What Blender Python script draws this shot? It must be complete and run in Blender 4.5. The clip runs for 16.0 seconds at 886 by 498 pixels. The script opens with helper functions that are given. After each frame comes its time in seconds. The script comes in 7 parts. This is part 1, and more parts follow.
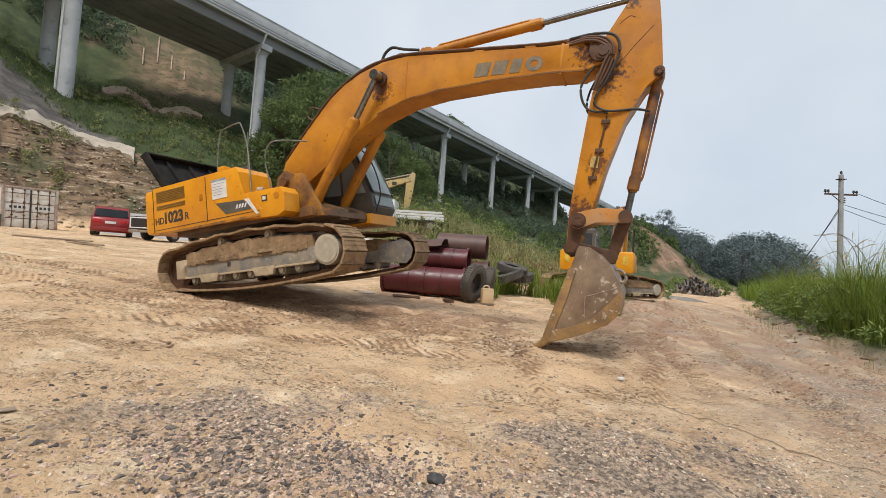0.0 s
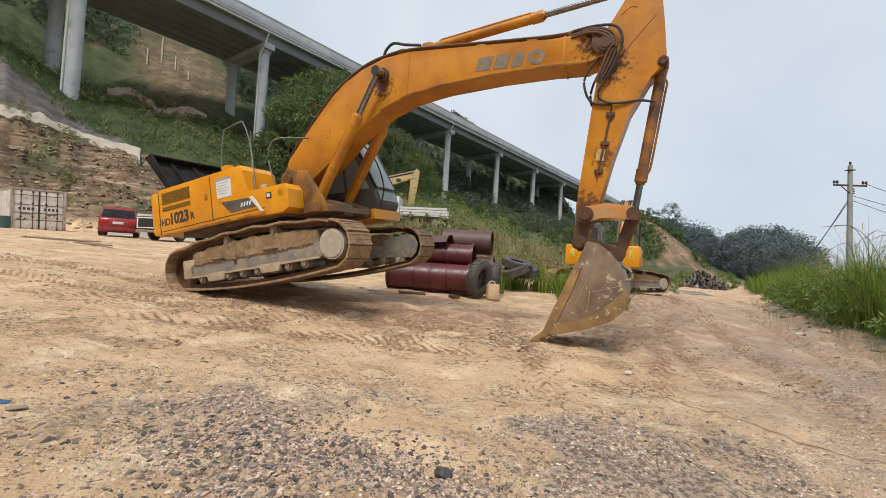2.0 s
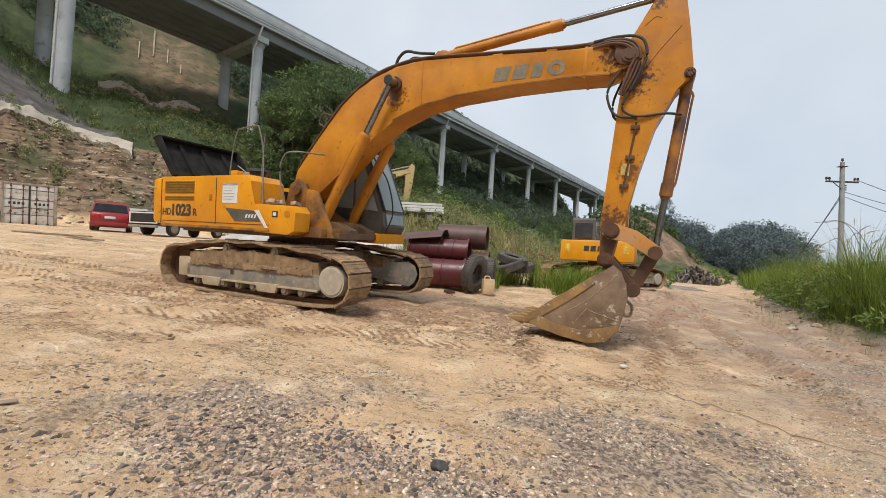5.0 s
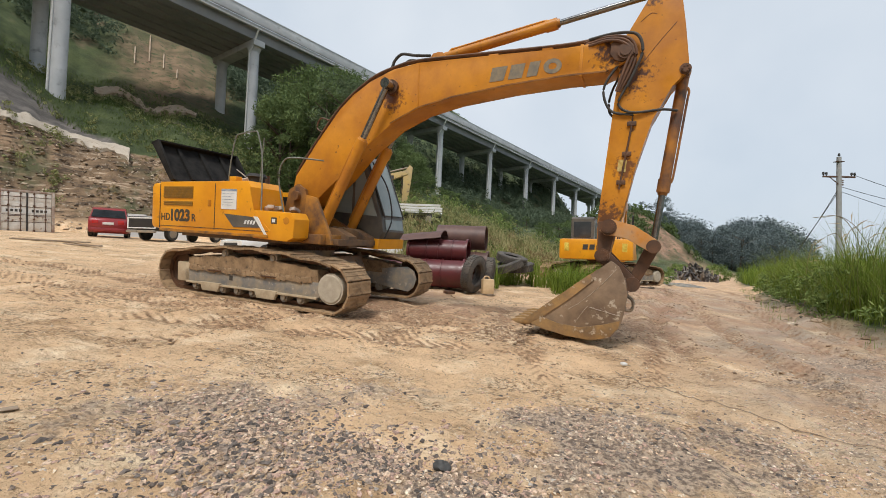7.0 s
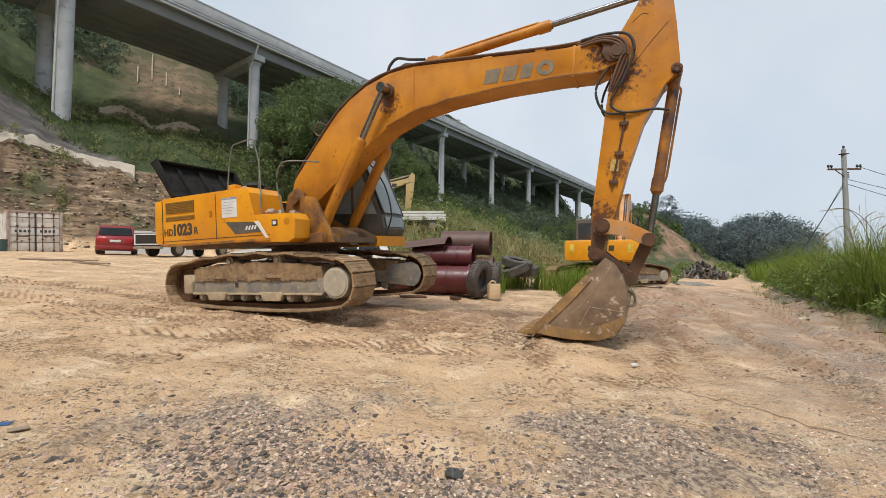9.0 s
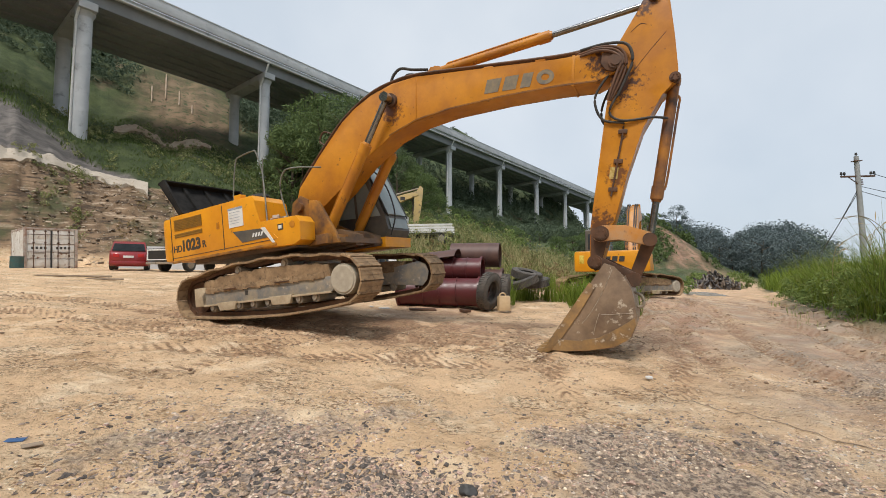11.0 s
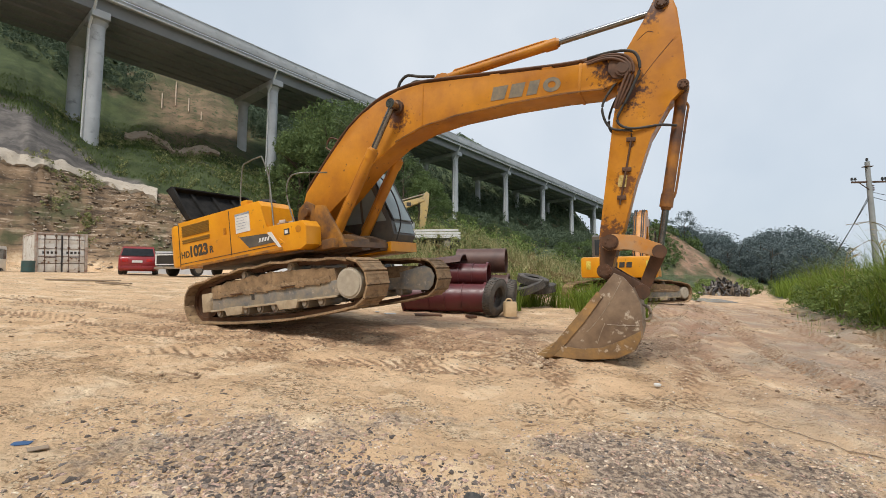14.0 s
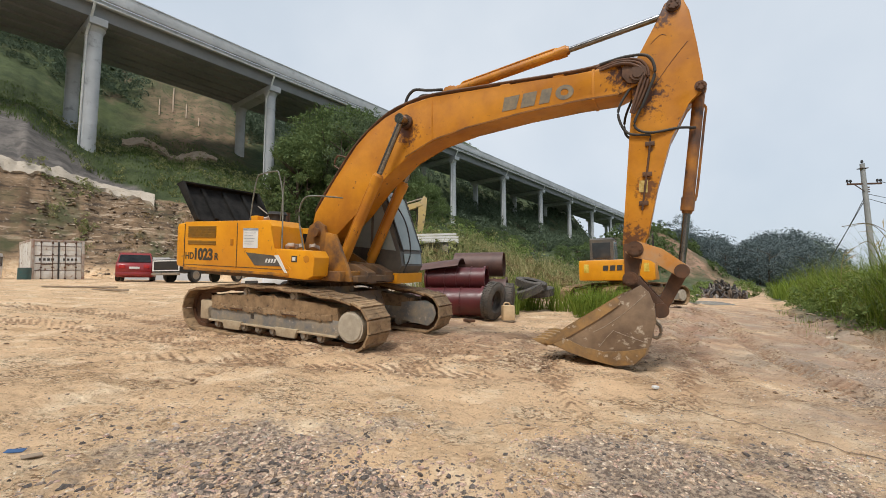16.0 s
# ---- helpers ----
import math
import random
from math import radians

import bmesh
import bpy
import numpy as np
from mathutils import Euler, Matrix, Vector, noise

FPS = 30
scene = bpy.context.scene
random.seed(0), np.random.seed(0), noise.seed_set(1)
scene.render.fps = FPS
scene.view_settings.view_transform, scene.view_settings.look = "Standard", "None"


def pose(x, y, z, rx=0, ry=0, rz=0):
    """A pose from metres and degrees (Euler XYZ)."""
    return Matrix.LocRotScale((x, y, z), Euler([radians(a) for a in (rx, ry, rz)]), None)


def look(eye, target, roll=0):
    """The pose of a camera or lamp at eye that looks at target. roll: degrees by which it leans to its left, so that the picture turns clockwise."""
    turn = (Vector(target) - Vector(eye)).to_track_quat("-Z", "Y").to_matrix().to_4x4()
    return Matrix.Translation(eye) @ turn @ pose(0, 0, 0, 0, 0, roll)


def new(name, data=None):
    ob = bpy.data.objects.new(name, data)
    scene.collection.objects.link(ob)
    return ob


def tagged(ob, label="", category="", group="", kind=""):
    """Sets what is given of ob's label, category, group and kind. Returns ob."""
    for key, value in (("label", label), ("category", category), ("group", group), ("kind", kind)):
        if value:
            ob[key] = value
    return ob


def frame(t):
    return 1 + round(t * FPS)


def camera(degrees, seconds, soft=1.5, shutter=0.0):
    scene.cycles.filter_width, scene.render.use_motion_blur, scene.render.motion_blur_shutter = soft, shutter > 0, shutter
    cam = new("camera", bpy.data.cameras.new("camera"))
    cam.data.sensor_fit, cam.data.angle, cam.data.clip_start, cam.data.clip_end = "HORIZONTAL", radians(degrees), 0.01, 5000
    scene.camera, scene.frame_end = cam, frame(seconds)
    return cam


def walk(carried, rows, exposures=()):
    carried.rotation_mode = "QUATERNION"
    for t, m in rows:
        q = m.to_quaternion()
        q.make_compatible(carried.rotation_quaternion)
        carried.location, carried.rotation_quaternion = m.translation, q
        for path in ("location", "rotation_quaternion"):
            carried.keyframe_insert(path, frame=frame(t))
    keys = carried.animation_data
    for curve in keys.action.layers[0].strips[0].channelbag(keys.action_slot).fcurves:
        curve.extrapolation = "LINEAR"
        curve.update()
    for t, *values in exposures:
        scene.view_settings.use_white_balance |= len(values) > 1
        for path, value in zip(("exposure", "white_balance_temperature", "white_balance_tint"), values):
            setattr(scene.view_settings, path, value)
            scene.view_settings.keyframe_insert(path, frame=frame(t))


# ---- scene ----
from mathutils import geometry

# seconds, eye, heading to the right, tilt up, roll (degrees)
PATH = [
    (0, 0.006, -0.024, 1.336, -0.16, 2.16, 3.77),
    (0.5, 0.007, -0.019, 1.330, -0.35, 2.15, 3.91),
    (1, 0.008, -0.014, 1.333, -0.62, 1.98, 3.84),
    (1.5, 0.004, -0.016, 1.326, -0.79, 1.81, 3.53),
    (2, 0.008, -0.017, 1.324, -0.80, 1.67, 3.12),
    (2.5, 0.007, -0.008, 1.313, -0.76, 1.61, 2.71),
    (3, 0.006, -0.014, 1.311, -0.66, 1.55, 2.44),
    (3.5, 0.000, -0.008, 1.304, -0.61, 1.39, 2.47),
    (4, 0.000, 0.002, 1.303, -0.54, 1.20, 2.77),
    (6.5, 0.005, 0.003, 1.304, 0.28, 1.13, 3.32),
    (7, 0.000, -0.000, 1.300, -0.00, 1.26, 2.29),
    (7.5, -0.004, 0.004, 1.294, -0.27, 1.42, 1.39),
    (8, -0.002, -0.007, 1.298, -0.41, 1.59, 0.77),
    (8.5, -0.003, -0.002, 1.296, -0.51, 1.79, 0.49),
    (9, 0.003, 0.006, 1.297, -0.66, 2.08, 0.39),
    (11.5, -0.016, 0.018, 1.295, -2.04, 4.09, -0.14),
    (12, -0.015, 0.017, 1.295, -2.24, 4.37, -0.04),
    (12.5, -0.019, 0.024, 1.296, -2.39, 4.51, -0.00),
    (13, -0.017, 0.026, 1.296, -2.49, 4.53, 0.07),
    (13.5, -0.013, 0.031, 1.293, -2.56, 4.48, 0.10),
    (14, -0.011, 0.033, 1.291, -2.58, 4.46, 0.03),
    (14.5, -0.004, 0.034, 1.291, -2.53, 4.34, -0.20),
    (15, -0.002, 0.038, 1.288, -2.43, 4.33, -0.39),
    (15.5, -0.001, 0.032, 1.281, -2.34, 4.53, -0.49),
    (16, 0.005, 0.034, 1.282, -2.35, 5.04, -0.37),
]


def eye_pose(x, y, z, yaw, tilt, roll):
    a, b = radians(yaw), radians(tilt)
    way = Vector((math.sin(a) * math.cos(b), math.cos(a) * math.cos(b), math.sin(b)))
    return look((x, y, z), Vector((x, y, z)) + way * 10, roll)


cam = camera(91.0, 16.0, soft=0.9)
walk(cam, [(r[0], eye_pose(*r[1:])) for r in PATH])

# ---------------------------------------------------------------- light: bright overcast
SUN_UP, SUN_ROT = radians(58), radians(200)
world = bpy.data.worlds.new("overcast_sky")
scene.world = world
world.use_nodes = True
wn, wl = world.node_tree.nodes, world.node_tree.links
sky = wn.new("ShaderNodeTexSky")
sky.sky_type, sky.sun_disc = "NISHITA", False
sky.sun_elevation, sky.sun_rotation = SUN_UP, SUN_ROT
sky.air_density, sky.dust_density = 1.0, 3.0
sky_dim = wn.new("ShaderNodeVectorMath")
sky_dim.operation = "SCALE"
sky_dim.inputs[3].default_value = 0.1
cloud_noise = wn.new("ShaderNodeTexNoise")
cloud_noise.inputs["Scale"].default_value = 1.6
cloud_noise.inputs["Detail"].default_value = 5
cloud = wn.new("ShaderNodeValToRGB")
cloud.color_ramp.elements[0].position, cloud.color_ramp.elements[0].color = 0.3, (0.515, 0.605, 0.705, 1)
cloud.color_ramp.elements[1].position, cloud.color_ramp.elements[1].color = 0.72, (0.755, 0.81, 0.87, 1)
sky_mix = wn.new("ShaderNodeMix")
sky_mix.data_type = "RGBA"
sky_mix.inputs[0].default_value = 0.85
wl.new(sky.outputs[0], sky_dim.inputs[0])
wl.new(sky_dim.outputs[0], sky_mix.inputs[6])
wl.new(cloud_noise.outputs["Fac"], cloud.inputs[0])
wl.new(cloud.outputs[0], sky_mix.inputs[7])
wl.new(sky_mix.outputs[2], wn["Background"].inputs[0])
wn["Background"].inputs[1].default_value = 1.0

sun = new("sun", bpy.data.lights.new("sun", "SUN"))
sun.data.energy, sun.data.angle, sun.data.color = 2.75, radians(18), (1.0, 0.97, 0.92)
sun.matrix_world = look((20 * math.sin(SUN_ROT), 20 * math.cos(SUN_ROT), 32), (0, 0, 0))
scene.view_settings.exposure = 0.13

# ---------------------------------------------------------------- mesh helpers


def box(bm, x0, x1, y0, y1, z0, z1, bevel=0.0, m=None):
    made = bmesh.ops.create_cube(bm, size=1)["verts"]
    for v in made:
        v.co = Vector((x0 + (v.co.x + 0.5) * (x1 - x0), y0 + (v.co.y + 0.5) * (y1 - y0), z0 + (v.co.z + 0.5) * (z1 - z0)))
    if bevel:
        edges = list({e for v in made for e in v.link_edges})
        made = bmesh.ops.bevel(bm, geom=edges, offset=bevel, segments=2, affect="EDGES", profile=0.6)["verts"]
    if m is not None:
        bmesh.ops.transform(bm, matrix=m, verts=list({v for v in made}))
    return made


def prism(bm, pts, y0, y1, bevel=0.0, slope=0.0):
    """A side profile (x, z) extruded across y."""
    a = [bm.verts.new((x, y0, z)) for x, z in pts]
    b = [bm.verts.new((x, y1, z)) for x, z in pts]
    fa, fb = bm.faces.new(a), bm.faces.new(b[::-1])
    n = len(pts)
    sides = [bm.faces.new((a[i], b[i], b[(i + 1) % n], a[(i + 1) % n])) for i in range(n)]
    faces = [fa, fb, *sides]
    if bevel:
        edges = list({e for f in (fa, fb) for e in f.edges})
        bmesh.ops.bevel(bm, geom=edges, offset=bevel, segments=2, affect="EDGES", profile=0.6)
    bmesh.ops.recalc_face_normals(bm, faces=bm.faces)
    return a + b


def rod(bm, p, q, r, r2=None, seg=16, caps=True):
    p, q = Vector(p), Vector(q)
    d = q - p
    m = Matrix.Translation((p + q) / 2) @ d.to_track_quat("Z", "Y").to_matrix().to_4x4()
    bmesh.ops.create_cone(bm, cap_ends=caps, segments=seg, radius1=r, radius2=r if r2 is None else r2, depth=d.length, matrix=m)


def tube(bm, pts, r, seg=8):
    """A round bar or hose along points."""
    pts = [Vector(p) for p in pts]
    rings, up = [], Vector((0.03, 0.02, 1))
    for i, p in enumerate(pts):
        d = (pts[min(i + 1, len(pts) - 1)] - pts[max(i - 1, 0)]).normalized()
        s = d.cross(up)
        if s.length < 0.05:
            s = d.cross(Vector((1, 0, 0)))
        s.normalize()
        w = s.cross(d)
        rings.append([bm.verts.new(p + r * (math.cos(k * math.tau / seg) * s + math.sin(k * math.tau / seg) * w)) for k in range(seg)])
    for a, b in zip(rings, rings[1:]):
        for k in range(seg):
            bm.faces.new((a[k], a[(k + 1) % seg], b[(k + 1) % seg], b[k]))
    bm.faces.new(rings[0][::-1])
    bm.faces.new(rings[-1])


def bend(pts, n=6):
    """Points of a smooth line through pts."""
    pts = [Vector(p) for p in pts]
    ext = [2 * pts[0] - pts[1], *pts, 2 * pts[-1] - pts[-2]]
    out = []
    for i in range(1, len(ext) - 2):
        a, b, c, d = ext[i - 1:i + 3]
        for k in range(n):
            t = k / n
            out.append(0.5 * (2 * b + (c - a) * t + (2 * a - 5 * b + 4 * c - d) * t * t + (3 * b - a - 3 * c + d) * t ** 3))
    return out + [pts[-1]]


def mesh_of(bm, material, smooth=35):
    me = bpy.data.meshes.new("mesh")
    bm.to_mesh(me)
    bm.free()
    for mt in material if isinstance(material, (list, tuple)) else [material]:
        me.materials.append(mt)
    if smooth:
        me.shade_smooth()
        me.set_sharp_from_angle(angle=radians(smooth))
    return me


def part(name, bm, material, parent=None, label="", m=None, smooth=35):
    ob = new(name, mesh_of(bm, material, smooth) if isinstance(bm, bmesh.types.BMesh) else bm)
    ob.parent = parent
    if m is not None:
        ob.matrix_basis = m
    return tagged(ob, label)


def thing(name, label, category, m=None, group="", kind=""):
    ob = new(name)
    ob.empty_display_size = 0.2
    if m is not None:
        ob.matrix_basis = m
    return tagged(ob, label, category, group, kind)


def shift(bm, x, y, z):
    bmesh.ops.translate(bm, vec=(x, y, z), verts=bm.verts)


# ---------------------------------------------------------------- materials


def material(name, base, rough=0.6, metal=0.0, second=None, scale=3.0, amount=0.5, bump=0.0, bump_scale=40.0, third=None, third_scale=12.0,
             third_at=(0.58, 0.68), coat=0.0, rand=0.0, vary_rough=0.0, stains=()):
    """Base colour with a mottle of a second colour, patches of a third, and fine relief."""
    mt = bpy.data.materials.new(name)
    mt.use_nodes = True
    n, l = mt.node_tree.nodes, mt.node_tree.links
    p = n["Principled BSDF"]
    p.inputs["Roughness"].default_value, p.inputs["Metallic"].default_value = rough, metal
    p.inputs["Coat Weight"].default_value = coat
    geo = n.new("ShaderNodeTexCoord")

    def field(sc, detail=6):
        t = n.new("ShaderNodeTexNoise")
        t.inputs["Scale"].default_value, t.inputs["Detail"].default_value, t.inputs["Roughness"].default_value = sc, detail, 0.62
        l.new(geo.outputs["Object"], t.inputs["Vector"])
        return t.outputs["Fac"]

    def ramp(src, lo, hi):
        r = n.new("ShaderNodeMapRange")
        r.inputs[1].default_value, r.inputs[2].default_value = lo, hi
        l.new(src, r.inputs[0])
        return r.outputs[0]

    def mix(fac, a, b, mode="MIX"):
        x = n.new("ShaderNodeMix")
        x.data_type, x.blend_type = "RGBA", mode
        if isinstance(fac, float):
            x.inputs[0].default_value = fac
        else:
            l.new(fac, x.inputs[0])
        for k, v in ((6, a), (7, b)):
            if isinstance(v, tuple):
                x.inputs[k].default_value = (*v, 1)
            else:
                l.new(v, x.inputs[k])
        return x.outputs[2]

    col = base
    if second:
        col = mix(ramp(field(scale), 0.5 - 0.35 * (1 - amount) - 0.02, 0.78 - 0.25 * amount), base, second)
    if third:
        col = mix(ramp(field(third_scale, 8), *third_at), col, third)
    for centre, radius, tint in stains:
        # a grease or rust patch of its own, ragged at the rim
        far = n.new("ShaderNodeVectorMath")
        far.operation = "DISTANCE"
        far.inputs[1].default_value = centre
        l.new(geo.outputs["Object"], far.inputs[0])
        rim = n.new("ShaderNodeMath")
        rim.operation = "ADD"
        l.new(ramp(far.outputs["Value"], radius, 0.0), rim.inputs[0])
        l.new(ramp(field(15.0, 9), 0.25, 0.75), rim.inputs[1])
        col = mix(ramp(rim.outputs[0], 0.98, 1.28), col, tint)
    if rand:
        info = n.new("ShaderNodeObjectInfo")
        v = n.new("ShaderNodeMapRange")
        v.inputs[3].default_value, v.inputs[4].default_value = 1 - rand, 1 + rand
        l.new(info.outputs["Random"], v.inputs[0])
        h = n.new("ShaderNodeHueSaturation")
        l.new(v.outputs[0], h.inputs["Value"])
        if isinstance(col, tuple):
            h.inputs["Color"].default_value = (*col, 1)
        else:
            l.new(col, h.inputs["Color"])
        col = h.outputs[0]
    if isinstance(col, tuple):
        p.inputs["Base Color"].default_value = (*col, 1)
    else:
        l.new(col, p.inputs["Base Color"])
    if vary_rough:
        r = n.new("ShaderNodeMapRange")
        r.inputs[1].default_value, r.inputs[2].default_value = 0.3, 0.7
        r.inputs[3].default_value, r.inputs[4].default_value = max(0.05, rough - vary_rough), min(1, rough + vary_rough)
        l.new(field(scale * 2.3), r.inputs[0])
        l.new(r.outputs[0], p.inputs["Roughness"])
    if bump:
        b = n.new("ShaderNodeBump")
        b.inputs["Strength"].default_value, b.inputs["Distance"].default_value = 0.6, bump
        l.new(field(bump_scale, 8), b.inputs["Height"])
        l.new(b.outputs[0], p.inputs["Normal"])
    return mt


def leaf_material(name, dark, light, rough=0.6, through_light=0.25):
    mt = bpy.data.materials.new(name)
    mt.use_nodes = True
    n, l = mt.node_tree.nodes, mt.node_tree.links
    p = n["Principled BSDF"]
    p.inputs["Roughness"].default_value = 0.85
    p.inputs["Specular IOR Level"].default_value = 0.08
    geo = n.new("ShaderNodeNewGeometry")
    r = n.new("ShaderNodeValToRGB")
    r.color_ramp.elements[0].color, r.color_ramp.elements[1].color = (*dark, 1), (*light, 1)
    l.new(geo.outputs["Random Per Island"], r.inputs[0])
    l.new(r.outputs[0], p.inputs["Base Color"])
    tr = n.new("ShaderNodeBsdfTranslucent")
    l.new(r.outputs[0], tr.inputs["Color"])
    mx = n.new("ShaderNodeMixShader")
    mx.inputs[0].default_value = through_light
    l.new(p.outputs[0], mx.inputs[1])
    l.new(tr.outputs[0], mx.inputs[2])
    l.new(mx.outputs[0], n["Material Output"].inputs[0])
    return mt


YELLOW = material("body_yellow_paint", (0.78, 0.335, 0.008), 0.4, second=(0.62, 0.235, 0.008), scale=1.3, third=(0.22, 0.10, 0.035), third_scale=10, third_at=(0.63, 0.73), bump=0.0008, bump_scale=60, vary_rough=0.12)
ORANGE = material("boom_orange_paint", (0.60, 0.245, 0.013), 0.42, second=(0.40, 0.145, 0.012), scale=1.4, amount=0.6, third=(0.085, 0.035, 0.018), third_scale=8.0, third_at=(0.63, 0.72), bump=0.0012, bump_scale=45, vary_rough=0.12)
BOOM_PAINT = material("stained_boom_paint", (0.60, 0.245, 0.013), 0.42, second=(0.40, 0.145, 0.012), scale=1.4, amount=0.6, third=(0.085, 0.035, 0.018), third_scale=8.0, third_at=(0.63, 0.72), bump=0.0012, bump_scale=45, vary_rough=0.12, stains=(((5.55, -0.26, 2.12), 0.5, (0.07, 0.028, 0.018)), ((1.95, -0.26, 1.75), 0.5, (0.14, 0.05, 0.018))))
ARM_PAINT = material("stained_arm_paint", (0.60, 0.245, 0.013), 0.42, second=(0.40, 0.145, 0.012), scale=1.4, amount=0.6, third=(0.085, 0.035, 0.018), third_scale=8.0, third_at=(0.63, 0.72), bump=0.0012, bump_scale=45, vary_rough=0.12, stains=(((0.08, -0.21, -0.30), 0.5, (0.075, 0.03, 0.018)), ((0.30, -0.21, 0.82), 0.4, (0.10, 0.04, 0.018)), ((0.1, -0.21, -1.6), 0.35, (0.16, 0.06, 0.018)), ((-0.1, -0.21, -2.3), 0.45, (0.13, 0.05, 0.018))))
RUST = material("rusty_dark_steel", (0.065, 0.038, 0.026), 0.6, 0.2, second=(0.14, 0.066, 0.033), scale=6, bump=0.003, bump_scale=50)
STEEL = material("worn_grey_steel", (0.22, 0.215, 0.205), 0.6, 0.25, second=(0.36, 0.28, 0.19), scale=4, third=(0.10, 0.08, 0.065), third_scale=9, bump=0.003, bump_scale=40)
FRAME_GREY = material("muddy_track_frame", (0.20, 0.20, 0.20), 0.7, 0.0, second=(0.40, 0.29, 0.18), scale=3.4, amount=0.5, third=(0.09, 0.07, 0.05), third_scale=6, third_at=(0.56, 0.68), bump=0.006, bump_scale=22)
MUD = material("dried_mud_on_track", (0.38, 0.25, 0.135), 0.85, second=(0.20, 0.125, 0.065), scale=6, third=(0.09, 0.06, 0.038), third_scale=11, third_at=(0.55, 0.7), bump=0.02, bump_scale=18, rand=0.18)
CHROME = material("hydraulic_chrome", (0.30, 0.31, 0.32), 0.22, 0.9, second=(0.18, 0.17, 0.16), scale=9)
RUBBER = material("black_rubber", (0.022, 0.021, 0.02), 0.65, second=(0.05, 0.045, 0.04), scale=8, bump=0.002)
BLACK = material("matt_black_sheet", (0.018, 0.018, 0.019), 0.75, second=(0.04, 0.038, 0.035), scale=5, vary_rough=0.15)
CHARCOAL = material("dark_grey_cab_paint", (0.060, 0.060, 0.060), 0.45, second=(0.12, 0.105, 0.085), scale=3)
BUCKET = material("worn_bucket_steel", (0.14, 0.092, 0.062), 0.5, 0.1, second=(0.30, 0.21, 0.135), scale=3.0, amount=0.5, third=(0.52, 0.44, 0.34), third_scale=6.5, third_at=(0.595, 0.66), bump=0.004, bump_scale=30, vary_rough=0.15)
BUCKET_EDGE = material("scraped_bucket_edge", (0.36, 0.205, 0.07), 0.65, 0.0, second=(0.17, 0.105, 0.055), scale=5, amount=0.6, third=(0.58, 0.48, 0.36), third_scale=10, bump=0.006, bump_scale=30)
# opaque panes: pale teal base stands for sky seen in the glass
GLASS_DARK = material("cab_glass", (0.20, 0.245, 0.245), 0.05, 0.0, second=(0.30, 0.34, 0.33), scale=1.2)
WHITE = material("white_paint", (0.76, 0.76, 0.74), 0.4, second=(0.62, 0.61, 0.58), scale=3)
STEEL_FRAME = material("grey_track_steel", (0.165, 0.17, 0.175), 0.6, 0.1, second=(0.34, 0.28, 0.20), scale=6, amount=0.55, third=(0.46, 0.40, 0.32), third_scale=14, third_at=(0.6, 0.7), bump=0.002)
PALE_MUD = material("pale_dried_mud", (0.50, 0.40, 0.27), 0.92, second=(0.36, 0.27, 0.17), scale=7, bump=0.008)
DECAL_GREY = material("weathered_dark_decal", (0.13, 0.12, 0.10), 0.6, second=(0.26, 0.2, 0.12), scale=9)
DECAL_BLACK = material("black_decal", (0.03, 0.028, 0.025), 0.5, second=(0.06, 0.05, 0.04), scale=12)
CONCRETE = material("viaduct_concrete", (0.56, 0.57, 0.58), 0.85, second=(0.42, 0.43, 0.44), scale=0.35, third=(0.26, 0.265, 0.27), third_scale=0.9, third_at=(0.58, 0.74), bump=0.01, bump_scale=6)
# darker copy of the concrete: shade under the deck put into the girders' colour
DECK_UNDER = material("shade_tinted_girder_concrete", (0.30, 0.31, 0.325), 0.9, second=(0.23, 0.24, 0.255), scale=0.2, bump=0.01, bump_scale=4)
MAROON = material("maroon_primer_pipe", (0.115, 0.018, 0.02), 0.42, second=(0.075, 0.016, 0.017), scale=2.4, third=(0.16, 0.07, 0.045), third_scale=8, third_at=(0.62, 0.75), bump=0.002, vary_rough=0.15)
CYL_STAINED = material("stained_cylinder_paint", (0.42, 0.17, 0.02), 0.5, second=(0.12, 0.055, 0.03), scale=2.4, amount=0.6, third=(0.07, 0.045, 0.035), third_scale=5, bump=0.001)
PIPE_DARK = material("dark_rusted_pipe", (0.07, 0.035, 0.03), 0.55, second=(0.12, 0.06, 0.045), scale=3, bump=0.003)

# ---------------------------------------------------------------- ground: one sheet, from the yard to the horizon
BEAR = (-60, -45, -38, -33, -26, -20, -14, -8, -3, 3, 8, 13, 18, 24, 29, 34)
FOOT = (42, 42, 41, 40, 37, 33, 24, 17.5, 14.6, 15.5, 19, 22, 28, 42, 70, 200)
RISE_AT = (-60, -47, -41, -32, -15, 0, 12, 18, 24, 34)
RISE_S = (0, 8, 14, 22, 32, 60, 95, 130, 200, 400)
RISE_Z = (
    (0, 9.5, 15, 19, 22, 46, 68, 88, 112, 130),
    (0, 9.0, 14.5, 18.5, 21, 46, 68, 88, 112, 130),
    (0, 6.6, 9.2, 15, 18.2, 44, 66, 86, 110, 130),
    (0, 6.2, 8.0, 13, 16.5, 40, 60, 80, 100, 120),
    (0, 1.7, 3.2, 6, 10, 19, 34, 52, 75, 95),
    (0, 1.3, 2.2, 3.6, 5.5, 9, 15, 42, 75, 100),
    (0, 0.9, 1.4, 2.0, 2.8, 5, 9, 16, 52, 75),
    (0, 0.6, 0.9, 1.3, 1.8, 3, 4, 6, 14, 20),
    (0, 0.3, 0.4, 0.6, 0.8, 1.5, 2.2, 3, 5, 8),
    (0, 0, 0, 0, 0, 0, 0, 0, 0, 0),
)
RISE_Z = np.array(RISE_Z, float)
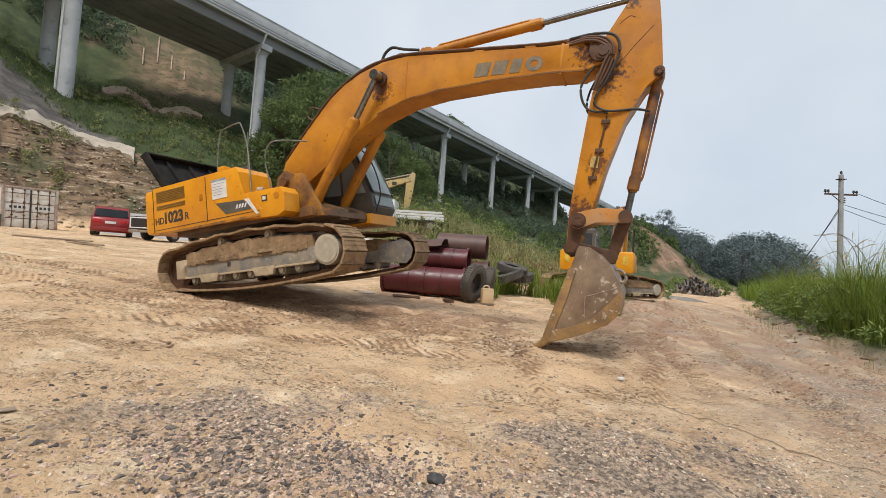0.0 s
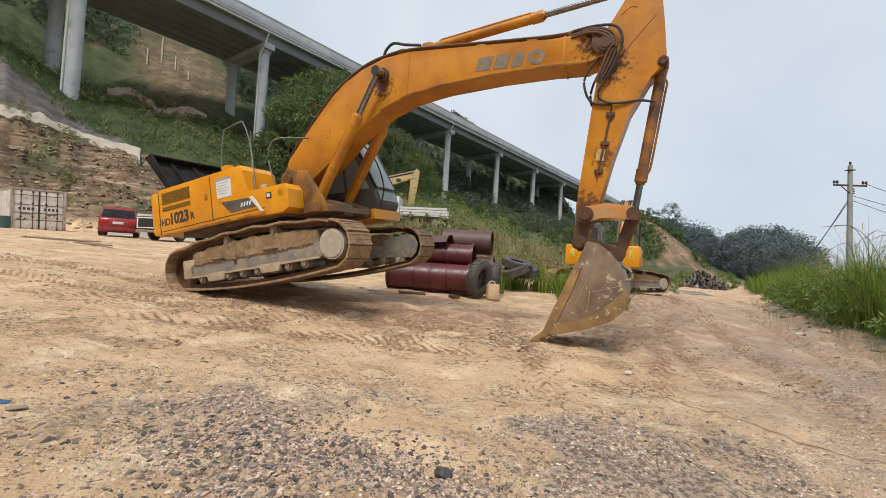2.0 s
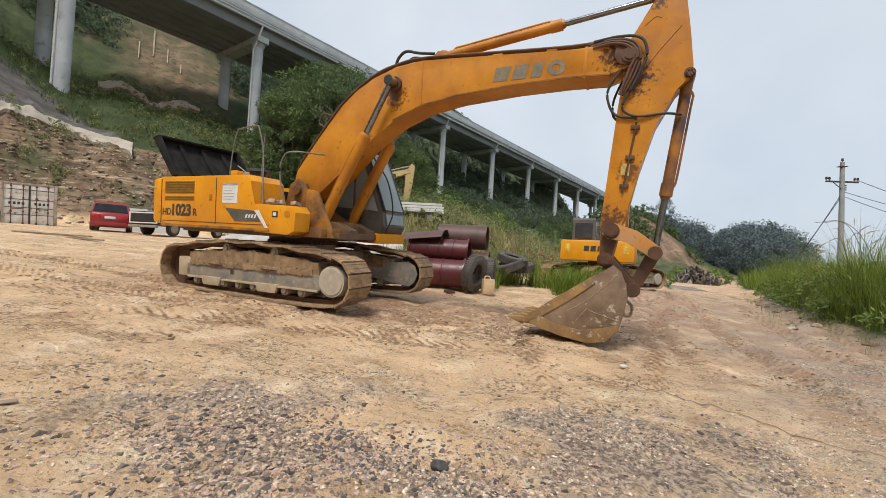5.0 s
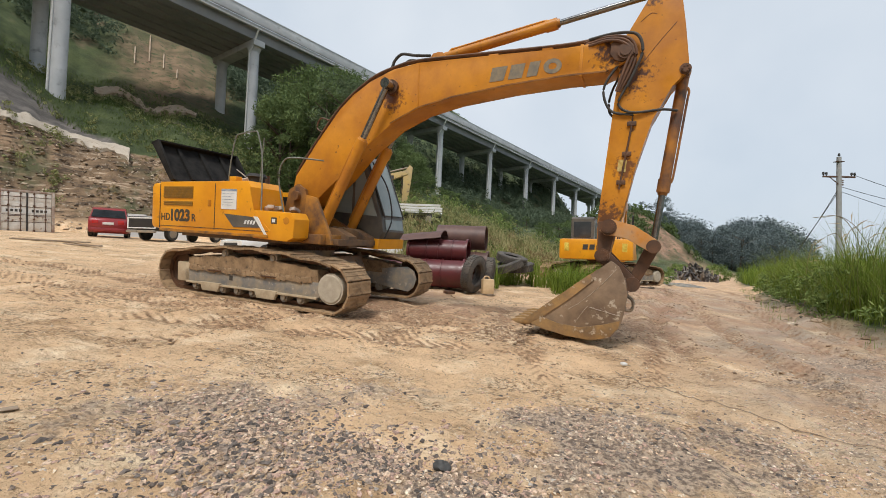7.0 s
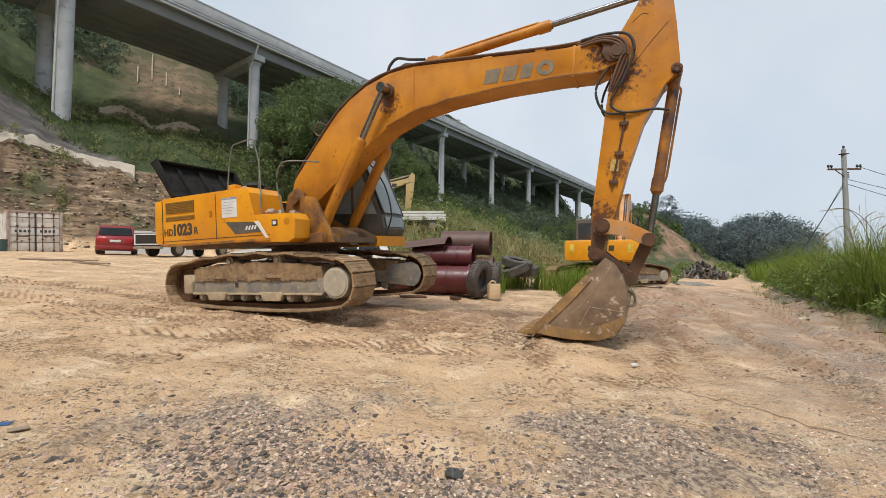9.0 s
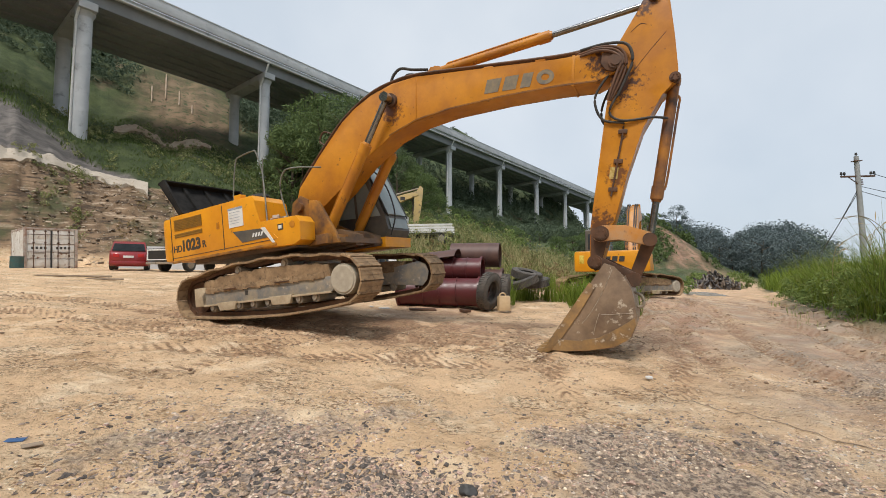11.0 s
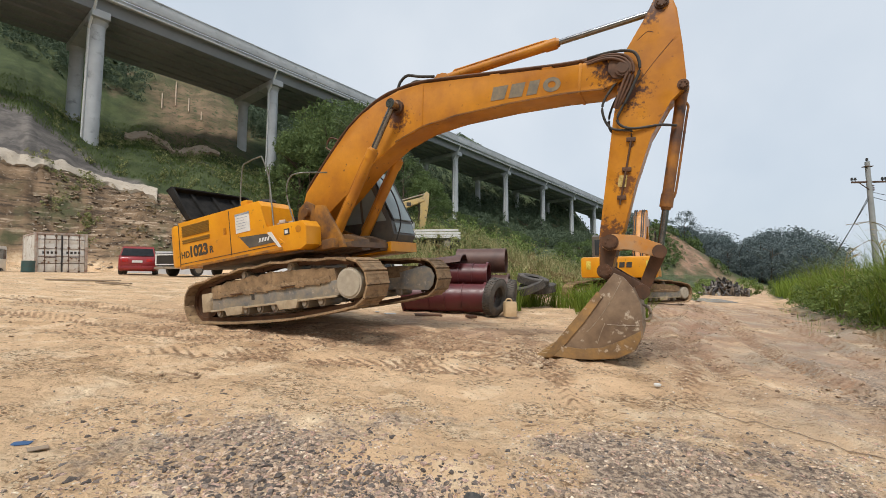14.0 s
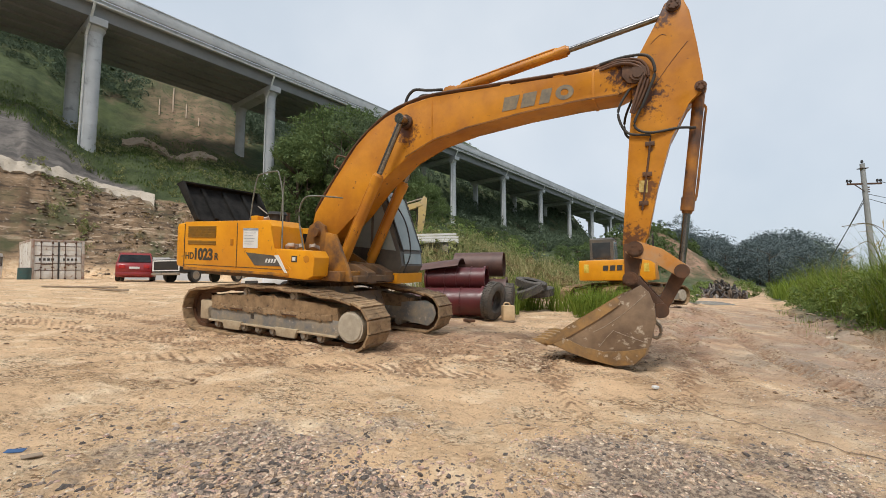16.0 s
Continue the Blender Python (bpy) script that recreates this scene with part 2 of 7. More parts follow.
# concrete facing on the bank: bearing, lower and upper edge above the foot
FACING_B = (-60, -46, -43, -40.5, -38, -36.2)
FACING_LO = (7.2, 7.4, 9.6, 11.2, 9.4, 6.6)
FACING_HI = (8.2, 8.6, 11.4, 13.4, 13.6, 13.4)


def lattice(x, y, seed):
    """Smooth value noise on arrays."""
    xi, yi = np.floor(x).astype(int), np.floor(y).astype(int)
    fx, fy = x - xi, y - yi
    fx, fy = fx * fx * (3 - 2 * fx), fy * fy * (3 - 2 * fy)

    def h(a, b):
        n = (a * 374761393 + b * 668265263 + seed * 974634777) & 0xFFFFFFFF
        n = ((n ^ (n >> 13)) * 1274126177) & 0xFFFFFFFF
        return ((n ^ (n >> 16)) & 0xFFFF) / 65535.0

    return (h(xi, yi) * (1 - fx) + h(xi + 1, yi) * fx) * (1 - fy) + (h(xi, yi + 1) * (1 - fx) + h(xi + 1, yi + 1) * fx) * fy - 0.5


def verge(x, y):
    """How far right of the track's grassy edge."""
    edge = np.interp(y, (-30, 4, 9.5, 11.5, 18, 26, 45, 90), (8.5, 8.2, 9.0, 9.3, 13.2, 18.6, 30.5, 60))
    return x - edge - 0.5 * lattice(x * 0.7, y * 0.7, 5)


def hill_part(x, y):
    bear = np.degrees(np.arctan2(x, y))
    r = np.hypot(x, y)
    foot = np.interp(bear, BEAR, FOOT)
    foot = foot + 1.6 * lattice(bear * 0.35, r * 0.02, 11) + 0.5 * lattice(bear * 1.5, r * 0.1, 12)
    s = np.clip(r - foot, 0, None)
    cols = np.stack([np.interp(s, RISE_S, z) for z in RISE_Z])
    k = np.clip(np.interp(bear, RISE_AT, range(len(RISE_AT))), 0, len(RISE_AT) - 1.001)
    i = k.astype(int)
    f = k - i
    z = np.take_along_axis(cols, i[None], 0)[0] * (1 - f) + np.take_along_axis(cols, i[None] + 1, 0)[0] * f
    return z, s


def ground_z(x, y, fine=True):
    x, y = np.asarray(x, float), np.asarray(y, float)
    r = np.hypot(x, y)
    xs, ys = 40 * np.tanh(x / 40), 45 * np.tanh(y / 45)
    z = -0.0497 * xs + 0.0341 * ys
    z = z + 0.09 * np.exp(-((x - 1.8) ** 2 + (y - 6.35) ** 2) / 1.1) + 0.28 * np.exp(-((x - 6.2) ** 2 + (y - 18) ** 2) / 34)
    h, s = hill_part(x, y)
    z = z + h
    v = verge(x, y)
    z = z + 0.75 * (1 - np.exp(-np.clip(v, 0, None) / 1.8)) * np.clip((60 - y) / 30, 0, 1)
    # scarred spur and the far ridge
    z = z + 12.0 * np.exp(-(((x - 41) / 13) ** 2 + ((y - 97) / 15) ** 2))
    z = z + 15 * np.exp(-(((x - 88) / 42) ** 2 + ((y - 165) / 30) ** 2)) * (r > 60)
    z = z + 0.24 * np.exp(-((x + 13.5) ** 2 + (y - 23) ** 2) / 70)
    rough = np.clip(s / 6, 0, 1)
    z = z + rough * (0.9 * lattice(x * 0.22, y * 0.22, 3) + 0.5 * lattice(x * 0.7, y * 0.7, 4))
    # heaps of spoil on the left bank
    bank = rough * np.clip((-x - 14) / 6, 0, 1) * np.clip((14 - s) / 4, 0, 1)
    z = z + bank * (0.9 * np.abs(lattice(x * 1.1, y * 1.1, 21)) + 0.5 * np.abs(lattice(x * 2.6, y * 2.6, 22)))
    if fine:
        near = np.exp(-r / 22)
        z = z + near * (0.10 * lattice(x * 0.6, y * 0.6, 1) + 0.06 * lattice(x * 1.9, y * 1.9, 2) + 0.05 * lattice(x * 6, y * 6, 7) + 0.034 * lattice(x * 15, y * 15, 8))
        # wheel ruts running up the track and across the yard
        for x0, y0, dx, dy, w, dep in RUTS:
            n = math.hypot(dx, dy)
            a = ((x - x0) * dx + (y - y0) * dy) / n
            c = ((x - x0) * dy - (y - y0) * dx) / n + 0.35 * np.sin(a * 0.35) + 0.1 * lattice(a * 0.8, a * 0, 31)
            on = np.clip((a + 0.5) / 1.5, 0, 1) * np.clip((n - a) / 2, 0, 1)
            g = np.exp(-(c / w) ** 2)
            lug = 0.5 + 0.5 * np.sin(a * 34 + 9 * np.abs(c) / w)
            z = z + on * (-dep * g * (0.65 + 0.5 * lug) + 0.55 * dep * np.exp(-((np.abs(c) - 1.7 * w) / (0.6 * w)) ** 2))
    return z


RUTS = (
    (4.3, 3.4, 8.5, 26, 0.17, 0.075), (5.9, 3.8, 9.5, 26, 0.17, 0.07), (3.2, 5.2, 8.8, 20, 0.16, 0.06), (2.2, 4.5, 5.4, 9.0, 0.13, 0.03),
    (-6.5, 6.4, 9.0, 0.6, 0.16, 0.035), (-5.2, 7.6, 8.0, -1.4, 0.15, 0.03), (-3.2, 4.2, 2.2, 4.6, 0.13, 0.025), (1.1, 4.1, 0.9, 7.0, 0.14, 0.03),
    (2.6, 7.8, 5.6, 8.5, 0.3, 0.06), (3.4, 6.8, 3.4, 10.0, 0.28, 0.05), (0.4, 8.6, 5.0, 2.6, 0.2, 0.035), (-0.8, 5.0, 1.8, 5.5, 0.2, 0.03),
    (-4.6, 5.6, 6.5, -0.5, 0.22, 0.035), (-11, 8.5, 8.5, -2.6, 0.2, 0.04), (-12, 10.5, 9.5, -3.2, 0.2, 0.04), (-1.5, 6.0, 6.5, 1.2, 0.12, 0.025), (7.2, 5.2, 10.5, 22, 0.16, 0.06),
)


def gz(x, y):
    return float(ground_z(np.array([x]), np.array([y]))[0])


def ground_material():
    mt = bpy.data.materials.new("sandy_yard_and_hillside")
    mt.use_nodes = True
    n, l = mt.node_tree.nodes, mt.node_tree.links
    p = n["Principled BSDF"]
    geo = n.new("ShaderNodeTexCoord")
    at = n.new("ShaderNodeAttribute")
    at.attribute_name = "cover"
    sep = n.new("ShaderNodeSeparateColor")
    l.new(at.outputs["Color"], sep.inputs[0])
    at2 = n.new("ShaderNodeAttribute")
    at2.attribute_name = "cover_more"
    sep2 = n.new("ShaderNodeSeparateColor")
    l.new(at2.outputs["Color"], sep2.inputs[0])

    def field(sc, detail=7, stretch=None):
        t = n.new("ShaderNodeTexNoise")
        t.inputs["Scale"].default_value, t.inputs["Detail"].default_value, t.inputs["Roughness"].default_value = sc, detail, 0.65
        if stretch:
            mp = n.new("ShaderNodeMapping")
            mp.inputs["Rotation"].default_value[2] = stretch[1]
            mp.inputs["Scale"].default_value = (1, stretch[0], 1)
            l.new(geo.outputs["Object"], mp.inputs[0])
            l.new(mp.outputs[0], t.inputs["Vector"])
        else:
            l.new(geo.outputs["Object"], t.inputs["Vector"])
        return t.outputs["Fac"]

    def ramp(src, lo, hi, a=0.0, b=1.0):
        r = n.new("ShaderNodeMapRange")
        for k, v in zip((1, 2, 3, 4), (lo, hi, a, b)):
            r.inputs[k].default_value = v
        l.new(src, r.inputs[0])
        return r.outputs[0]

    def mix(fac, a, b):
        x = n.new("ShaderNodeMix")
        x.data_type = "RGBA"
        l.new(fac, x.inputs[0])
        for k, v in ((6, a), (7, b)):
            if isinstance(v, tuple):
                x.inputs[k].default_value = (*v, 1)
            else:
                l.new(v, x.inputs[k])
        return x.outputs[2]

    def mathn(op, a, b):
        x = n.new("ShaderNodeMath")
        x.operation = op
        for k, v in ((0, a), (1, b)):
            if isinstance(v, float):
                x.inputs[k].default_value = v
            else:
                l.new(v, x.inputs[k])
        return x.outputs[0]

    sand = mix(ramp(field(0.45), 0.36, 0.66), (0.79, 0.54, 0.325), (0.65, 0.43, 0.25))
    sand = mix(ramp(field(1.7, 9), 0.5, 0.72), sand, (0.93, 0.74, 0.51))
    sand = mix(ramp(field(0.8, 8, (2.2, 0.35)), 0.56, 0.64, 0.0, 0.8), sand, (0.52, 0.325, 0.175))
    # grey grit trodden into the sand towards the verge
    grey = mix(ramp(field(1.3, 9), 0.38, 0.62), (0.52, 0.41, 0.31), (0.36, 0.285, 0.215))
    sand = mix(mathn("MULTIPLY", at2.outputs["Alpha"], ramp(field(0.6, 8), 0.32, 0.6)), sand, grey)
    # crumbled patches between smooth trodden ones
    crumb = ramp(field(0.9, 8, (1.8, 0.2)), 0.51, 0.59)
    grain = mathn("MULTIPLY", crumb, ramp(field(17, 8, (1.5, 0.15)), 0.51, 0.555))
    sand = mix(grain, sand, (0.27, 0.16, 0.085))
    sand = mix(mathn("MULTIPLY", crumb, ramp(field(40, 6), 0.57, 0.63)), sand, (0.88, 0.74, 0.53))
    sand = mix(ramp(field(6.5, 9, (2.2, 0.3)), 0.61, 0.645), sand, (0.34, 0.205, 0.11))
    sand = mix(ramp(field(30, 6), 0.61, 0.65), sand, (0.30, 0.195, 0.115))
    pressed = mix(ramp(field(14, 7, (2.0, 0.2)), 0.40, 0.60), (0.52, 0.315, 0.18), (0.19, 0.11, 0.06))
    sand = mix(ramp(mathn("MULTIPLY", at.outputs["Alpha"], ramp(field(2.2, 7), 0.3, 0.6)), 0.16, 0.42, 0.0, 0.9), sand, pressed)
    red = mix(ramp(field(0.9, 8), 0.4, 0.62), sand, (0.42, 0.25, 0.165))
    sand = mix(sep2.outputs[0], sand, red)
    grit = mix(ramp(field(24, 6), 0.44, 0.56), (0.56, 0.42, 0.305), (0.22, 0.16, 0.12))
    grit = mix(ramp(field(60, 3), 0.58, 0.7), grit, (0.60, 0.49, 0.37))
    gmask = ramp(mathn("ADD", sep.outputs[1], ramp(field(2.6, 8), 0.3, 0.7, -0.45, 0.45)), 0.45, 0.8)
    col = mix(gmask, sand, grit)
    spoil = mix(ramp(field(0.5, 9), 0.38, 0.62), (0.13, 0.085, 0.05), (0.29, 0.195, 0.12))
    strata = n.new("ShaderNodeMapping")
    strata.inputs["Rotation"].default_value = (0.0, 0.35, 0.6)
    strata.inputs["Scale"].default_value = (0.35, 0.35, 2.4)
    l.new(geo.outputs["Object"], strata.inputs[0])
    bed = n.new("ShaderNodeTexNoise")
    bed.inputs["Scale"].default_value, bed.inputs["Detail"].default_value, bed.inputs["Roughness"].default_value = 1.1, 9, 0.68
    l.new(strata.outputs[0], bed.inputs["Vector"])
    spoil = mix(ramp(bed.outputs["Fac"], 0.52, 0.60), spoil, (0.085, 0.06, 0.042))
    spoil = mix(ramp(bed.outputs["Fac"], 0.43, 0.36), spoil, (0.50, 0.38, 0.27))
    spoil = mix(ramp(field(2.4, 9), 0.58, 0.68), spoil, (0.44, 0.37, 0.29))
    spoil = mix(ramp(field(0.22, 4), 0.54, 0.66), spoil, (0.10, 0.10, 0.05))
    col = mix(sep.outputs[2], col, spoil)
    green = mix(ramp(field(0.5, 9), 0.38, 0.64), (0.045, 0.062, 0.026), (0.085, 0.105, 0.042))
    green = mix(ramp(field(0.13, 6), 0.58, 0.7), green, (0.15, 0.115, 0.07))
    col = mix(sep.outputs[0], col, green)
    net = mix(ramp(field(1.2, 8, (0.3, 0.8)), 0.42, 0.6), (0.12, 0.108, 0.10), (0.215, 0.19, 0.17))
    col = mix(sep2.outputs[1], col, net)
    scar = mix(ramp(field(0.35, 9, (0.3, 0.5)), 0.42, 0.58), (0.36, 0.215, 0.145), (0.17, 0.11, 0.07))
    scar = mix(ramp(field(0.9, 9), 0.54, 0.62), scar, (0.075, 0.085, 0.04))
    col = mix(sep2.outputs[2], col, scar)
    l.new(col, p.inputs["Base Color"])
    damp = ramp(field(0.7, 6), 0.42, 0.62)
    rough = mathn("SUBTRACT", 0.95, mathn("MULTIPLY", mathn("MULTIPLY", sep2.outputs[0], damp), 0.42))
    l.new(rough, p.inputs["Roughness"])
    p.inputs["Specular IOR Level"].default_value = 0.3
    b = n.new("ShaderNodeBump")
    b.inputs["Strength"].default_value, b.inputs["Distance"].default_value = 1.0, 0.09
    hgt = mathn("ADD", mathn("MULTIPLY", field(9, 10), ramp(field(0.9, 8, (1.8, 0.2)), 0.42, 0.58, 0.45, 1.3)), mathn("MULTIPLY", field(42, 7), 0.4))
    l.new(hgt, b.inputs["Height"])
    l.new(b.outputs[0], p.inputs["Normal"])
    return mt


def gravel_cover(x, y):
    """Loose stone: the patch before the eye and the band along the track."""
    a = np.exp(-(((x + 0.1) / 2.3) ** 2 + ((y - 2.9) / 1.05) ** 2) ** 1.5)
    b = 0.6 * np.exp(-(((x - 1.9) / 1.2) ** 2 + ((y - 2.9) / 0.9) ** 2))
    c = 0.85 * np.exp(-((x - 6.0 - 0.3 * (y - 6)) / 2.2) ** 2) * np.clip(1 - np.abs(y - 5) / 9, 0, 1)
    gaps = np.clip(0.55 + 1.9 * lattice(x * 0.9, y * 0.9, 77) + 0.9 * lattice(x * 2.6, y * 2.6, 78), 0.05, 1)
    return np.clip((a + b + c) * gaps, 0, 1)


def build_ground():
    bears = np.concatenate([np.arange(-180, -54, 6.0), np.arange(-54, 54, 0.22), np.arange(54, 180.1, 6.0)])
    rs = [0.0001, 0.12, 0.25]
    while rs[-1] < 2600:
        rs.append(rs[-1] * (1.009 if rs[-1] < 30 else 1.014 if rs[-1] < 80 else 1.035))
    rs = np.array(rs)
    B, R = np.meshgrid(np.radians(bears), rs)
    X, Y = R * np.sin(B), R * np.cos(B)
    Z = ground_z(X.ravel(), Y.ravel())
    na, nr = len(bears), len(rs)
    verts = np.stack([X.ravel(), Y.ravel(), Z], 1)
    i = np.arange(nr - 1)[:, None] * na + np.arange(na - 1)[None]
    faces = np.stack([i, i + na, i + na + 1, i + 1], -1).reshape(-1, 4)[:, ::-1]
    me = bpy.data.meshes.new("ground")
    me.from_pydata(verts.tolist(), [], faces.tolist())
    x, y = X.ravel(), Y.ravel()
    bear = np.degrees(np.arctan2(x, y))
    h, s = hill_part(x, y)
    wob = lattice(x * 0.5, y * 0.5, 41) + 0.6 * lattice(x * 1.6, y * 1.6, 42)
    left = np.clip((-21 - bear) / 5, 0, 1)
    bench = 13.5 + 2.5 * lattice(x * 0.15, y * 0.15, 43)
    spoil = left * np.clip((s - 0.6) / 0.8, 0, 1) * np.clip((bench - s) / 1.5 + wob, 0, 1)
    grass = np.clip((s - 0.8) / 1.2 + 1.2 * wob, 0, 1) * (1 - left * np.clip((bench - s) / 1.5 + wob, 0, 1))
    v = verge(x, y)
    grass = np.maximum(grass, np.clip(v / 0.8 + 1.2 * wob, 0, 1))
    grass = np.maximum(grass, np.clip((np.hypot(x, y) - 75) / 20, 0, 1))
    net_lo = np.interp(bear, FACING_B, FACING_HI)
    net_hi = np.interp(bear, (-60, -46, -42, -38, -36), (17, 16.8, 17.2, 15.5, 13.6))
    netting = np.clip((-35.8 - bear) / 0.5, 0, 1) * np.clip((s - net_lo + 0.6) / 0.5 + 0.4 * wob, 0, 1) * np.clip((net_hi - s) / 0.6 + 0.6 * wob, 0, 1)
    scar = np.exp(-((((x - 43.5 + 7 * wob) / 6) ** 2 + ((y - 85 + 6 * wob) / 9) ** 2) ** 2))
    cut = np.exp(-((((bear + 32.5 + 2 * wob) / 5.5) ** 2 + ((np.hypot(x, y) - 85 - 4 * wob) / 13) ** 2) ** 2))
    scar = np.maximum(scar, 0.6 * cut)
    ruddy = np.clip(1 - np.abs(x - 3.5 - 0.38 * (y - 6)) / 3.2 + wob, 0, 1) * np.clip((y - 4.5) / 3, 0, 1)
    ruddy = np.maximum(ruddy, 0.7 * np.clip((x - 3.2) / 3 + 0.6 * wob, 0, 1) * np.clip(1 - v / 0.5, 0, 1))
    ruddy = np.maximum(ruddy, 0.8 * np.exp(-(((x + 1) / 5) ** 2 + ((y - 10) / 2.2) ** 2)))
    gritty = np.clip((x - 1.6 - 0.12 * y) / 2.2 + 0.5 * wob, 0, 1) * np.clip((26 - y) / 8, 0, 1)
    rut = np.zeros_like(x)
    for x0, y0, dx, dy, w, dep in RUTS:
        n = math.hypot(dx, dy)
        a = ((x - x0) * dx + (y - y0) * dy) / n
        c = ((x - x0) * dy - (y - y0) * dx) / n + 0.35 * np.sin(a * 0.35) + 0.1 * lattice(a * 0.8, a * 0, 31)
        on = np.clip((a + 0.5) / 1.5, 0, 1) * np.clip((n - a) / 2, 0, 1)
        rut = np.maximum(rut, on * np.exp(-(c / (1.5 * w)) ** 2) * (0.5 + 0.5 * np.sin(a * 36 + 9 * np.abs(c) / w)))
    rut = np.maximum(rut, 0.75 * np.exp(-(((x + 1.8) / 4.2) ** 2 + ((y - 8.0) / 1.7) ** 2)))
    rut = np.maximum(rut, np.clip(0.35 + 1.6 * wob, 0, 0.8) * np.exp(-(((x - 3.6 - 0.35 * (y - 8)) / 1.7) ** 2 + ((y - 9.5) / 4.0) ** 2)))
    for name, cols in (("cover", (grass, gravel_cover(x, y), spoil, rut)), ("cover_more", (ruddy, netting, scar, gritty))):
        a = me.color_attributes.new(name, "FLOAT_COLOR", "POINT")
        a.data.foreach_set("color", np.stack(cols, 1).astype(np.float32).ravel())
    me.materials.append(ground_material())
    me.shade_smooth()
    tagged(new("ground", me), "rutted sandy yard rising into a scrubby hillside", "ground", kind="structure")


build_ground()

# ---------------------------------------------------------------- viaduct
SPAN = Vector((0.588, 0.809, 0))
ACROSS = Vector((-0.809, 0.588, 0))
PIER_0 = Vector((-27.9, 62.2, 0))
DECK_Z = 31.6


def build_viaduct():
    turn = Matrix(((SPAN.x, ACROSS.x, 0, 0), (SPAN.y, ACROSS.y, 0, 0), (0, 0, 1, 0), (0, 0, 0, 1)))
    via = thing("viaduct", "long grey concrete motorway viaduct on tall round piers", "bridge", Matrix.Translation(PIER_0) @ turn, kind="structure")
    x0, x1 = -115, 330
    for k in range(6):
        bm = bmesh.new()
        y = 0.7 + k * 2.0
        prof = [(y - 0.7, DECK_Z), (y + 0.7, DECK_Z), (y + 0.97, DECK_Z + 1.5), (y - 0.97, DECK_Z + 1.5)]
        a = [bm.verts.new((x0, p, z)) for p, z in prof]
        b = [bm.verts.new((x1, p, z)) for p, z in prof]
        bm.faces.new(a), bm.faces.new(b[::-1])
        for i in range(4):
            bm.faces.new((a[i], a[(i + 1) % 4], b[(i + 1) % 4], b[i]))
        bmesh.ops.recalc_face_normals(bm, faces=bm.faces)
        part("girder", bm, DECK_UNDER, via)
    bm = bmesh.new()
    box(bm, x0, x1, -0.75, 12.2, DECK_Z + 1.5, DECK_Z + 1.9)
    part("deck_slab", bm, CONCRETE, via)
    for y0, y1 in ((-1.22, -0.92), (12.3, 12.62)):
        bm = bmesh.new()
        box(bm, x0, x1, y0, y1, DECK_Z + 1.86, DECK_Z + 3.2, 0.03)
        box(bm, x0, x1, y0 - 0.06, y1 + 0.06, DECK_Z + 3.2, DECK_Z + 3.32)
        box(bm, x0, x1, y0 + 0.3, y1 + 0.3, DECK_Z + 1.2, DECK_Z + 1.52)
        part("parapet", bm, CONCRETE, via)
    bm = bmesh.new()
    tube(bm, [(x0, -1.0, DECK_Z + 1.28), (x1, -1.0, DECK_Z + 1.28)], 0.11)
    part("drain_pipe", bm, WHITE, via)
    for i in range(-4, 15):
        x = i * (22.9 if i > 0 else 21.4)
        for y in (0.9, 10.0):
            w = PIER_0 + SPAN * x + ACROSS * y
            zb = gz(w.x, w.y) - 2
            bm = bmesh.new()
            rod(bm, (x, y, zb), (x, y, DECK_Z - 1.5), 0.72, seg=24)
            rod(bm, (x, y, DECK_Z - 1.5), (x, y, DECK_Z - 0.9), 0.72, 0.98, seg=24)
            part("pier", bm, CONCRETE, via)
            if y < 5:
                bm = bmesh.new()
                tube(bm, [(x - 0.82, y - 0.15, zb), (x - 0.82, y - 0.15, DECK_Z - 2), (x - 0.7, y - 1.2, DECK_Z - 0.4), (x - 0.6, y - 2.1, DECK_Z + 1.2)], 0.13)
                part("downpipe", bm, WHITE, via, "white plastic downpipe")
        bm = bmesh.new()
        box(bm, x - 0.85, x + 0.85, -0.5, 11.4, DECK_Z - 0.9, DECK_Z - 0.02, 0.08)
        part("crosshead", bm, CONCRETE, via)


build_viaduct()

# ---------------------------------------------------------------- the working excavator
# machine space: x forward, y to its left, z up
FOOT_PIN, TIP_PIN, BUCKET_PIN = Vector((0.133, 0, 1.927)), Vector((5.855, 0, 4.009)), Vector((5.72, 0, 1.15))
LINK_A, LINK_B, BUCKET_EAR = Vector((5.78, 0, 1.56)), Vector((6.37, 0, 1.32)), Vector((6.136, 0, 0.778))
ARM_CYL_A, ARM_CYL_B = Vector((2.86, 0, 4.36)), Vector((6.31, 0, 4.90))
BUCKET_CYL_A = Vector((6.61, 0, 3.72))
BOOM_CYL_A, BOOM_CYL_B = Vector((0.80, 0, 1.27)), Vector((2.09, 0, 3.85))
STAND = Matrix.Translation((-2.843, 8.871, 0.492)) @ Euler((0.047, 0.035, -0.421)).to_matrix().to_4x4()
HEEL = Vector((-1.85, 0, 0))
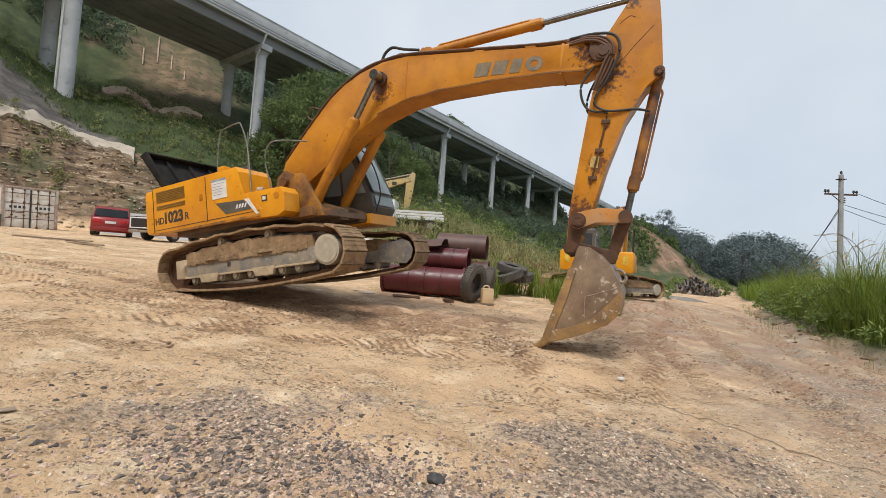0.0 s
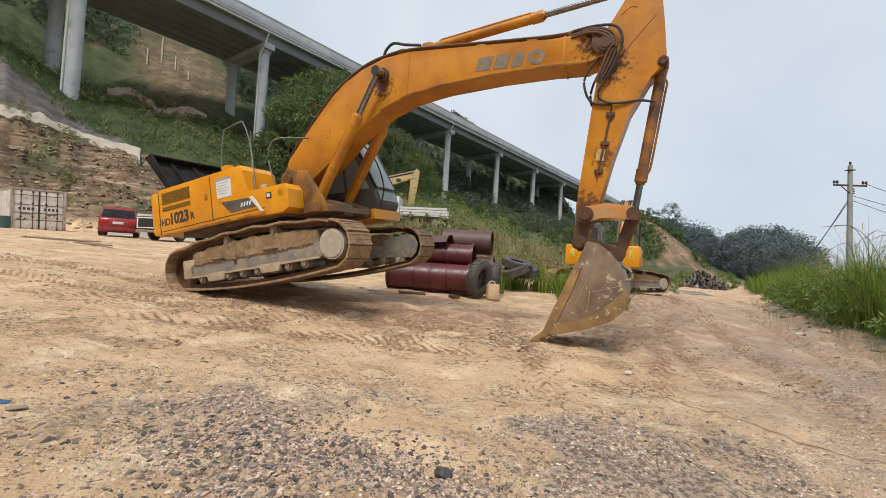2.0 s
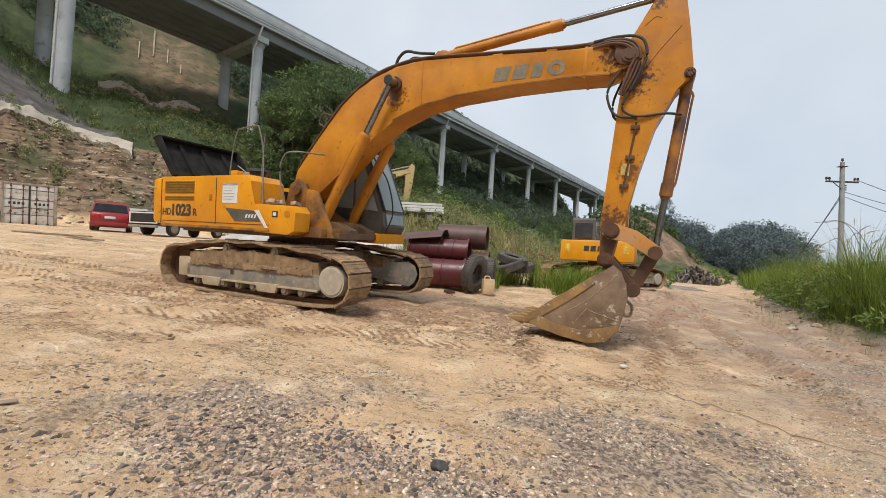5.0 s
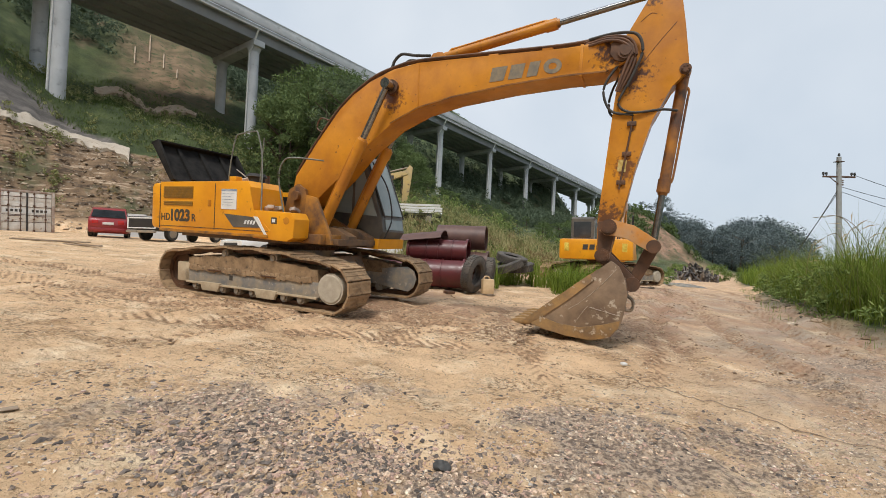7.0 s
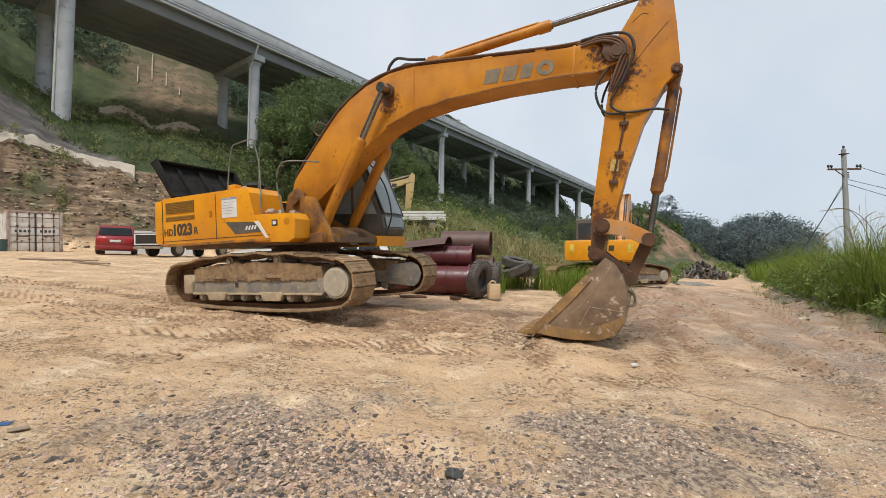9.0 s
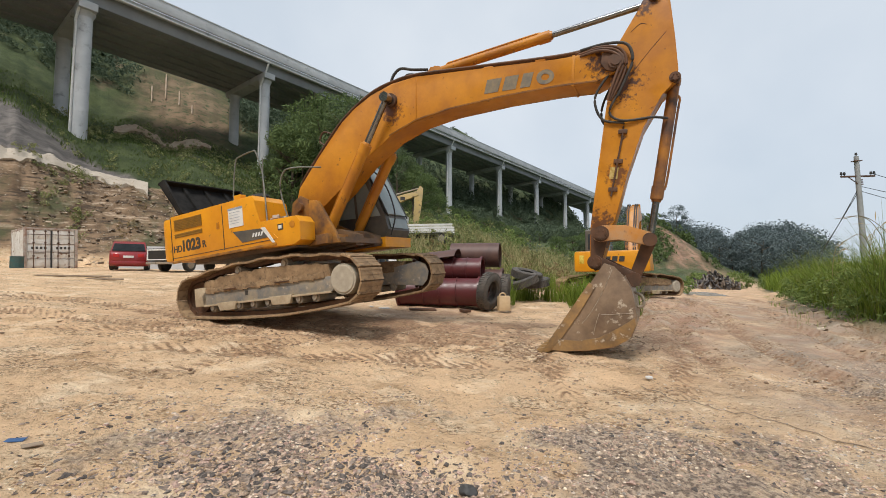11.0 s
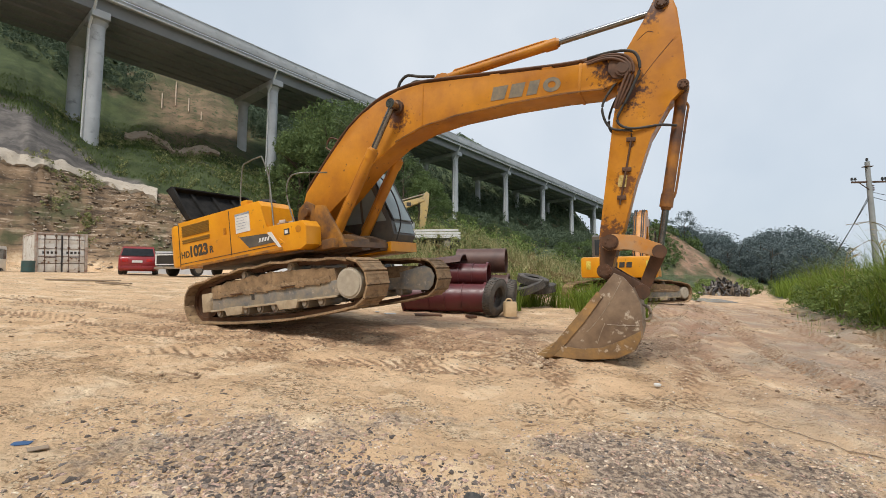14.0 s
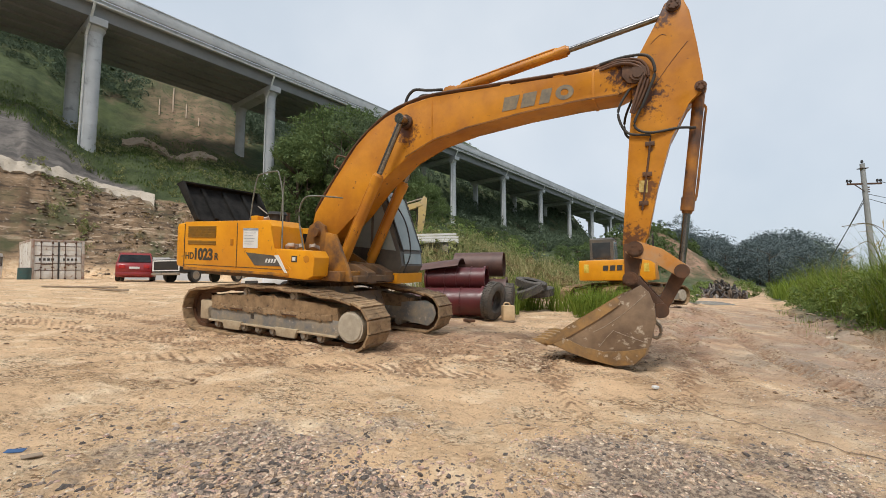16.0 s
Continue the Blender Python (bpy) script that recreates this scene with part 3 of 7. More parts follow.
# seconds, nose up, slide x, slide z, boom, arm, bucket (degrees from the rest pose)
WORK = [
    (0, 11.01, 0.010, 0.025, -12.03, -0.81, 35.87), (0.5, 12.19, 0.010, 0.021, -13.21, -0.76, 36.19), (1, 12.51, 0.018, 0.008, -13.54, -0.75, 35.45),
    (1.5, 12.47, 0.021, 0.005, -13.44, -0.56, 33.48), (2, 11.94, 0.024, 0.006, -12.99, 0.38, 29.96), (2.5, 10.24, 0.018, 0.016, -11.69, 0.54, 26.7),
    (3, 8.33, 0.02, 0.015, -9.88, 0.71, 18.9), (3.5, 5.77, 0.014, 0.012, -7.47, 0.68, 9.5), (4, 4.4, 0.014, 0.008, -5.85, 0.71, 5.5),
    (6.5, -0.98, 0.002, 0.018, 1.02, 0.81, -5.06), (7, 0.0, 0.0, 0.004, 0.0, 0.0, 0.0), (7.5, 1.01, 0.001, 0.0, -1.27, -0.25, 4.0),
    (8, 1.88, 0.002, 0.004, -2.49, -0.25, 5.6), (8.5, 2.94, 0.006, 0.008, -3.77, -0.37, 7.0), (9, 3.77, 0.007, 0.014, -5.00, -0.44, 9.2),
    (11.5, 9.17, 0.016, 0.024, -11.37, -0.34, 22.0), (12, 10.62, 0.021, 0.018, -12.78, -0.18, 23.6), (12.5, 12.00, 0.026, 0.013, -14.37, 0.00, 24.9),
    (13, 12.03, 0.026, 0.009, -14.37, 0.31, 25.4), (13.5, 10.00, 0.026, 0.012, -12.59, 0.80, 19.9), (14, 8.29, 0.022, 0.013, -10.89, 0.54, 15.0),
    (14.5, 6.16, 0.016, 0.018, -8.45, 0.46, 9.6), (15, 3.72, 0.008, 0.018, -5.24, 0.47, 5.6), (15.5, 0.41, -0.002, 0.022, -0.99, 0.80, -1.4),
    (16, -1.73, 0.003, 0.034, 1.57, 0.55, -6.60),
]


def work_at(t):
    """The machine's state between the rows, by a smooth cubic."""
    ts = [r[0] for r in WORK]
    i = max(0, min(len(ts) - 2, sum(q <= t for q in ts) - 1))
    slope = []
    for k in (i, i + 1):
        a, b = max(k - 1, 0), min(k + 1, len(ts) - 1)
        if k == i and ts[i + 1] - ts[i] > 1:
            b = k
        if k == i + 1 and ts[i + 1] - ts[i] > 1:
            a = k
        slope.append([(q - p) / (ts[b] - ts[a]) for p, q in zip(WORK[a][1:], WORK[b][1:])])
    h = ts[i + 1] - ts[i]
    u = (t - ts[i]) / h
    out = []
    for p, q, m, n in zip(WORK[i][1:], WORK[i + 1][1:], *slope):
        out.append((2 * u ** 3 - 3 * u * u + 1) * p + (u ** 3 - 2 * u * u + u) * h * m + (3 * u * u - 2 * u ** 3) * q + (u ** 3 - u * u) * h * n)
    return out


def up(deg):
    """Turn in the machine's plane, nose up."""
    return Matrix.Rotation(-radians(deg), 4, "Y")


def angle_of(v):
    return math.degrees(math.atan2(v.z, v.x))


def at_pin(bm, pin):
    shift(bm, -pin.x, -pin.y, -pin.z)
    return bm


def track_path(n):
    """n points with headings round a crawler, in (x, z)."""
    xs, r, low = 1.84, 0.375, 0.385
    pts = []
    for k in range(60):
        a = -math.pi / 2 + math.pi * k / 60
        pts.append((xs + r * math.cos(a), low + r * math.sin(a)))
    for k in range(80):
        x = xs - 2 * xs * k / 80
        pts.append((x, low + r + 0.14 * (1 - (x / xs) ** 2) + 0.012 * math.sin(x * 9)))
    for k in range(60):
        a = math.pi / 2 + math.pi * k / 60
        pts.append((-xs + r * math.cos(a), low + r * math.sin(a)))
    for k in range(80):
        x = -xs + 2 * xs * k / 80
        pts.append((x, low - r))
    seg = [math.dist(pts[i], pts[(i + 1) % len(pts)]) for i in range(len(pts))]
    total, out, i, acc = sum(seg), [], 0, 0.0
    for k in range(n):
        want = total * k / n
        while acc + seg[i] < want:
            acc += seg[i]
            i += 1
        a, b = pts[i], pts[(i + 1) % len(pts)]
        f = (want - acc) / seg[i]
        out.append((a[0] + (b[0] - a[0]) * f, a[1] + (b[1] - a[1]) * f, math.atan2(b[1] - a[1], b[0] - a[0])))
    return out, total / n


def crawler(parent, y, side, label="", loose=None):
    """One crawler: frame, rollers, sprocket, idler and every shoe."""
    bm = bmesh.new()
    o = -side
    prism(bm, [(-1.55, 0.22), (1.60, 0.22), (1.66, 0.30), (1.62, 0.46), (-1.5, 0.47), (-1.6, 0.40)], y - 0.22, y + 0.22, 0.012)
    frame_ob = part("track_frame", bm, STEEL_FRAME, parent, label)
    bm = bmesh.new()
    n = 26
    top = []
    for k in range(n + 1):
        x = -1.5 + 3.05 * k / n
        top.append((x, 0.66 + 0.09 * math.sin(math.pi * k / n) + 0.035 * math.sin(k * 2.3) * math.sin(k * 0.9)))
    prism(bm, [(-1.52, 0.455), (1.58, 0.445)] + top[::-1], y - 0.215, y + 0.215, 0.03)
    for k in range(n):
        x = -1.45 + 2.9 * k / n
        prism(bm, [(x, 0.44), (x + 0.13, 0.43 - 0.02 * math.sin(k * 1.7)), (x + 0.12, 0.52 + 0.03 * math.sin(k * 2.1)), (x + 0.02, 0.53)], y + min(0.19 * o, 0.245 * o), y + max(0.19 * o, 0.245 * o), 0.01)
    tagged(part("packed_mud", bm, MUD, frame_ob), "brown mud packed over the track frame", kind="stuff")
    bm = bmesh.new()
    box(bm, -1.5, 1.58, y + min(0.2 * o, 0.255 * o), y + max(0.2 * o, 0.255 * o), 0.19, 0.225, 0.008)
    part("frame_ledge", bm, PALE_MUD, frame_ob, "mud-pale lower ledge")
    # no opening cut: a black plate paints the dark inside of a square hole
    bm = bmesh.new()
    box(bm, -0.40, -0.32, y + min(0.2 * o, 0.2235 * o), y + max(0.2 * o, 0.2235 * o), 0.32, 0.40)
    part("square_hole", bm, DECAL_BLACK, frame_ob)
    bm = bmesh.new()
    prism(bm, [(1.3, 0.20), (1.84 + 0.1, 0.12), (2.06, 0.22), (2.12, 0.385), (2.06, 0.55), (1.9, 0.63), (1.3, 0.56)], y - max(0.2 * o, 0.225 * o), y - min(0.2 * o, 0.225 * o), 0.006)
    part("inner_cheek_plate", bm, STEEL_FRAME, frame_ob)
    for x in (-0.75, 0.55):
        bm = bmesh.new()
        box(bm, x - 0.16, x + 0.16, y + min(0.2 * o, 0.27 * o), y + max(0.2 * o, 0.27 * o), 0.462, 0.482, 0.005)
        part("step_plate", bm, RUST, frame_ob)
    bm = bmesh.new()
    box(bm, -1.80, -1.44, y - 0.22, y + 0.235, 0.20, 0.56, 0.03)
    part("idler_guard", bm, PALE_MUD, frame_ob, "mud-coated idler bracket")
    bm = bmesh.new()
    rod(bm, (1.84, y + o * 0.05, 0.385), (1.84, y + o * 0.235, 0.385), 0.25, 0.245, seg=32)
    rod(bm, (1.84, y + o * 0.235, 0.385), (1.84, y + o * 0.25, 0.385), 0.225, 0.21, seg=32)
    part("final_drive", bm, material("dusty_hub", (0.46, 0.40, 0.31), 0.85, second=(0.34, 0.29, 0.22), scale=9, bump=0.003), frame_ob, "dusty round final drive cover")
    bm = bmesh.new()
    for k in range(21):
        a = k * math.tau / 21
        p = [(1.84 + 0.34 * math.cos(a + d) * s, 0.385 + 0.34 * math.sin(a + d) * s) for d, s in ((-0.12, 0.85), (-0.05, 1.0), (0.05, 1.0), (0.12, 0.85))]
        prism(bm, p, y - 0.03, y + 0.03)
    rod(bm, (1.84, y - 0.035, 0.385), (1.84, y + 0.035, 0.385), 0.295, seg=32)
    part("sprocket", bm, RUST, frame_ob)
    bm = bmesh.new()
    rod(bm, (-1.84, y - 0.06, 0.385), (-1.84, y + 0.06, 0.385), 0.31, seg=32)
    part("idler", bm, RUST, frame_ob)
    roller = bmesh.new()
    rod(roller, (0, -0.2, 0), (0, 0.2, 0), 0.085, seg=14)
    rod(roller, (0, -0.23, 0), (0, 0.23, 0), 0.05, seg=10)
    me = mesh_of(roller, STEEL)
    for k in range(8):
        part("bottom_roller", me, None, frame_ob, m=pose(-1.3 + k * 0.36, y, 0.155))
    for x in (-0.55, 0.6):
        part("top_roller", me, None, frame_ob, m=pose(x, y, 0.78))
    for x in (-0.85, 0.5):
        bm = bmesh.new()
        prism(bm, [(x - 0.26, 0.24), (x + 0.26, 0.24), (x + 0.2, 0.09), (x - 0.2, 0.09)], y + o * 0.2, y + o * 0.265, 0.015)
        part("chain_guard", bm, PALE_MUD, frame_ob)
    pts, pitch = track_path(47)
    bm = bmesh.new()
    w = 0.296
    box(bm, -pitch * 0.485, pitch * 0.485, -w, w, -0.018, 0.014)
    for x in (-pitch * 0.42, 0.0, pitch * 0.36):
        box(bm, x - 0.012, x + 0.012, -w, w, -0.024 - 0.007 * (x < -0.02), -0.018)
    shoe = mesh_of(bm, MUD, 0)
    bm = bmesh.new()
    for yy in (-0.075, 0.075):
        box(bm, -pitch * 0.5, pitch * 0.5, yy - 0.02, yy + 0.02, 0.012, 0.085)
    link = mesh_of(bm, RUST, 0)
    for x, z, a in pts:
        m = Matrix.Translation((x, y, z)) @ Matrix.Rotation(-a, 4, "Y")
        pair = [part("track_shoe", shoe, None, frame_ob, m=m), part("chain_link", link, None, frame_ob, m=m)]
        if loose is not None and z < 0.012 and abs(x) < 1.86:
            loose.append((x, y, z, pair))
    return frame_ob


def lettering(text, size, mat, parent, m, name="lettering", bold=0.0):
    cu = bpy.data.curves.new("text", "FONT")
    cu.body, cu.size, cu.extrude, cu.offset = text, size, 0.002, bold
    cu.align_x = "LEFT"
    tmp = bpy.data.objects.new("text_source", cu)
    me = bpy.data.meshes.new_from_object(tmp)
    bpy.data.objects.remove(tmp)
    bpy.data.curves.remove(cu)
    me.materials.clear()
    me.materials.append(mat)
    return part(name, me, None, parent, m=m)


def cylinder(parent, name, a, b, r, split, rod_r, y=0.0, dark=None):
    """A hydraulic cylinder from pin a to pin b: the barrel's origin is a, the rod's is b; both point along +x."""
    length = (b - a).length
    bm = bmesh.new()
    rod(bm, (0.02, 0, 0), (split, 0, 0), r, seg=24)
    rod(bm, (split - 0.16, 0, 0), (split + 0.02, 0, 0), r * 1.16, seg=24)
    rod(bm, (split + 0.02, 0, 0), (split + 0.06, 0, 0), r * 0.95, r * 0.8, seg=24)
    rod(bm, (0, -r * 1.15, 0), (0, r * 1.15, 0), r * 1.1, seg=20)
    tube(bm, bend([(0.18, 0, r * 0.9), (0.24, 0, r * 1.35), (0.4, 0, r * 1.3), (split - 0.3, 0, r * 1.3), (split - 0.12, 0, r * 1.1)], 4), 0.018, 6)
    barrel = part(name + "_barrel", bm, dark or ORANGE, parent)
    bm = bmesh.new()
    rod(bm, (-(length - split) - 0.5, 0, 0), (-0.05, 0, 0), rod_r, seg=20)
    rod(bm, (0, -r * 1.05, 0), (0, r * 1.05, 0), r * 0.95, seg=20)
    piston = part(name + "_rod", bm, CHROME, parent)
    barrel["y"], piston["y"] = y, y
    return barrel, piston


def build_excavator():
    ex = thing("excavator", "large yellow crawler excavator rocking on its planted bucket", "excavator", STAND)
    loose = []
    crawler(ex, -1.168, 1, "mud-caked grey steel track frame", loose)
    crawler(ex, 1.168, -1, "mud-caked grey steel track frame", loose)
    bm = bmesh.new()
    prism(bm, [(-0.9, 0.45), (0.9, 0.45), (0.75, 0.78), (-0.75, 0.78)], -1.0, 1.0, 0.03)
    rod(bm, (0, 0, 0.78), (0, 0, 0.93), 0.62, seg=40)
    part("undercarriage_centre", bm, FRAME_GREY, ex)
    bm = bmesh.new()
    rod(bm, (0, 0, 0.90), (0, 0, 1.04), 0.66, seg=48)
    for k in range(48):
        a = k * math.tau / 48
        rod(bm, (0.665 * math.cos(a), 0.665 * math.sin(a), 0.9), (0.665 * math.cos(a), 0.665 * math.sin(a), 0.96), 0.025, seg=6)
    part("slew_ring", bm, RUST, ex)
    # upper frame
    bm = bmesh.new()
    prism(bm, [(-1.95, 1.05), (0.8, 1.03), (0.8, 1.16), (-1.95, 1.2)], -1.22, 1.22, 0.02)
    prism(bm, [(0.75, 1.04), (1.45, 1.04), (1.45, 1.14), (0.75, 1.16)], -0.75, 1.22, 0.02)
    prism(bm, [(0.55, 1.0), (1.42, 1.0), (1.42, 1.2), (1.1, 1.34), (0.55, 1.38)], -0.42, -0.16, 0.02)
    prism(bm, [(0.55, 1.0), (1.42, 1.0), (1.42, 1.2), (1.1, 1.34), (0.55, 1.38)], 0.16, 0.42, 0.02)
    part("upper_frame", bm, material("oily_dark_frame", (0.06, 0.04, 0.03), 0.55, second=(0.16, 0.085, 0.035), scale=4, bump=0.003), ex)
    # counterweight
    bm = bmesh.new()
    box(bm, -2.70, -2.43, -1.36, 1.36, 1.16, 2.06, 0.10)
    bmesh.ops.recalc_face_normals(bm, faces=bm.faces)
    part("counterweight", bm, YELLOW, ex)
    # engine bay side box
    bm = bmesh.new()
    prism(bm, [(-2.425, 1.17), (-0.9, 1.15), (0.5, 1.10), (0.52, 1.25), (0.06, 1.58), (0.02, 1.98), (-0.08, 2.09), (-2.425, 2.075)], -1.36, -0.62, 0.035)
    side = part("engine_side_panel", bm, YELLOW, ex)
    bm = bmesh.new()
    prism(bm, [(-2.425, 1.14), (-0.6, 1.14), (-0.6, 2.07), (-2.425, 2.07)], 0.45, 1.36, 0.035)
    part("engine_far_panel", bm, YELLOW, ex)
    bm = bmesh.new()
    box(bm, -2.42, -0.2, -0.76, 0.46, 1.2, 1.9)
    part("engine_block", bm, BLACK, ex, "greasy black engine in its bay")
    for name, x0, x1, z0, z1, mt in (("panel_gap", -0.875, -0.862, 1.2, 2.04, DECAL_BLACK), ("panel_gap", -2.415, -2.402, 1.18, 2.03, DECAL_BLACK),):
        bm = bmesh.new()
        box(bm, x0, x1, -1.366, -1.358, z0, z1)
        part(name, bm, mt, side)
    bm = bmesh.new()
    box(bm, -2.40, 0.45, -1.366, -1.358, 1.218, 1.228)
    part("panel_gap", bm, DECAL_BLACK, side)
    # louvred vents
    for z0, z1, x1 in ((1.76, 1.98, -1.46), (1.62, 1.70, -1.46)):
        bm = bmesh.new()
        box(bm, -2.29, x1, -1.368, -1.356, z0, z1)
        n = int((z1 - z0) / 0.028)
        for k in range(n):
            z = z0 + (k + 0.5) * (z1 - z0) / n
            box(bm, -2.29, x1, -1.378, -1.366, z - 0.006, z + 0.006)
        part("louvre_vent", bm, material("ochre_louvre", (0.34, 0.17, 0.015), 0.6, second=(0.22, 0.12, 0.02), scale=10), side, "ochre louvred air vent")
    lettering("HD", 0.185, DECAL_BLACK, side, pose(-2.37, -1.363, 1.335, 90), bold=0.004)
    lettering("1023", 0.295, DECAL_BLACK, side, pose(-2.12, -1.363, 1.335, 90), bold=0.013)
    lettering("R", 0.19, DECAL_BLACK, side, pose(-1.49, -1.363, 1.335, 90), bold=0.004)
    # notice plate
    bm = bmesh.new()
    box(bm, -0.70, -0.32, -1.368, -1.358, 1.58, 1.94)
    plate = part("notice_plate", bm, WHITE, side, "white printed notice plate")
    bm = bmesh.new()
    for k, w in enumerate((0.30, 0.22, 0.28, 0.26, 0.24)):
        box(bm, -0.67, -0.67 + w, -1.371, -1.367, 1.85 - k * 0.05, 1.857 - k * 0.05)
    box(bm, -0.70, -0.32, -1.371, -1.367, 1.90, 1.94)
    part("printed_lines", bm, material("faded_blue_print", (0.16, 0.22, 0.32), 0.6, second=(0.4, 0.42, 0.45), scale=20), plate)
    # swoosh
    bm = bmesh.new()
    prism(bm, [(-0.62, 1.50), (0.08, 1.46), (0.30, 1.28), (-0.38, 1.27)], -1.368, -1.358)
    swoosh = part("stripe_decal", bm, CHARCOAL, side, "black and white slanted stripe decal")
    bm = bmesh.new()
    prism(bm, [(0.10, 1.47), (0.20, 1.47), (0.42, 1.17), (0.36, 1.17)], -1.369, -1.358)
    for k in range(4):
        prism(bm, [(-0.12 + k * 0.07, 1.33), (-0.08 + k * 0.07, 1.33), (-0.05 + k * 0.07, 1.40), (-0.09 + k * 0.07, 1.40)], -1.372, -1.366)
    part("stripe", bm, WHITE, swoosh)
    bm = bmesh.new()
    box(bm, -1.05, -0.97, -1.37, -1.355, 1.62, 1.74, 0.006)
    box(bm, -1.03, -0.99, -1.378, -1.366, 1.65, 1.71)
    part("latch", bm, ORANGE, side)
    # fuel and tool box ahead of it
    bm = bmesh.new()
    prism(bm, [(0.07, 1.10), (0.84, 1.07), (0.99, 1.14), (1.01, 1.45), (0.93, 1.56), (0.07, 1.585)], -1.355, -0.98, 0.03)
    tank = part("tool_box", bm, YELLOW, ex)
    bm = bmesh.new()
    prism(bm, [(0.70, 1.05), (1.36, 1.05), (1.30, 1.25), (0.98, 1.86), (0.78, 1.9)], -0.84, -0.76, 0.01)
    box(bm, 0.0, 1.25, -0.98, -0.4, 1.05, 1.22, 0.015)
    part("deck_bracket", bm, material("oily_deck_plate", (0.42, 0.18, 0.02), 0.55, second=(0.12, 0.06, 0.03), scale=3.5, amount=0.6, bump=0.002), ex, "oil-stained slanted bracket plate")
    bm = bmesh.new()
    box(bm, 0.50, 0.63, -1.362, -1.34, 1.36, 1.47, 0.01)
    part("side_lamp", bm, DECAL_BLACK, tank)
    bm = bmesh.new()
    box(bm, 0.53, 0.60, -1.367, -1.358, 1.385, 1.445)
    part("lamp_lens", bm, WHITE, tank)
    bm = bmesh.new()
    rod(bm, (0.84, -1.361, 1.42), (0.84, -1.35, 1.42), 0.06, seg=20)
    part("round_badge", bm, ORANGE, tank)
    bm = bmesh.new()
    box(bm, -2.40, 0.45, -1.375, -1.34, 1.115, 1.165, 0.01)
    part("skirt", bm, material("grimy_yellow_skirt", (0.50, 0.20, 0.01), 0.55, second=(0.16, 0.08, 0.03), scale=4, amount=0.6, bump=0.002), side, "grime-stained lower skirt")
    # engine cover swung up on its rear hinge: sheet with a rim and pressed ribs
    hx = lambda f: (-2.30 - 0.60 * f, 2.12 + 0.76 * f)
    bm = bmesh.new()
    prism(bm, [hx(0), hx(1), (hx(1)[0] - 0.035, hx(1)[1] - 0.02), (hx(0)[0] - 0.035, hx(0)[1] - 0.02)], -1.22, 0.66, 0.006)
    dull_black = material("dull_black_cover_lining", (0.012, 0.012, 0.012), 0.95, second=(0.03, 0.028, 0.026), scale=4)
    dull_black.node_tree.nodes["Principled BSDF"].inputs["Specular IOR Level"].default_value = 0.1
    cover = part("engine_cover", bm, dull_black, ex, "black engine cover swung open, showing its ribs")
    rim = [((-1.24, -1.19), 0.0, 1.0), ((0.63, 0.68), 0.0, 1.0)]
    for (ya, yb), f0, f1 in rim:
        bm = bmesh.new()
        p, q = hx(f0), hx(f1)
        prism(bm, [p, q, (q[0] + 0.16, q[1] + 0.06), (p[0] + 0.10, p[1] + 0.02)], ya, yb, 0.004)
        part("cover_rim", bm, dull_black, cover)
    bm = bmesh.new()
    q = hx(1)
    prism(bm, [(q[0] - 0.03, q[1] - 0.03), (q[0] + 0.16, q[1] + 0.03), (q[0] + 0.16, q[1] + 0.06), (q[0] - 0.03, q[1] + 0.01)], -1.24, 0.68, 0.004)
    part("cover_rim", bm, dull_black, cover)
    for y in (-0.75, -0.25, 0.25):
        bm = bmesh.new()
        p, q = hx(0.06), hx(0.92)
        prism(bm, [p, q, (q[0] + 0.05, q[1] + 0.025), (p[0] + 0.05, p[1] + 0.025)], y - 0.04, y + 0.04, 0.006)
        part("cover_rib", bm, dull_black, cover)
    bm = bmesh.new()
    tube(bm, [(-2.55, 0.5, 2.6), (-1.6, 0.5, 2.05)], 0.015, 6)
    part("cover_stay", bm, STEEL, cover)
    # clutter on the engine
    bm = bmesh.new()
    rod(bm, (-0.75, -0.55, 1.95), (-0.75, -0.55, 2.26), 0.16, seg=20)
    rod(bm, (-0.75, -0.55, 2.26), (-0.75, -0.55, 2.32), 0.20, 0.16, seg=20)
    part("air_filter", bm, BLACK, ex)
    bm = bmesh.new()
    rod(bm, (-1.2, 0.1, 1.9), (-1.2, 0.1, 2.38), 0.09, seg=14)
    part("exhaust", bm, RUST, ex)
    rng = random.Random(5)
    rag = material("pale_rags", (0.5, 0.46, 0.38), 0.9, second=(0.3, 0.2, 0.15), scale=9)
    for k in range(9):
        bm = bmesh.new()
        x, y = rng.uniform(-0.6, 0.3), rng.uniform(-1.1, -0.5)
        box(bm, -0.09, 0.09, -0.06, 0.06, -0.03, 0.04, 0.01, pose(x, y, 2.12 if x < -0.1 else 1.63, rng.uniform(-20, 20), rng.uniform(-20, 20), rng.uniform(0, 180)))
        part("rag", bm, rag, ex)
    bm = bmesh.new()
    box(bm, -0.55, -0.38, -1.34, -1.2, 2.08, 2.17, 0.015)
    part("filler_cap", bm, YELLOW, ex)
    # handrails
    grey_rail = material("grey_green_rail", (0.20, 0.22, 0.19), 0.5, second=(0.12, 0.11, 0.09), scale=14)
    bm = bmesh.new()
    tube(bm, bend([(-0.93, -1.05, 2.05), (-0.86, -1.05, 2.55), (-0.76, -1.05, 2.93), (-0.64, -1.05, 2.99), (-0.30, -1.05, 3.02), (-0.2, -1.05, 2.96), (-0.08, -1.05, 2.5), (0.10, -1.2, 1.58)], 5), 0.013, 8)
    tube(bm, [(-0.56, -0.65, 2.05), (-0.48, -0.65, 3.0)], 0.011, 6)
    part("handrail", bm, grey_rail, ex)
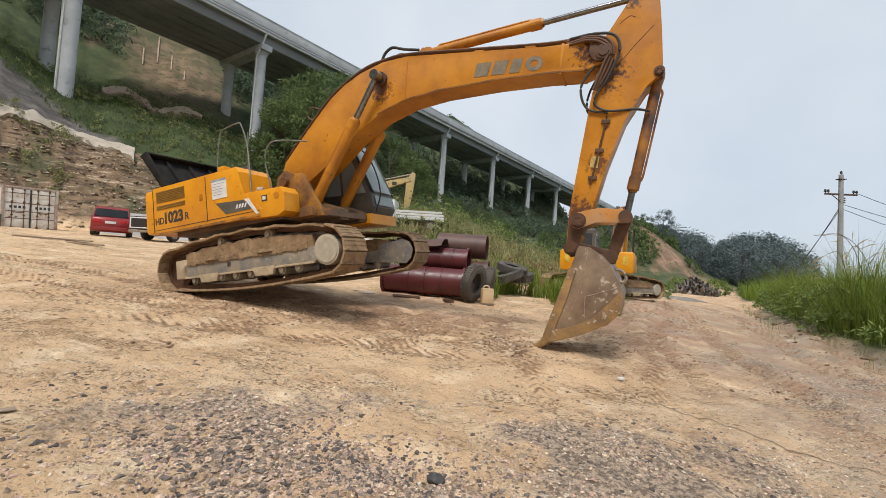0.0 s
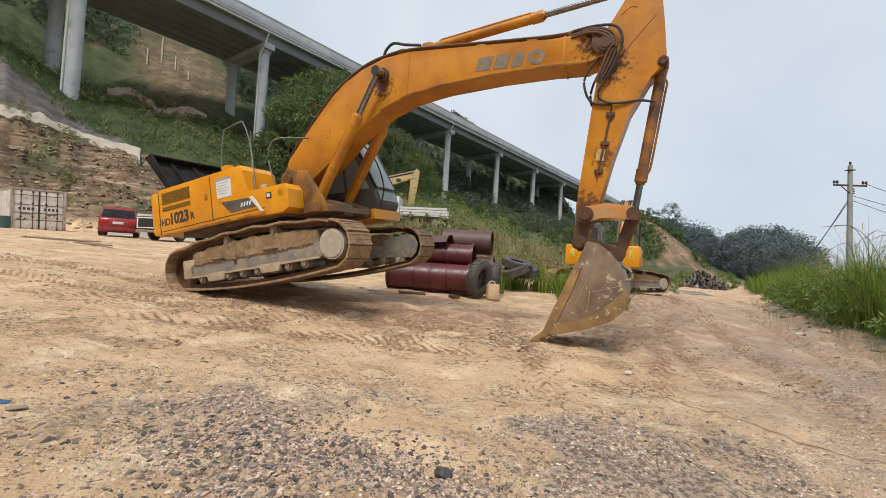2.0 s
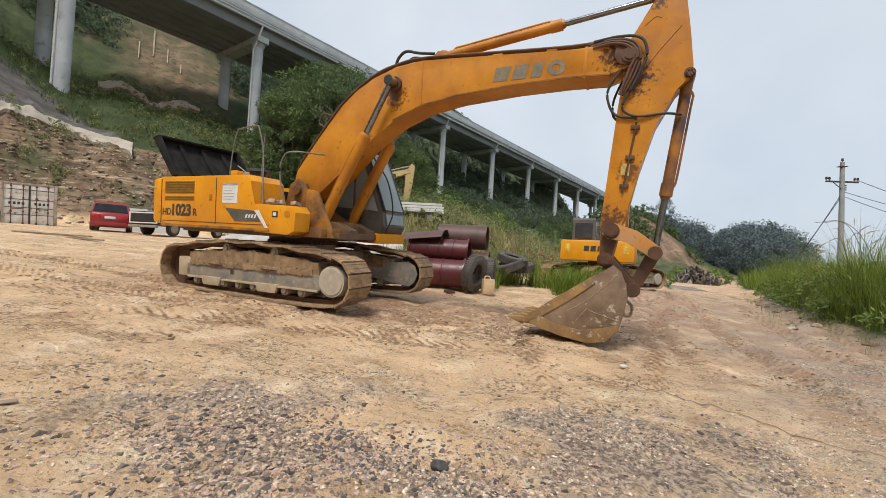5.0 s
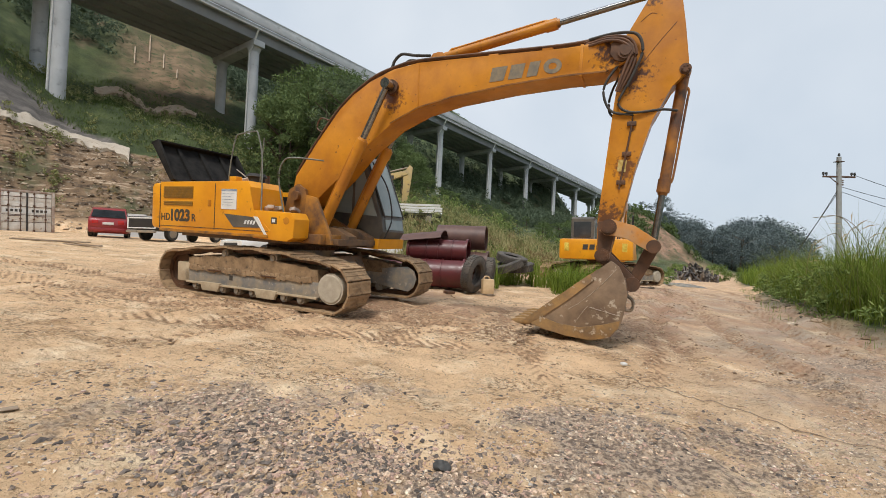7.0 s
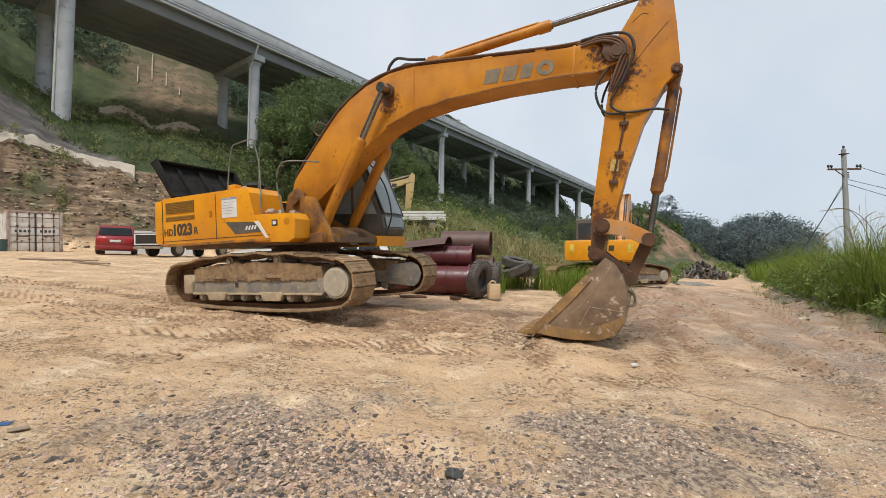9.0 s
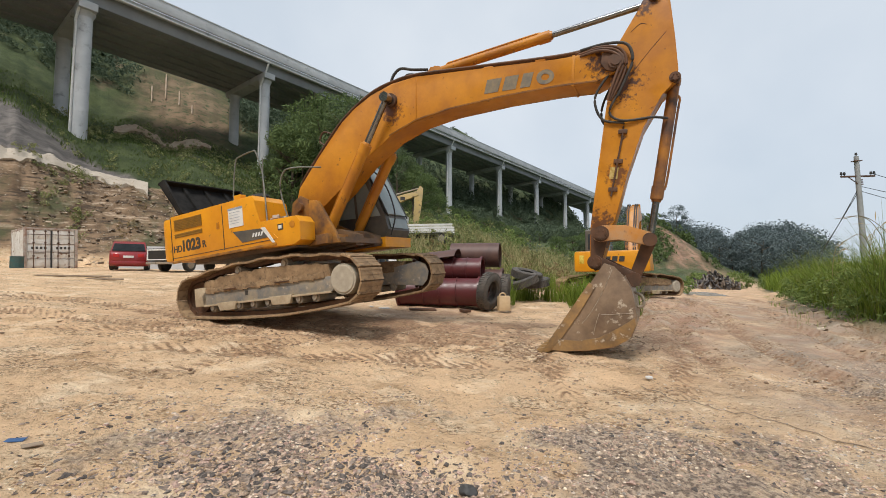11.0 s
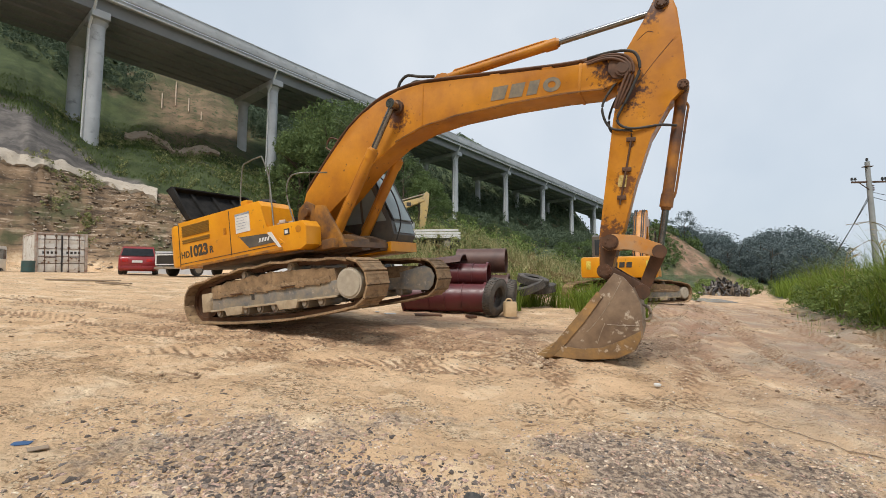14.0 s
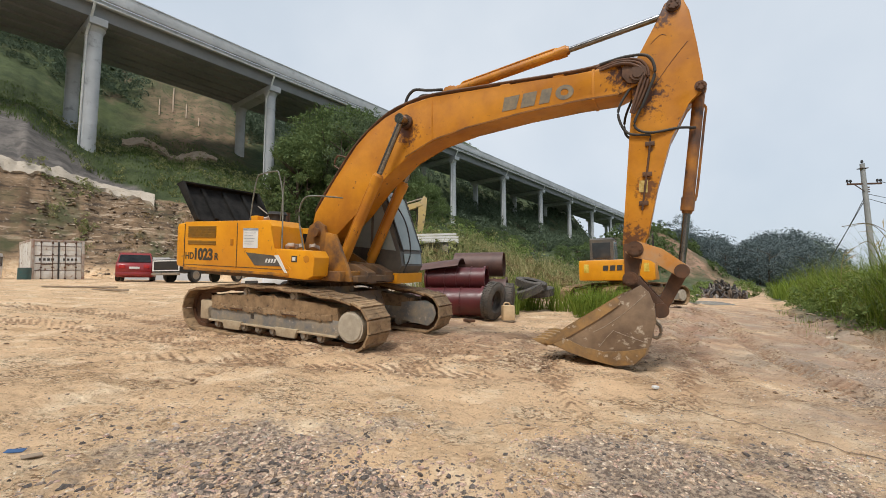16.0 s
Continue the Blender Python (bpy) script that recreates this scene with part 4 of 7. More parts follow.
    bm = bmesh.new()
    tube(bm, bend([(0.32, -0.9, 1.58), (0.18, -0.9, 2.2), (0.28, -0.9, 2.5), (0.5, -0.86, 2.56), (0.85, -0.5, 2.56)], 5), 0.014, 8)
    part("handrail", bm, grey_rail, ex)
    # cab on the left side
    y0, y1 = 0.52, 1.38
    bm = bmesh.new()
    prism(bm, [(0.0, 1.16), (1.70, 1.12), (1.84, 1.32), (1.78, 1.6), (1.24, 2.74), (1.06, 2.88), (0.10, 2.92), (0.0, 2.82)], y0, y1, 0.045)
    cab = part("cab", bm, CHARCOAL, ex, "dark grey cab with large windows")
    for y in (y0, y1):
        bm = bmesh.new()
        prism(bm, [(1.0, 1.66), (1.66, 1.62), (1.16, 2.66), (1.0, 2.72)], y - 0.012, y + 0.012, 0.005)
        part("side_window", bm, GLASS_DARK, cab)
        bm = bmesh.new()
        prism(bm, [(0.15, 1.7), (0.92, 1.66), (0.92, 2.72), (0.15, 2.72)], y - 0.012, y + 0.012, 0.005)
        part("side_window", bm, GLASS_DARK, cab)
    bm = bmesh.new()
    prism(bm, [(1.785, 1.64), (1.25, 2.72), (1.28, 2.735), (1.815, 1.65)], y0 + 0.08, y1 - 0.08, 0.004)
    part("windscreen", bm, GLASS_DARK, cab)
    bm = bmesh.new()
    prism(bm, [(1.842, 1.36), (1.80, 1.56), (1.82, 1.565), (1.86, 1.36)], y0 + 0.1, y1 - 0.1, 0.004)
    part("lower_pane", bm, GLASS_DARK, cab)
    for y in (y0 + 0.06, y1 - 0.06):
        bm = bmesh.new()
        tube(bm, [(1.83, y, 1.6), (1.28, y, 2.76)], 0.02, 6)
        part("window_trim", bm, RUBBER, cab)
    bm = bmesh.new()
    prism(bm, [(0.0, 1.0), (1.80, 0.97), (1.82, 1.17), (0.0, 1.22)], y0 - 0.12, y1 + 0.02, 0.015)
    part("cab_floor", bm, YELLOW, cab, "yellow cab base plate")
    bm = bmesh.new()
    tube(bm, bend([(1.88, y0 + 0.02, 1.2), (2.05, y0 + 0.02, 1.6), (1.88, y0 + 0.02, 2.2), (1.45, y0 + 0.02, 2.7)], 5), 0.016, 6)
    part("grab_bar", bm, BLACK, cab)
    bm = bmesh.new()
    rod(bm, (0.95, y0 + 0.1, 2.88), (0.95, y0 + 0.1, 3.0), 0.05, seg=12)
    box(bm, 0.87, 1.03, y0 + 0.03, y0 + 0.17, 3.0, 3.1, 0.02)
    part("work_lamp", bm, WHITE, cab)
    for ob in [cab] + list(cab.children):
        ob.data.transform(Matrix.Diagonal((0.84, 1, 1, 1)))
    # boom foot bracket
    bm = bmesh.new()
    for y in (-0.36, 0.30):
        prism(bm, [(-0.35, 1.16), (0.95, 1.1), (1.0, 1.3), (0.45, 1.55), (0.32, 2.05), (0.13, 2.16), (-0.08, 2.05), (-0.2, 1.6)], y, y + 0.06, 0.008)
    rod(bm, (0.133, -0.44, 1.927), (0.133, 0.44, 1.927), 0.09, seg=20)
    part("boom_bracket", bm, material("oily_brown_bracket", (0.36, 0.15, 0.02), 0.55, second=(0.10, 0.05, 0.03), scale=2.5, amount=0.6, bump=0.002), ex)
    # boom
    bm = bmesh.new()
    prof = [(-0.02, 1.80), (-0.10, 2.0), (-0.02, 2.32), (0.48, 2.96), (0.98, 3.55), (1.28, 3.80), (1.62, 4.0), (2.08, 4.165), (2.57, 4.225), (3.79, 4.20), (5.0, 4.17), (5.62, 4.20), (5.90, 4.15), (5.98, 4.04),
            (5.96, 3.92), (5.84, 3.86), (5.60, 3.76), (5.05, 3.755), (4.2, 3.70), (3.25, 3.59), (2.62, 3.46), (2.07, 3.22), (1.49, 2.77), (1.0, 2.27), (0.5, 1.84), (0.24, 1.75), (0.08, 1.74)]
    prism(bm, prof, -0.26, 0.26, 0.014)
    boom = part("boom", at_pin(bm, FOOT_PIN), BOOM_PAINT, ex, "worn orange box-section boom with rust streaks")
    bm = bmesh.new()
    for y0_, y1_ in ((-0.30, -0.262), (0.262, 0.30)):
        prism(bm, [(5.66, 4.14), (5.74, 4.18), (5.88, 4.17), (5.96, 4.08), (5.95, 3.94), (5.82, 3.87), (5.72, 3.90), (5.65, 4.0)], y0_, y1_, 0.008)
    rod(bm, (5.855, -0.34, 4.009), (5.855, 0.34, 4.009), 0.07, seg=24)
    for y in (-0.325, 0.315):
        rod(bm, (5.855, y, 4.009), (5.855, y + 0.01, 4.009), 0.105, seg=28)
    part("boom_nose", at_pin(bm, FOOT_PIN), RUST, boom, "rust-brown boom nose")
    bm = bmesh.new()
    rod(bm, (2.09, -0.50, 3.85), (2.09, 0.50, 3.85), 0.065, seg=20)
    for y in (-0.29, 0.29):
        rod(bm, (2.09, y - 0.03, 3.85), (2.09, y + 0.03, 3.85), 0.125, seg=24)
    part("cylinder_boss", at_pin(bm, FOOT_PIN), RUST, boom)
    bm = bmesh.new()
    for y in (-0.12, 0.08):
        prism(bm, [(2.6, 4.2), (3.15, 4.19), (2.95, 4.42), (2.78, 4.42)], y, y + 0.04, 0.006)
    part("cylinder_bracket", at_pin(bm, FOOT_PIN), ORANGE, boom)
    for x in (3.05, 3.9, 4.75):
        bm = bmesh.new()
        box(bm, x - 0.08, x + 0.08, -0.22, 0.22, 4.19, 4.235, 0.01)
        part("pipe_clamp", at_pin(bm, FOOT_PIN), ORANGE, boom)
    # weathered mark: three plain slanted blocks and a ring
    for pts in ([(3.87, 3.775), (4.10, 3.785), (4.16, 4.005), (3.91, 3.995)], [(4.17, 3.788), (4.39, 3.797), (4.44, 4.016), (4.22, 4.007)], [(4.46, 3.80), (4.62, 3.807), (4.67, 4.026), (4.51, 4.019)]):
        bm = bmesh.new()
        prism(bm, pts, -0.266, -0.258)
        part("faded_mark", at_pin(bm, FOOT_PIN), DECAL_GREY, boom, "faded grey block-shaped mark")
    bm = bmesh.new()
    for k in range(28):
        a, b = k * math.tau / 28, (k + 1) * math.tau / 28
        q = [(4.85 + r * math.cos(c) * 1.2, 3.925 + r * math.sin(c)) for c, r in ((a, 0.05), (b, 0.05), (b, 0.112), (a, 0.112))]
        prism(bm, q, -0.266, -0.258)
    part("faded_ring", at_pin(bm, FOOT_PIN), DECAL_GREY, boom, "faded grey ring mark")
    # end collar and welded seam plates of the boom
    for pts in ([(5.24, 3.74), (5.28, 3.74), (5.28, 4.19), (5.24, 4.19)], [(2.60, 3.46), (2.625, 3.47), (2.60, 4.2), (2.575, 4.2)]):
        bm = bmesh.new()
        prism(bm, pts, -0.268, 0.268, 0.003)
        part("seam_plate", at_pin(bm, FOOT_PIN), ORANGE, boom)
    # flanges along the lower edges, in a darker brown
    edge_brown = material("dark_brown_edge", (0.10, 0.045, 0.018), 0.5, second=(0.30, 0.12, 0.015), scale=5, bump=0.002)
    for y in (-0.272, 0.254):
        bm = bmesh.new()
        prism(bm, [(2.07, 3.22), (2.62, 3.46), (3.25, 3.59), (4.2, 3.70), (5.05, 3.755), (5.6, 3.76), (5.6, 3.78), (5.05, 3.778), (4.2, 3.722), (3.25, 3.613), (2.62, 3.484), (2.07, 3.245)], y, y + 0.018)
        part("lower_flange", at_pin(bm, FOOT_PIN), edge_brown, boom, "dark brown lower edge")
    # boom pipes and hoses
    bm = bmesh.new()
    for k, y in enumerate((-0.21, -0.15, 0.15)):
        tube(bm, bend([(0.0, y, 2.2), (-0.02, y, 2.42), (0.42, y, 3.0), (0.95, y, 3.62), (1.58, y, 4.06), (2.1, y, 4.23), (2.6, y, 4.29), (3.8, y, 4.265), (5.0, y, 4.24), (5.5, y, 4.27)], 5), 0.022, 8)
    tube(bm, bend([(0.55, -0.22, 3.16), (0.42, -0.22, 3.25), (0.5, -0.22, 3.42), (0.72, -0.22, 3.37)], 5), 0.016, 6)
    part("pipework", at_pin(bm, FOOT_PIN), RUST, boom)
    for y in (-0.17, 0.12):
        bm = bmesh.new()
        tube(bm, bend([(2.0, y, 4.22), (2.06, y, 4.36), (2.2, y, 4.45), (2.45, y, 4.40), (2.75, y, 4.36)], 6), 0.026, 8)
        part("hose", at_pin(bm, FOOT_PIN), RUBBER, boom)
        bm = bmesh.new()
        tube(bm, bend([(5.35, y - 0.08, 4.25), (5.70, y - 0.1, 4.285), (5.98, y - 0.12, 4.23), (6.07, y - 0.12, 4.0), (5.99, y - 0.12, 3.74), (5.90, y - 0.11, 3.52)], 6), 0.021, 8)
        part("hose", at_pin(bm, FOOT_PIN), RUBBER, boom)
    rusty_hose = material("rust_stained_hose", (0.075, 0.04, 0.028), 0.7, second=(0.15, 0.07, 0.035), scale=9, bump=0.002)
    for k in range(3):
        bm = bmesh.new()
        d, y = 0.035 * k, -0.27 - 0.022 * k
        tube(bm, bend([(5.28 + d, y + 0.06, 4.23 - d), (5.62, y, 4.25 - d), (5.88 - d, y, 4.20 - d), (5.99 - d, y, 4.0), (5.93 - d, y, 3.72 + d), (5.80 - 0.5 * d, y, 3.46)], 6), 0.020, 8)
        part("hose", at_pin(bm, FOOT_PIN), rusty_hose, boom, "rust-stained hydraulic hose")
    # arm
    bm = bmesh.new()
    prof = [(6.30, 5.0), (6.20, 4.95), (6.10, 4.72), (5.92, 4.36), (5.80, 4.2), (5.76, 4.0), (5.78, 3.70), (5.74, 3.3), (5.66, 2.2), (5.62, 1.66), (5.64, 1.10), (5.72, 1.04), (5.80, 1.10), (5.88, 1.62),
            (5.95, 1.74), (6.08, 2.42), (6.25, 3.06), (6.46, 3.52), (6.64, 3.68), (6.645, 3.82), (6.58, 4.30), (6.50, 4.78), (6.42, 4.98)]
    prism(bm, prof, -0.21, 0.21, 0.014)
    arm = part("arm", at_pin(bm, TIP_PIN), ARM_PAINT, ex, "worn orange excavator arm with rust streaks")
    for px, pz, pw, pr in ((6.61, 3.72, 0.25, 0.055), (6.31, 4.90, 0.26, 0.07), (5.78, 1.56, 0.35, 0.085), (5.72, 1.15, 0.36, 0.078)):
        bm = bmesh.new()
        rod(bm, (px, -pw, pz), (px, pw, pz), pr, seg=24)
        for y in (-pw + 0.03, pw - 0.07):
            rod(bm, (px, y, pz), (px, y + 0.04, pz), pr * 1.32, seg=28)
        for k in range(6):
            ca, sa = pr * 0.7 * math.cos(k * math.tau / 6), pr * 0.7 * math.sin(k * math.tau / 6)
            rod(bm, (px + ca, -pw - 0.012, pz + sa), (px + ca, -pw, pz + sa), 0.012, seg=6)
        part("pin", at_pin(bm, TIP_PIN), RUST, arm)
    bm = bmesh.new()
    prism(bm, [(5.63, 1.64), (5.65, 1.08), (5.72, 1.02), (5.79, 1.08), (5.89, 1.64)], -0.222, 0.222, 0.006)
    part("arm_tip", at_pin(bm, TIP_PIN), RUST, arm, "dark greasy arm tip")
    bm = bmesh.new()
    tube(bm, bend([(5.92, -0.25, 3.6), (5.8, -0.26, 3.3), (5.98, -0.25, 3.17), (6.35, -0.2, 3.2), (6.55, -0.1, 3.2)], 6), 0.018, 8)
    part("hose", at_pin(bm, TIP_PIN), RUBBER, arm)
    bm = bmesh.new()
    tube(bm, bend([(5.80, -0.24, 3.9), (5.62, -0.25, 3.62), (5.60, -0.25, 3.42), (5.72, -0.24, 3.2), (6.0, -0.235, 3.14)], 6), 0.018, 8)
    part("hose", at_pin(bm, TIP_PIN), RUBBER, arm)
    bm = bmesh.new()
    tube(bm, bend([(5.80, 0.14, 3.9), (5.66, 0.15, 3.55), (5.66, 0.15, 3.3), (5.80, 0.14, 3.16)], 6), 0.018, 8)
    part("hose", at_pin(bm, TIP_PIN), RUBBER, arm)
    bm = bmesh.new()
    tube(bm, bend([(6.0, -0.235, 3.14), (5.98, -0.235, 2.9), (5.93, -0.235, 2.5), (5.88, -0.235, 2.1)], 4), 0.014, 6)
    for z, x in ((3.02, 5.99), (2.6, 5.95), (2.2, 5.90)):
        box(bm, x - 0.06, x + 0.06, -0.245, -0.205, z - 0.03, z + 0.03, 0.006)
    part("grease_line", at_pin(bm, TIP_PIN), RUST, arm)
    bm = bmesh.new()
    prism(bm, [(5.84, 2.36), (5.95, 2.35), (5.96, 2.52), (5.85, 2.52)], -0.216, -0.208)
    part("warning_sticker", at_pin(bm, TIP_PIN), material("faded_cream_sticker", (0.62, 0.5, 0.2), 0.6, second=(0.4, 0.25, 0.05), scale=20), arm)
    # diagonal weld seam and rubbed scars on the arm's side
    for pts in ([(5.92, 3.62), (6.22, 4.05), (6.47, 4.36)], [(6.02, 4.42), (6.14, 4.52), (6.22, 4.50)], ):
        bm = bmesh.new()
        tube(bm, bend([(x, -0.2105, z) for x, z in pts], 4), 0.0045, 5)
        part("weld_bead", at_pin(bm, TIP_PIN), RUST, arm)
    # bucket
    bm = bmesh.new()
    outer = [(5.86, 1.10), (5.66, 0.93), (5.28, 0.60), (4.92, 0.30), (4.72, 0.13), (5.00, 0.055), (5.32, 0.0), (5.66, -0.02), (5.90, 0.05), (6.03, 0.22), (6.07, 0.45), (6.09, 0.66), (6.05, 0.86), (5.97, 1.02)]
    shell = outer[4:13]
    inner = [(x + (5.5 - x) * 0.05, z + (0.55 - z) * 0.06) for x, z in shell]
    prism(bm, shell + inner[::-1], -0.546, 0.546)
    bucket = part("bucket", at_pin(bm, BUCKET_PIN), BUCKET, ex, "scraped brown steel digging bucket")
    for y in (-0.577, 0.547):
        bm = bmesh.new()
        prism(bm, outer, y, y + 0.03, 0.004)
        part("side_plate", at_pin(bm, BUCKET_PIN), BUCKET, bucket)
    bm = bmesh.new()
    for y in (-0.22, 0.18):
        prism(bm, [(5.63, 1.13), (5.72, 1.27), (5.82, 1.2), (6.0, 1.02), (6.16, 0.88), (6.22, 0.76), (6.12, 0.66), (6.02, 0.72), (5.8, 0.95)], y, y + 0.04, 0.006)
    rod(bm, (6.136, -0.27, 0.778), (6.136, 0.27, 0.778), 0.075, seg=24)
    rod(bm, (6.136, -0.30, 0.778), (6.136, -0.26, 0.778), 0.10, seg=24)
    part("bucket_ear", at_pin(bm, BUCKET_PIN), RUST, bucket)
    bm = bmesh.new()
    for y in (-0.595, 0.577):
        bm = bmesh.new()
        prism(bm, [(5.60, 0.90), (5.28, 0.63), (4.92, 0.33), (4.68, 0.12), (4.78, 0.09), (5.0, 0.24), (5.34, 0.52), (5.66, 0.82)], y, y + 0.018, 0.004)
        part("side_cutter", at_pin(bm, BUCKET_PIN), BUCKET_EDGE, bucket)
    for y in (-0.593, 0.579):
        bm = bmesh.new()
        prism(bm, [(4.74, 0.14), (5.0, 0.06), (5.32, 0.005), (5.66, -0.018), (5.88, 0.05), (6.0, 0.2), (6.02, 0.3), (5.8, 0.22), (5.5, 0.14), (5.2, 0.16), (4.95, 0.24)], y, y + 0.014, 0.004)
        part("wear_plate", at_pin(bm, BUCKET_PIN), BUCKET_EDGE, bucket)
    bm = bmesh.new()
    box(bm, 4.66, 4.86, -0.56, 0.56, 0.085, 0.125, 0.006, None)
    part("cutting_edge", at_pin(bm, BUCKET_PIN), BUCKET_EDGE, bucket, "bare scraped cutting edge")
    tooth = bmesh.new()
    prism(tooth, [(0, -0.05), (0, 0.05), (-0.12, 0.03), (-0.24, -0.035), (-0.12, -0.05)], -0.045, 0.045, 0.008)
    tooth_me = mesh_of(tooth, BUCKET_EDGE)
    for k in range(5):
        part("tooth", tooth_me, None, bucket, m=Matrix.Translation(Vector((4.74, -0.5 + 0.25 * k, 0.11)) - BUCKET_PIN) @ up(-12))
    bead = material("pale_weld_scrape", (0.42, 0.36, 0.29), 0.6, second=(0.22, 0.16, 0.1), scale=14, bump=0.002)
    for pts in ([(5.93, 0.98), (5.72, 0.72), (5.50, 0.50), (5.34, 0.38)], [(5.62, 0.44), (5.80, 0.40), (6.02, 0.36)], [(5.60, 0.46), (5.52, 0.34), (5.44, 0.2)]):
        bm = bmesh.new()
        tube(bm, bend([(x, -0.578, z) for x, z in pts], 4), 0.005, 6)
        part("weld_bead", at_pin(bm, BUCKET_PIN), bead, bucket)
    bm = bmesh.new()
    tube(bm, bend([(6.08, -0.1, 0.6), (6.16, -0.1, 0.52), (6.15, -0.1, 0.40), (6.08, -0.1, 0.38), (6.05, -0.1, 0.44)], 5), 0.022, 8)
    part("lifting_hook", at_pin(bm, BUCKET_PIN), STEEL, bucket)
    # linkage
    bm = bmesh.new()
    d = LINK_B - LINK_A
    L = d.length
    for y in (-0.31, 0.26):
        prism(bm, [(-0.09, -0.09), (0.0, -0.12), (0.25, -0.04), (L, -0.09), (L + 0.09, 0.0), (L, 0.10), (0.3, 0.16), (0.0, 0.12), (-0.09, 0.07)], y, y + 0.05, 0.008)
    rocker = part("rocker_link", bm, material("worn_link_steel", (0.40, 0.28, 0.17), 0.6, second=(0.5, 0.2, 0.03), scale=3, third=(0.14, 0.07, 0.04), third_scale=7, bump=0.002), ex)
    bm = bmesh.new()
    rod(bm, (0, -0.34, 0), (0, 0.34, 0), 0.092, seg=24)
    Lp = (BUCKET_EAR - LINK_B).length
    prism(bm, [(0, -0.09), (Lp, -0.075), (Lp + 0.07, 0), (Lp, 0.075), (0, 0.09), (-0.09, 0)], -0.14, 0.14, 0.01)
    push = part("push_link", bm, RUST, ex)
    a_b, a_r = cylinder(ex, "arm_cylinder", ARM_CYL_A, ARM_CYL_B, 0.076, 1.98, 0.044)
    b_b, b_r = cylinder(ex, "bucket_cylinder", BUCKET_CYL_A, LINK_B, 0.074, 1.62, 0.047, dark=CYL_STAINED)
    booms = [cylinder(ex, "boom_cylinder", BOOM_CYL_A, BOOM_CYL_B, 0.092, 1.82, 0.055, y=s * 0.43) for s in (-1, 1)]
    return dict(ex=ex, boom=boom, arm=arm, bucket=bucket, rocker=rocker, push=push, arm_cyl=(a_b, a_r), bucket_cyl=(b_b, b_r), boom_cyl=booms, loose=loose)


EXC = build_excavator()


def meet(a, ra, b, rb, far):
    """The point ra from a and rb from b, on the outer side."""
    d = b - a
    L = d.length
    u = d / L
    x = (L * L + ra * ra - rb * rb) / (2 * L)
    h = math.sqrt(max(0, ra * ra - x * x))
    n = Vector((-u.z, 0, u.x))
    p, q = a + u * x + n * h, a + u * x - n * h
    return p if (p - far).length < (q - far).length else q


def sag(x, nose):
    """How far the slack lower run of a crawler hangs under its rollers."""
    u = (x + 1.86) / 3.72
    if not 0 < u < 1 or nose <= 0:
        return 0.0
    hang = 0.125 * math.sin(math.pi * u) ** 0.8 * (1 - 0.02 * nose)
    gap = max(0.0, (x + 1.70) * math.sin(radians(nose))) * 0.95
    return hang * gap / (hang + gap + 1e-6) * 1.25 if gap < 3 * hang else hang * 0.94


def motions():
    keys = {}

    def put(ob, t, m):
        keys.setdefault(ob.name, (ob, []))[1].append((t, m))

    for k in range(65):
        t = k * 0.25
        nose, dx, dz, b, a, w = work_at(t)
        put(EXC["ex"], t, STAND @ Matrix.Translation(HEEL + Vector((dx, 0, dz))) @ up(nose) @ Matrix.Translation(-HEEL))
        B, A, W = up(b), up(b + a), up(b + a + w)
        tip = FOOT_PIN + B @ (TIP_PIN - FOOT_PIN)
        on_arm = lambda p: tip + A @ (p - TIP_PIN)
        bk = on_arm(BUCKET_PIN)
        ear = bk + W @ (BUCKET_EAR - BUCKET_PIN)
        la = on_arm(LINK_A)
        lb = meet(la, (LINK_B - LINK_A).length, ear, (LINK_B - BUCKET_EAR).length, on_arm(LINK_B + Vector((0.4, 0, 0.2))))
        for x, y, z, pair in EXC["loose"]:
            slope = (sag(x + 0.05, nose) - sag(x - 0.05, nose)) / 0.1
            m = Matrix.Translation((x, y, z - sag(x, nose))) @ Matrix.Rotation(math.atan(slope), 4, "Y")
            for ob in pair:
                put(ob, t, m)
        put(EXC["boom"], t, Matrix.Translation(FOOT_PIN) @ B)
        put(EXC["arm"], t, Matrix.Translation(tip) @ A)
        put(EXC["bucket"], t, Matrix.Translation(bk) @ W)
        put(EXC["rocker"], t, Matrix.Translation(la) @ up(angle_of(lb - la)))
        put(EXC["push"], t, Matrix.Translation(lb) @ up(angle_of(ear - lb)))
        pairs = [(EXC["arm_cyl"], FOOT_PIN + B @ (ARM_CYL_A - FOOT_PIN), on_arm(ARM_CYL_B)), (EXC["bucket_cyl"], on_arm(BUCKET_CYL_A), lb)]
        pairs += [(c, BOOM_CYL_A, FOOT_PIN + B @ (BOOM_CYL_B - FOOT_PIN)) for c in EXC["boom_cyl"]]
        for (barrel, piston), p, q in pairs:
            r = up(angle_of(q - p))
            y = Vector((0, barrel["y"], 0))
            put(barrel, t, Matrix.Translation(p + y) @ r)
            put(piston, t, Matrix.Translation(q + y) @ r)
    for ob, rows in keys.values():
        walk(ob, rows)

# ---------------------------------------------------------------- vehicles and machines round the yard


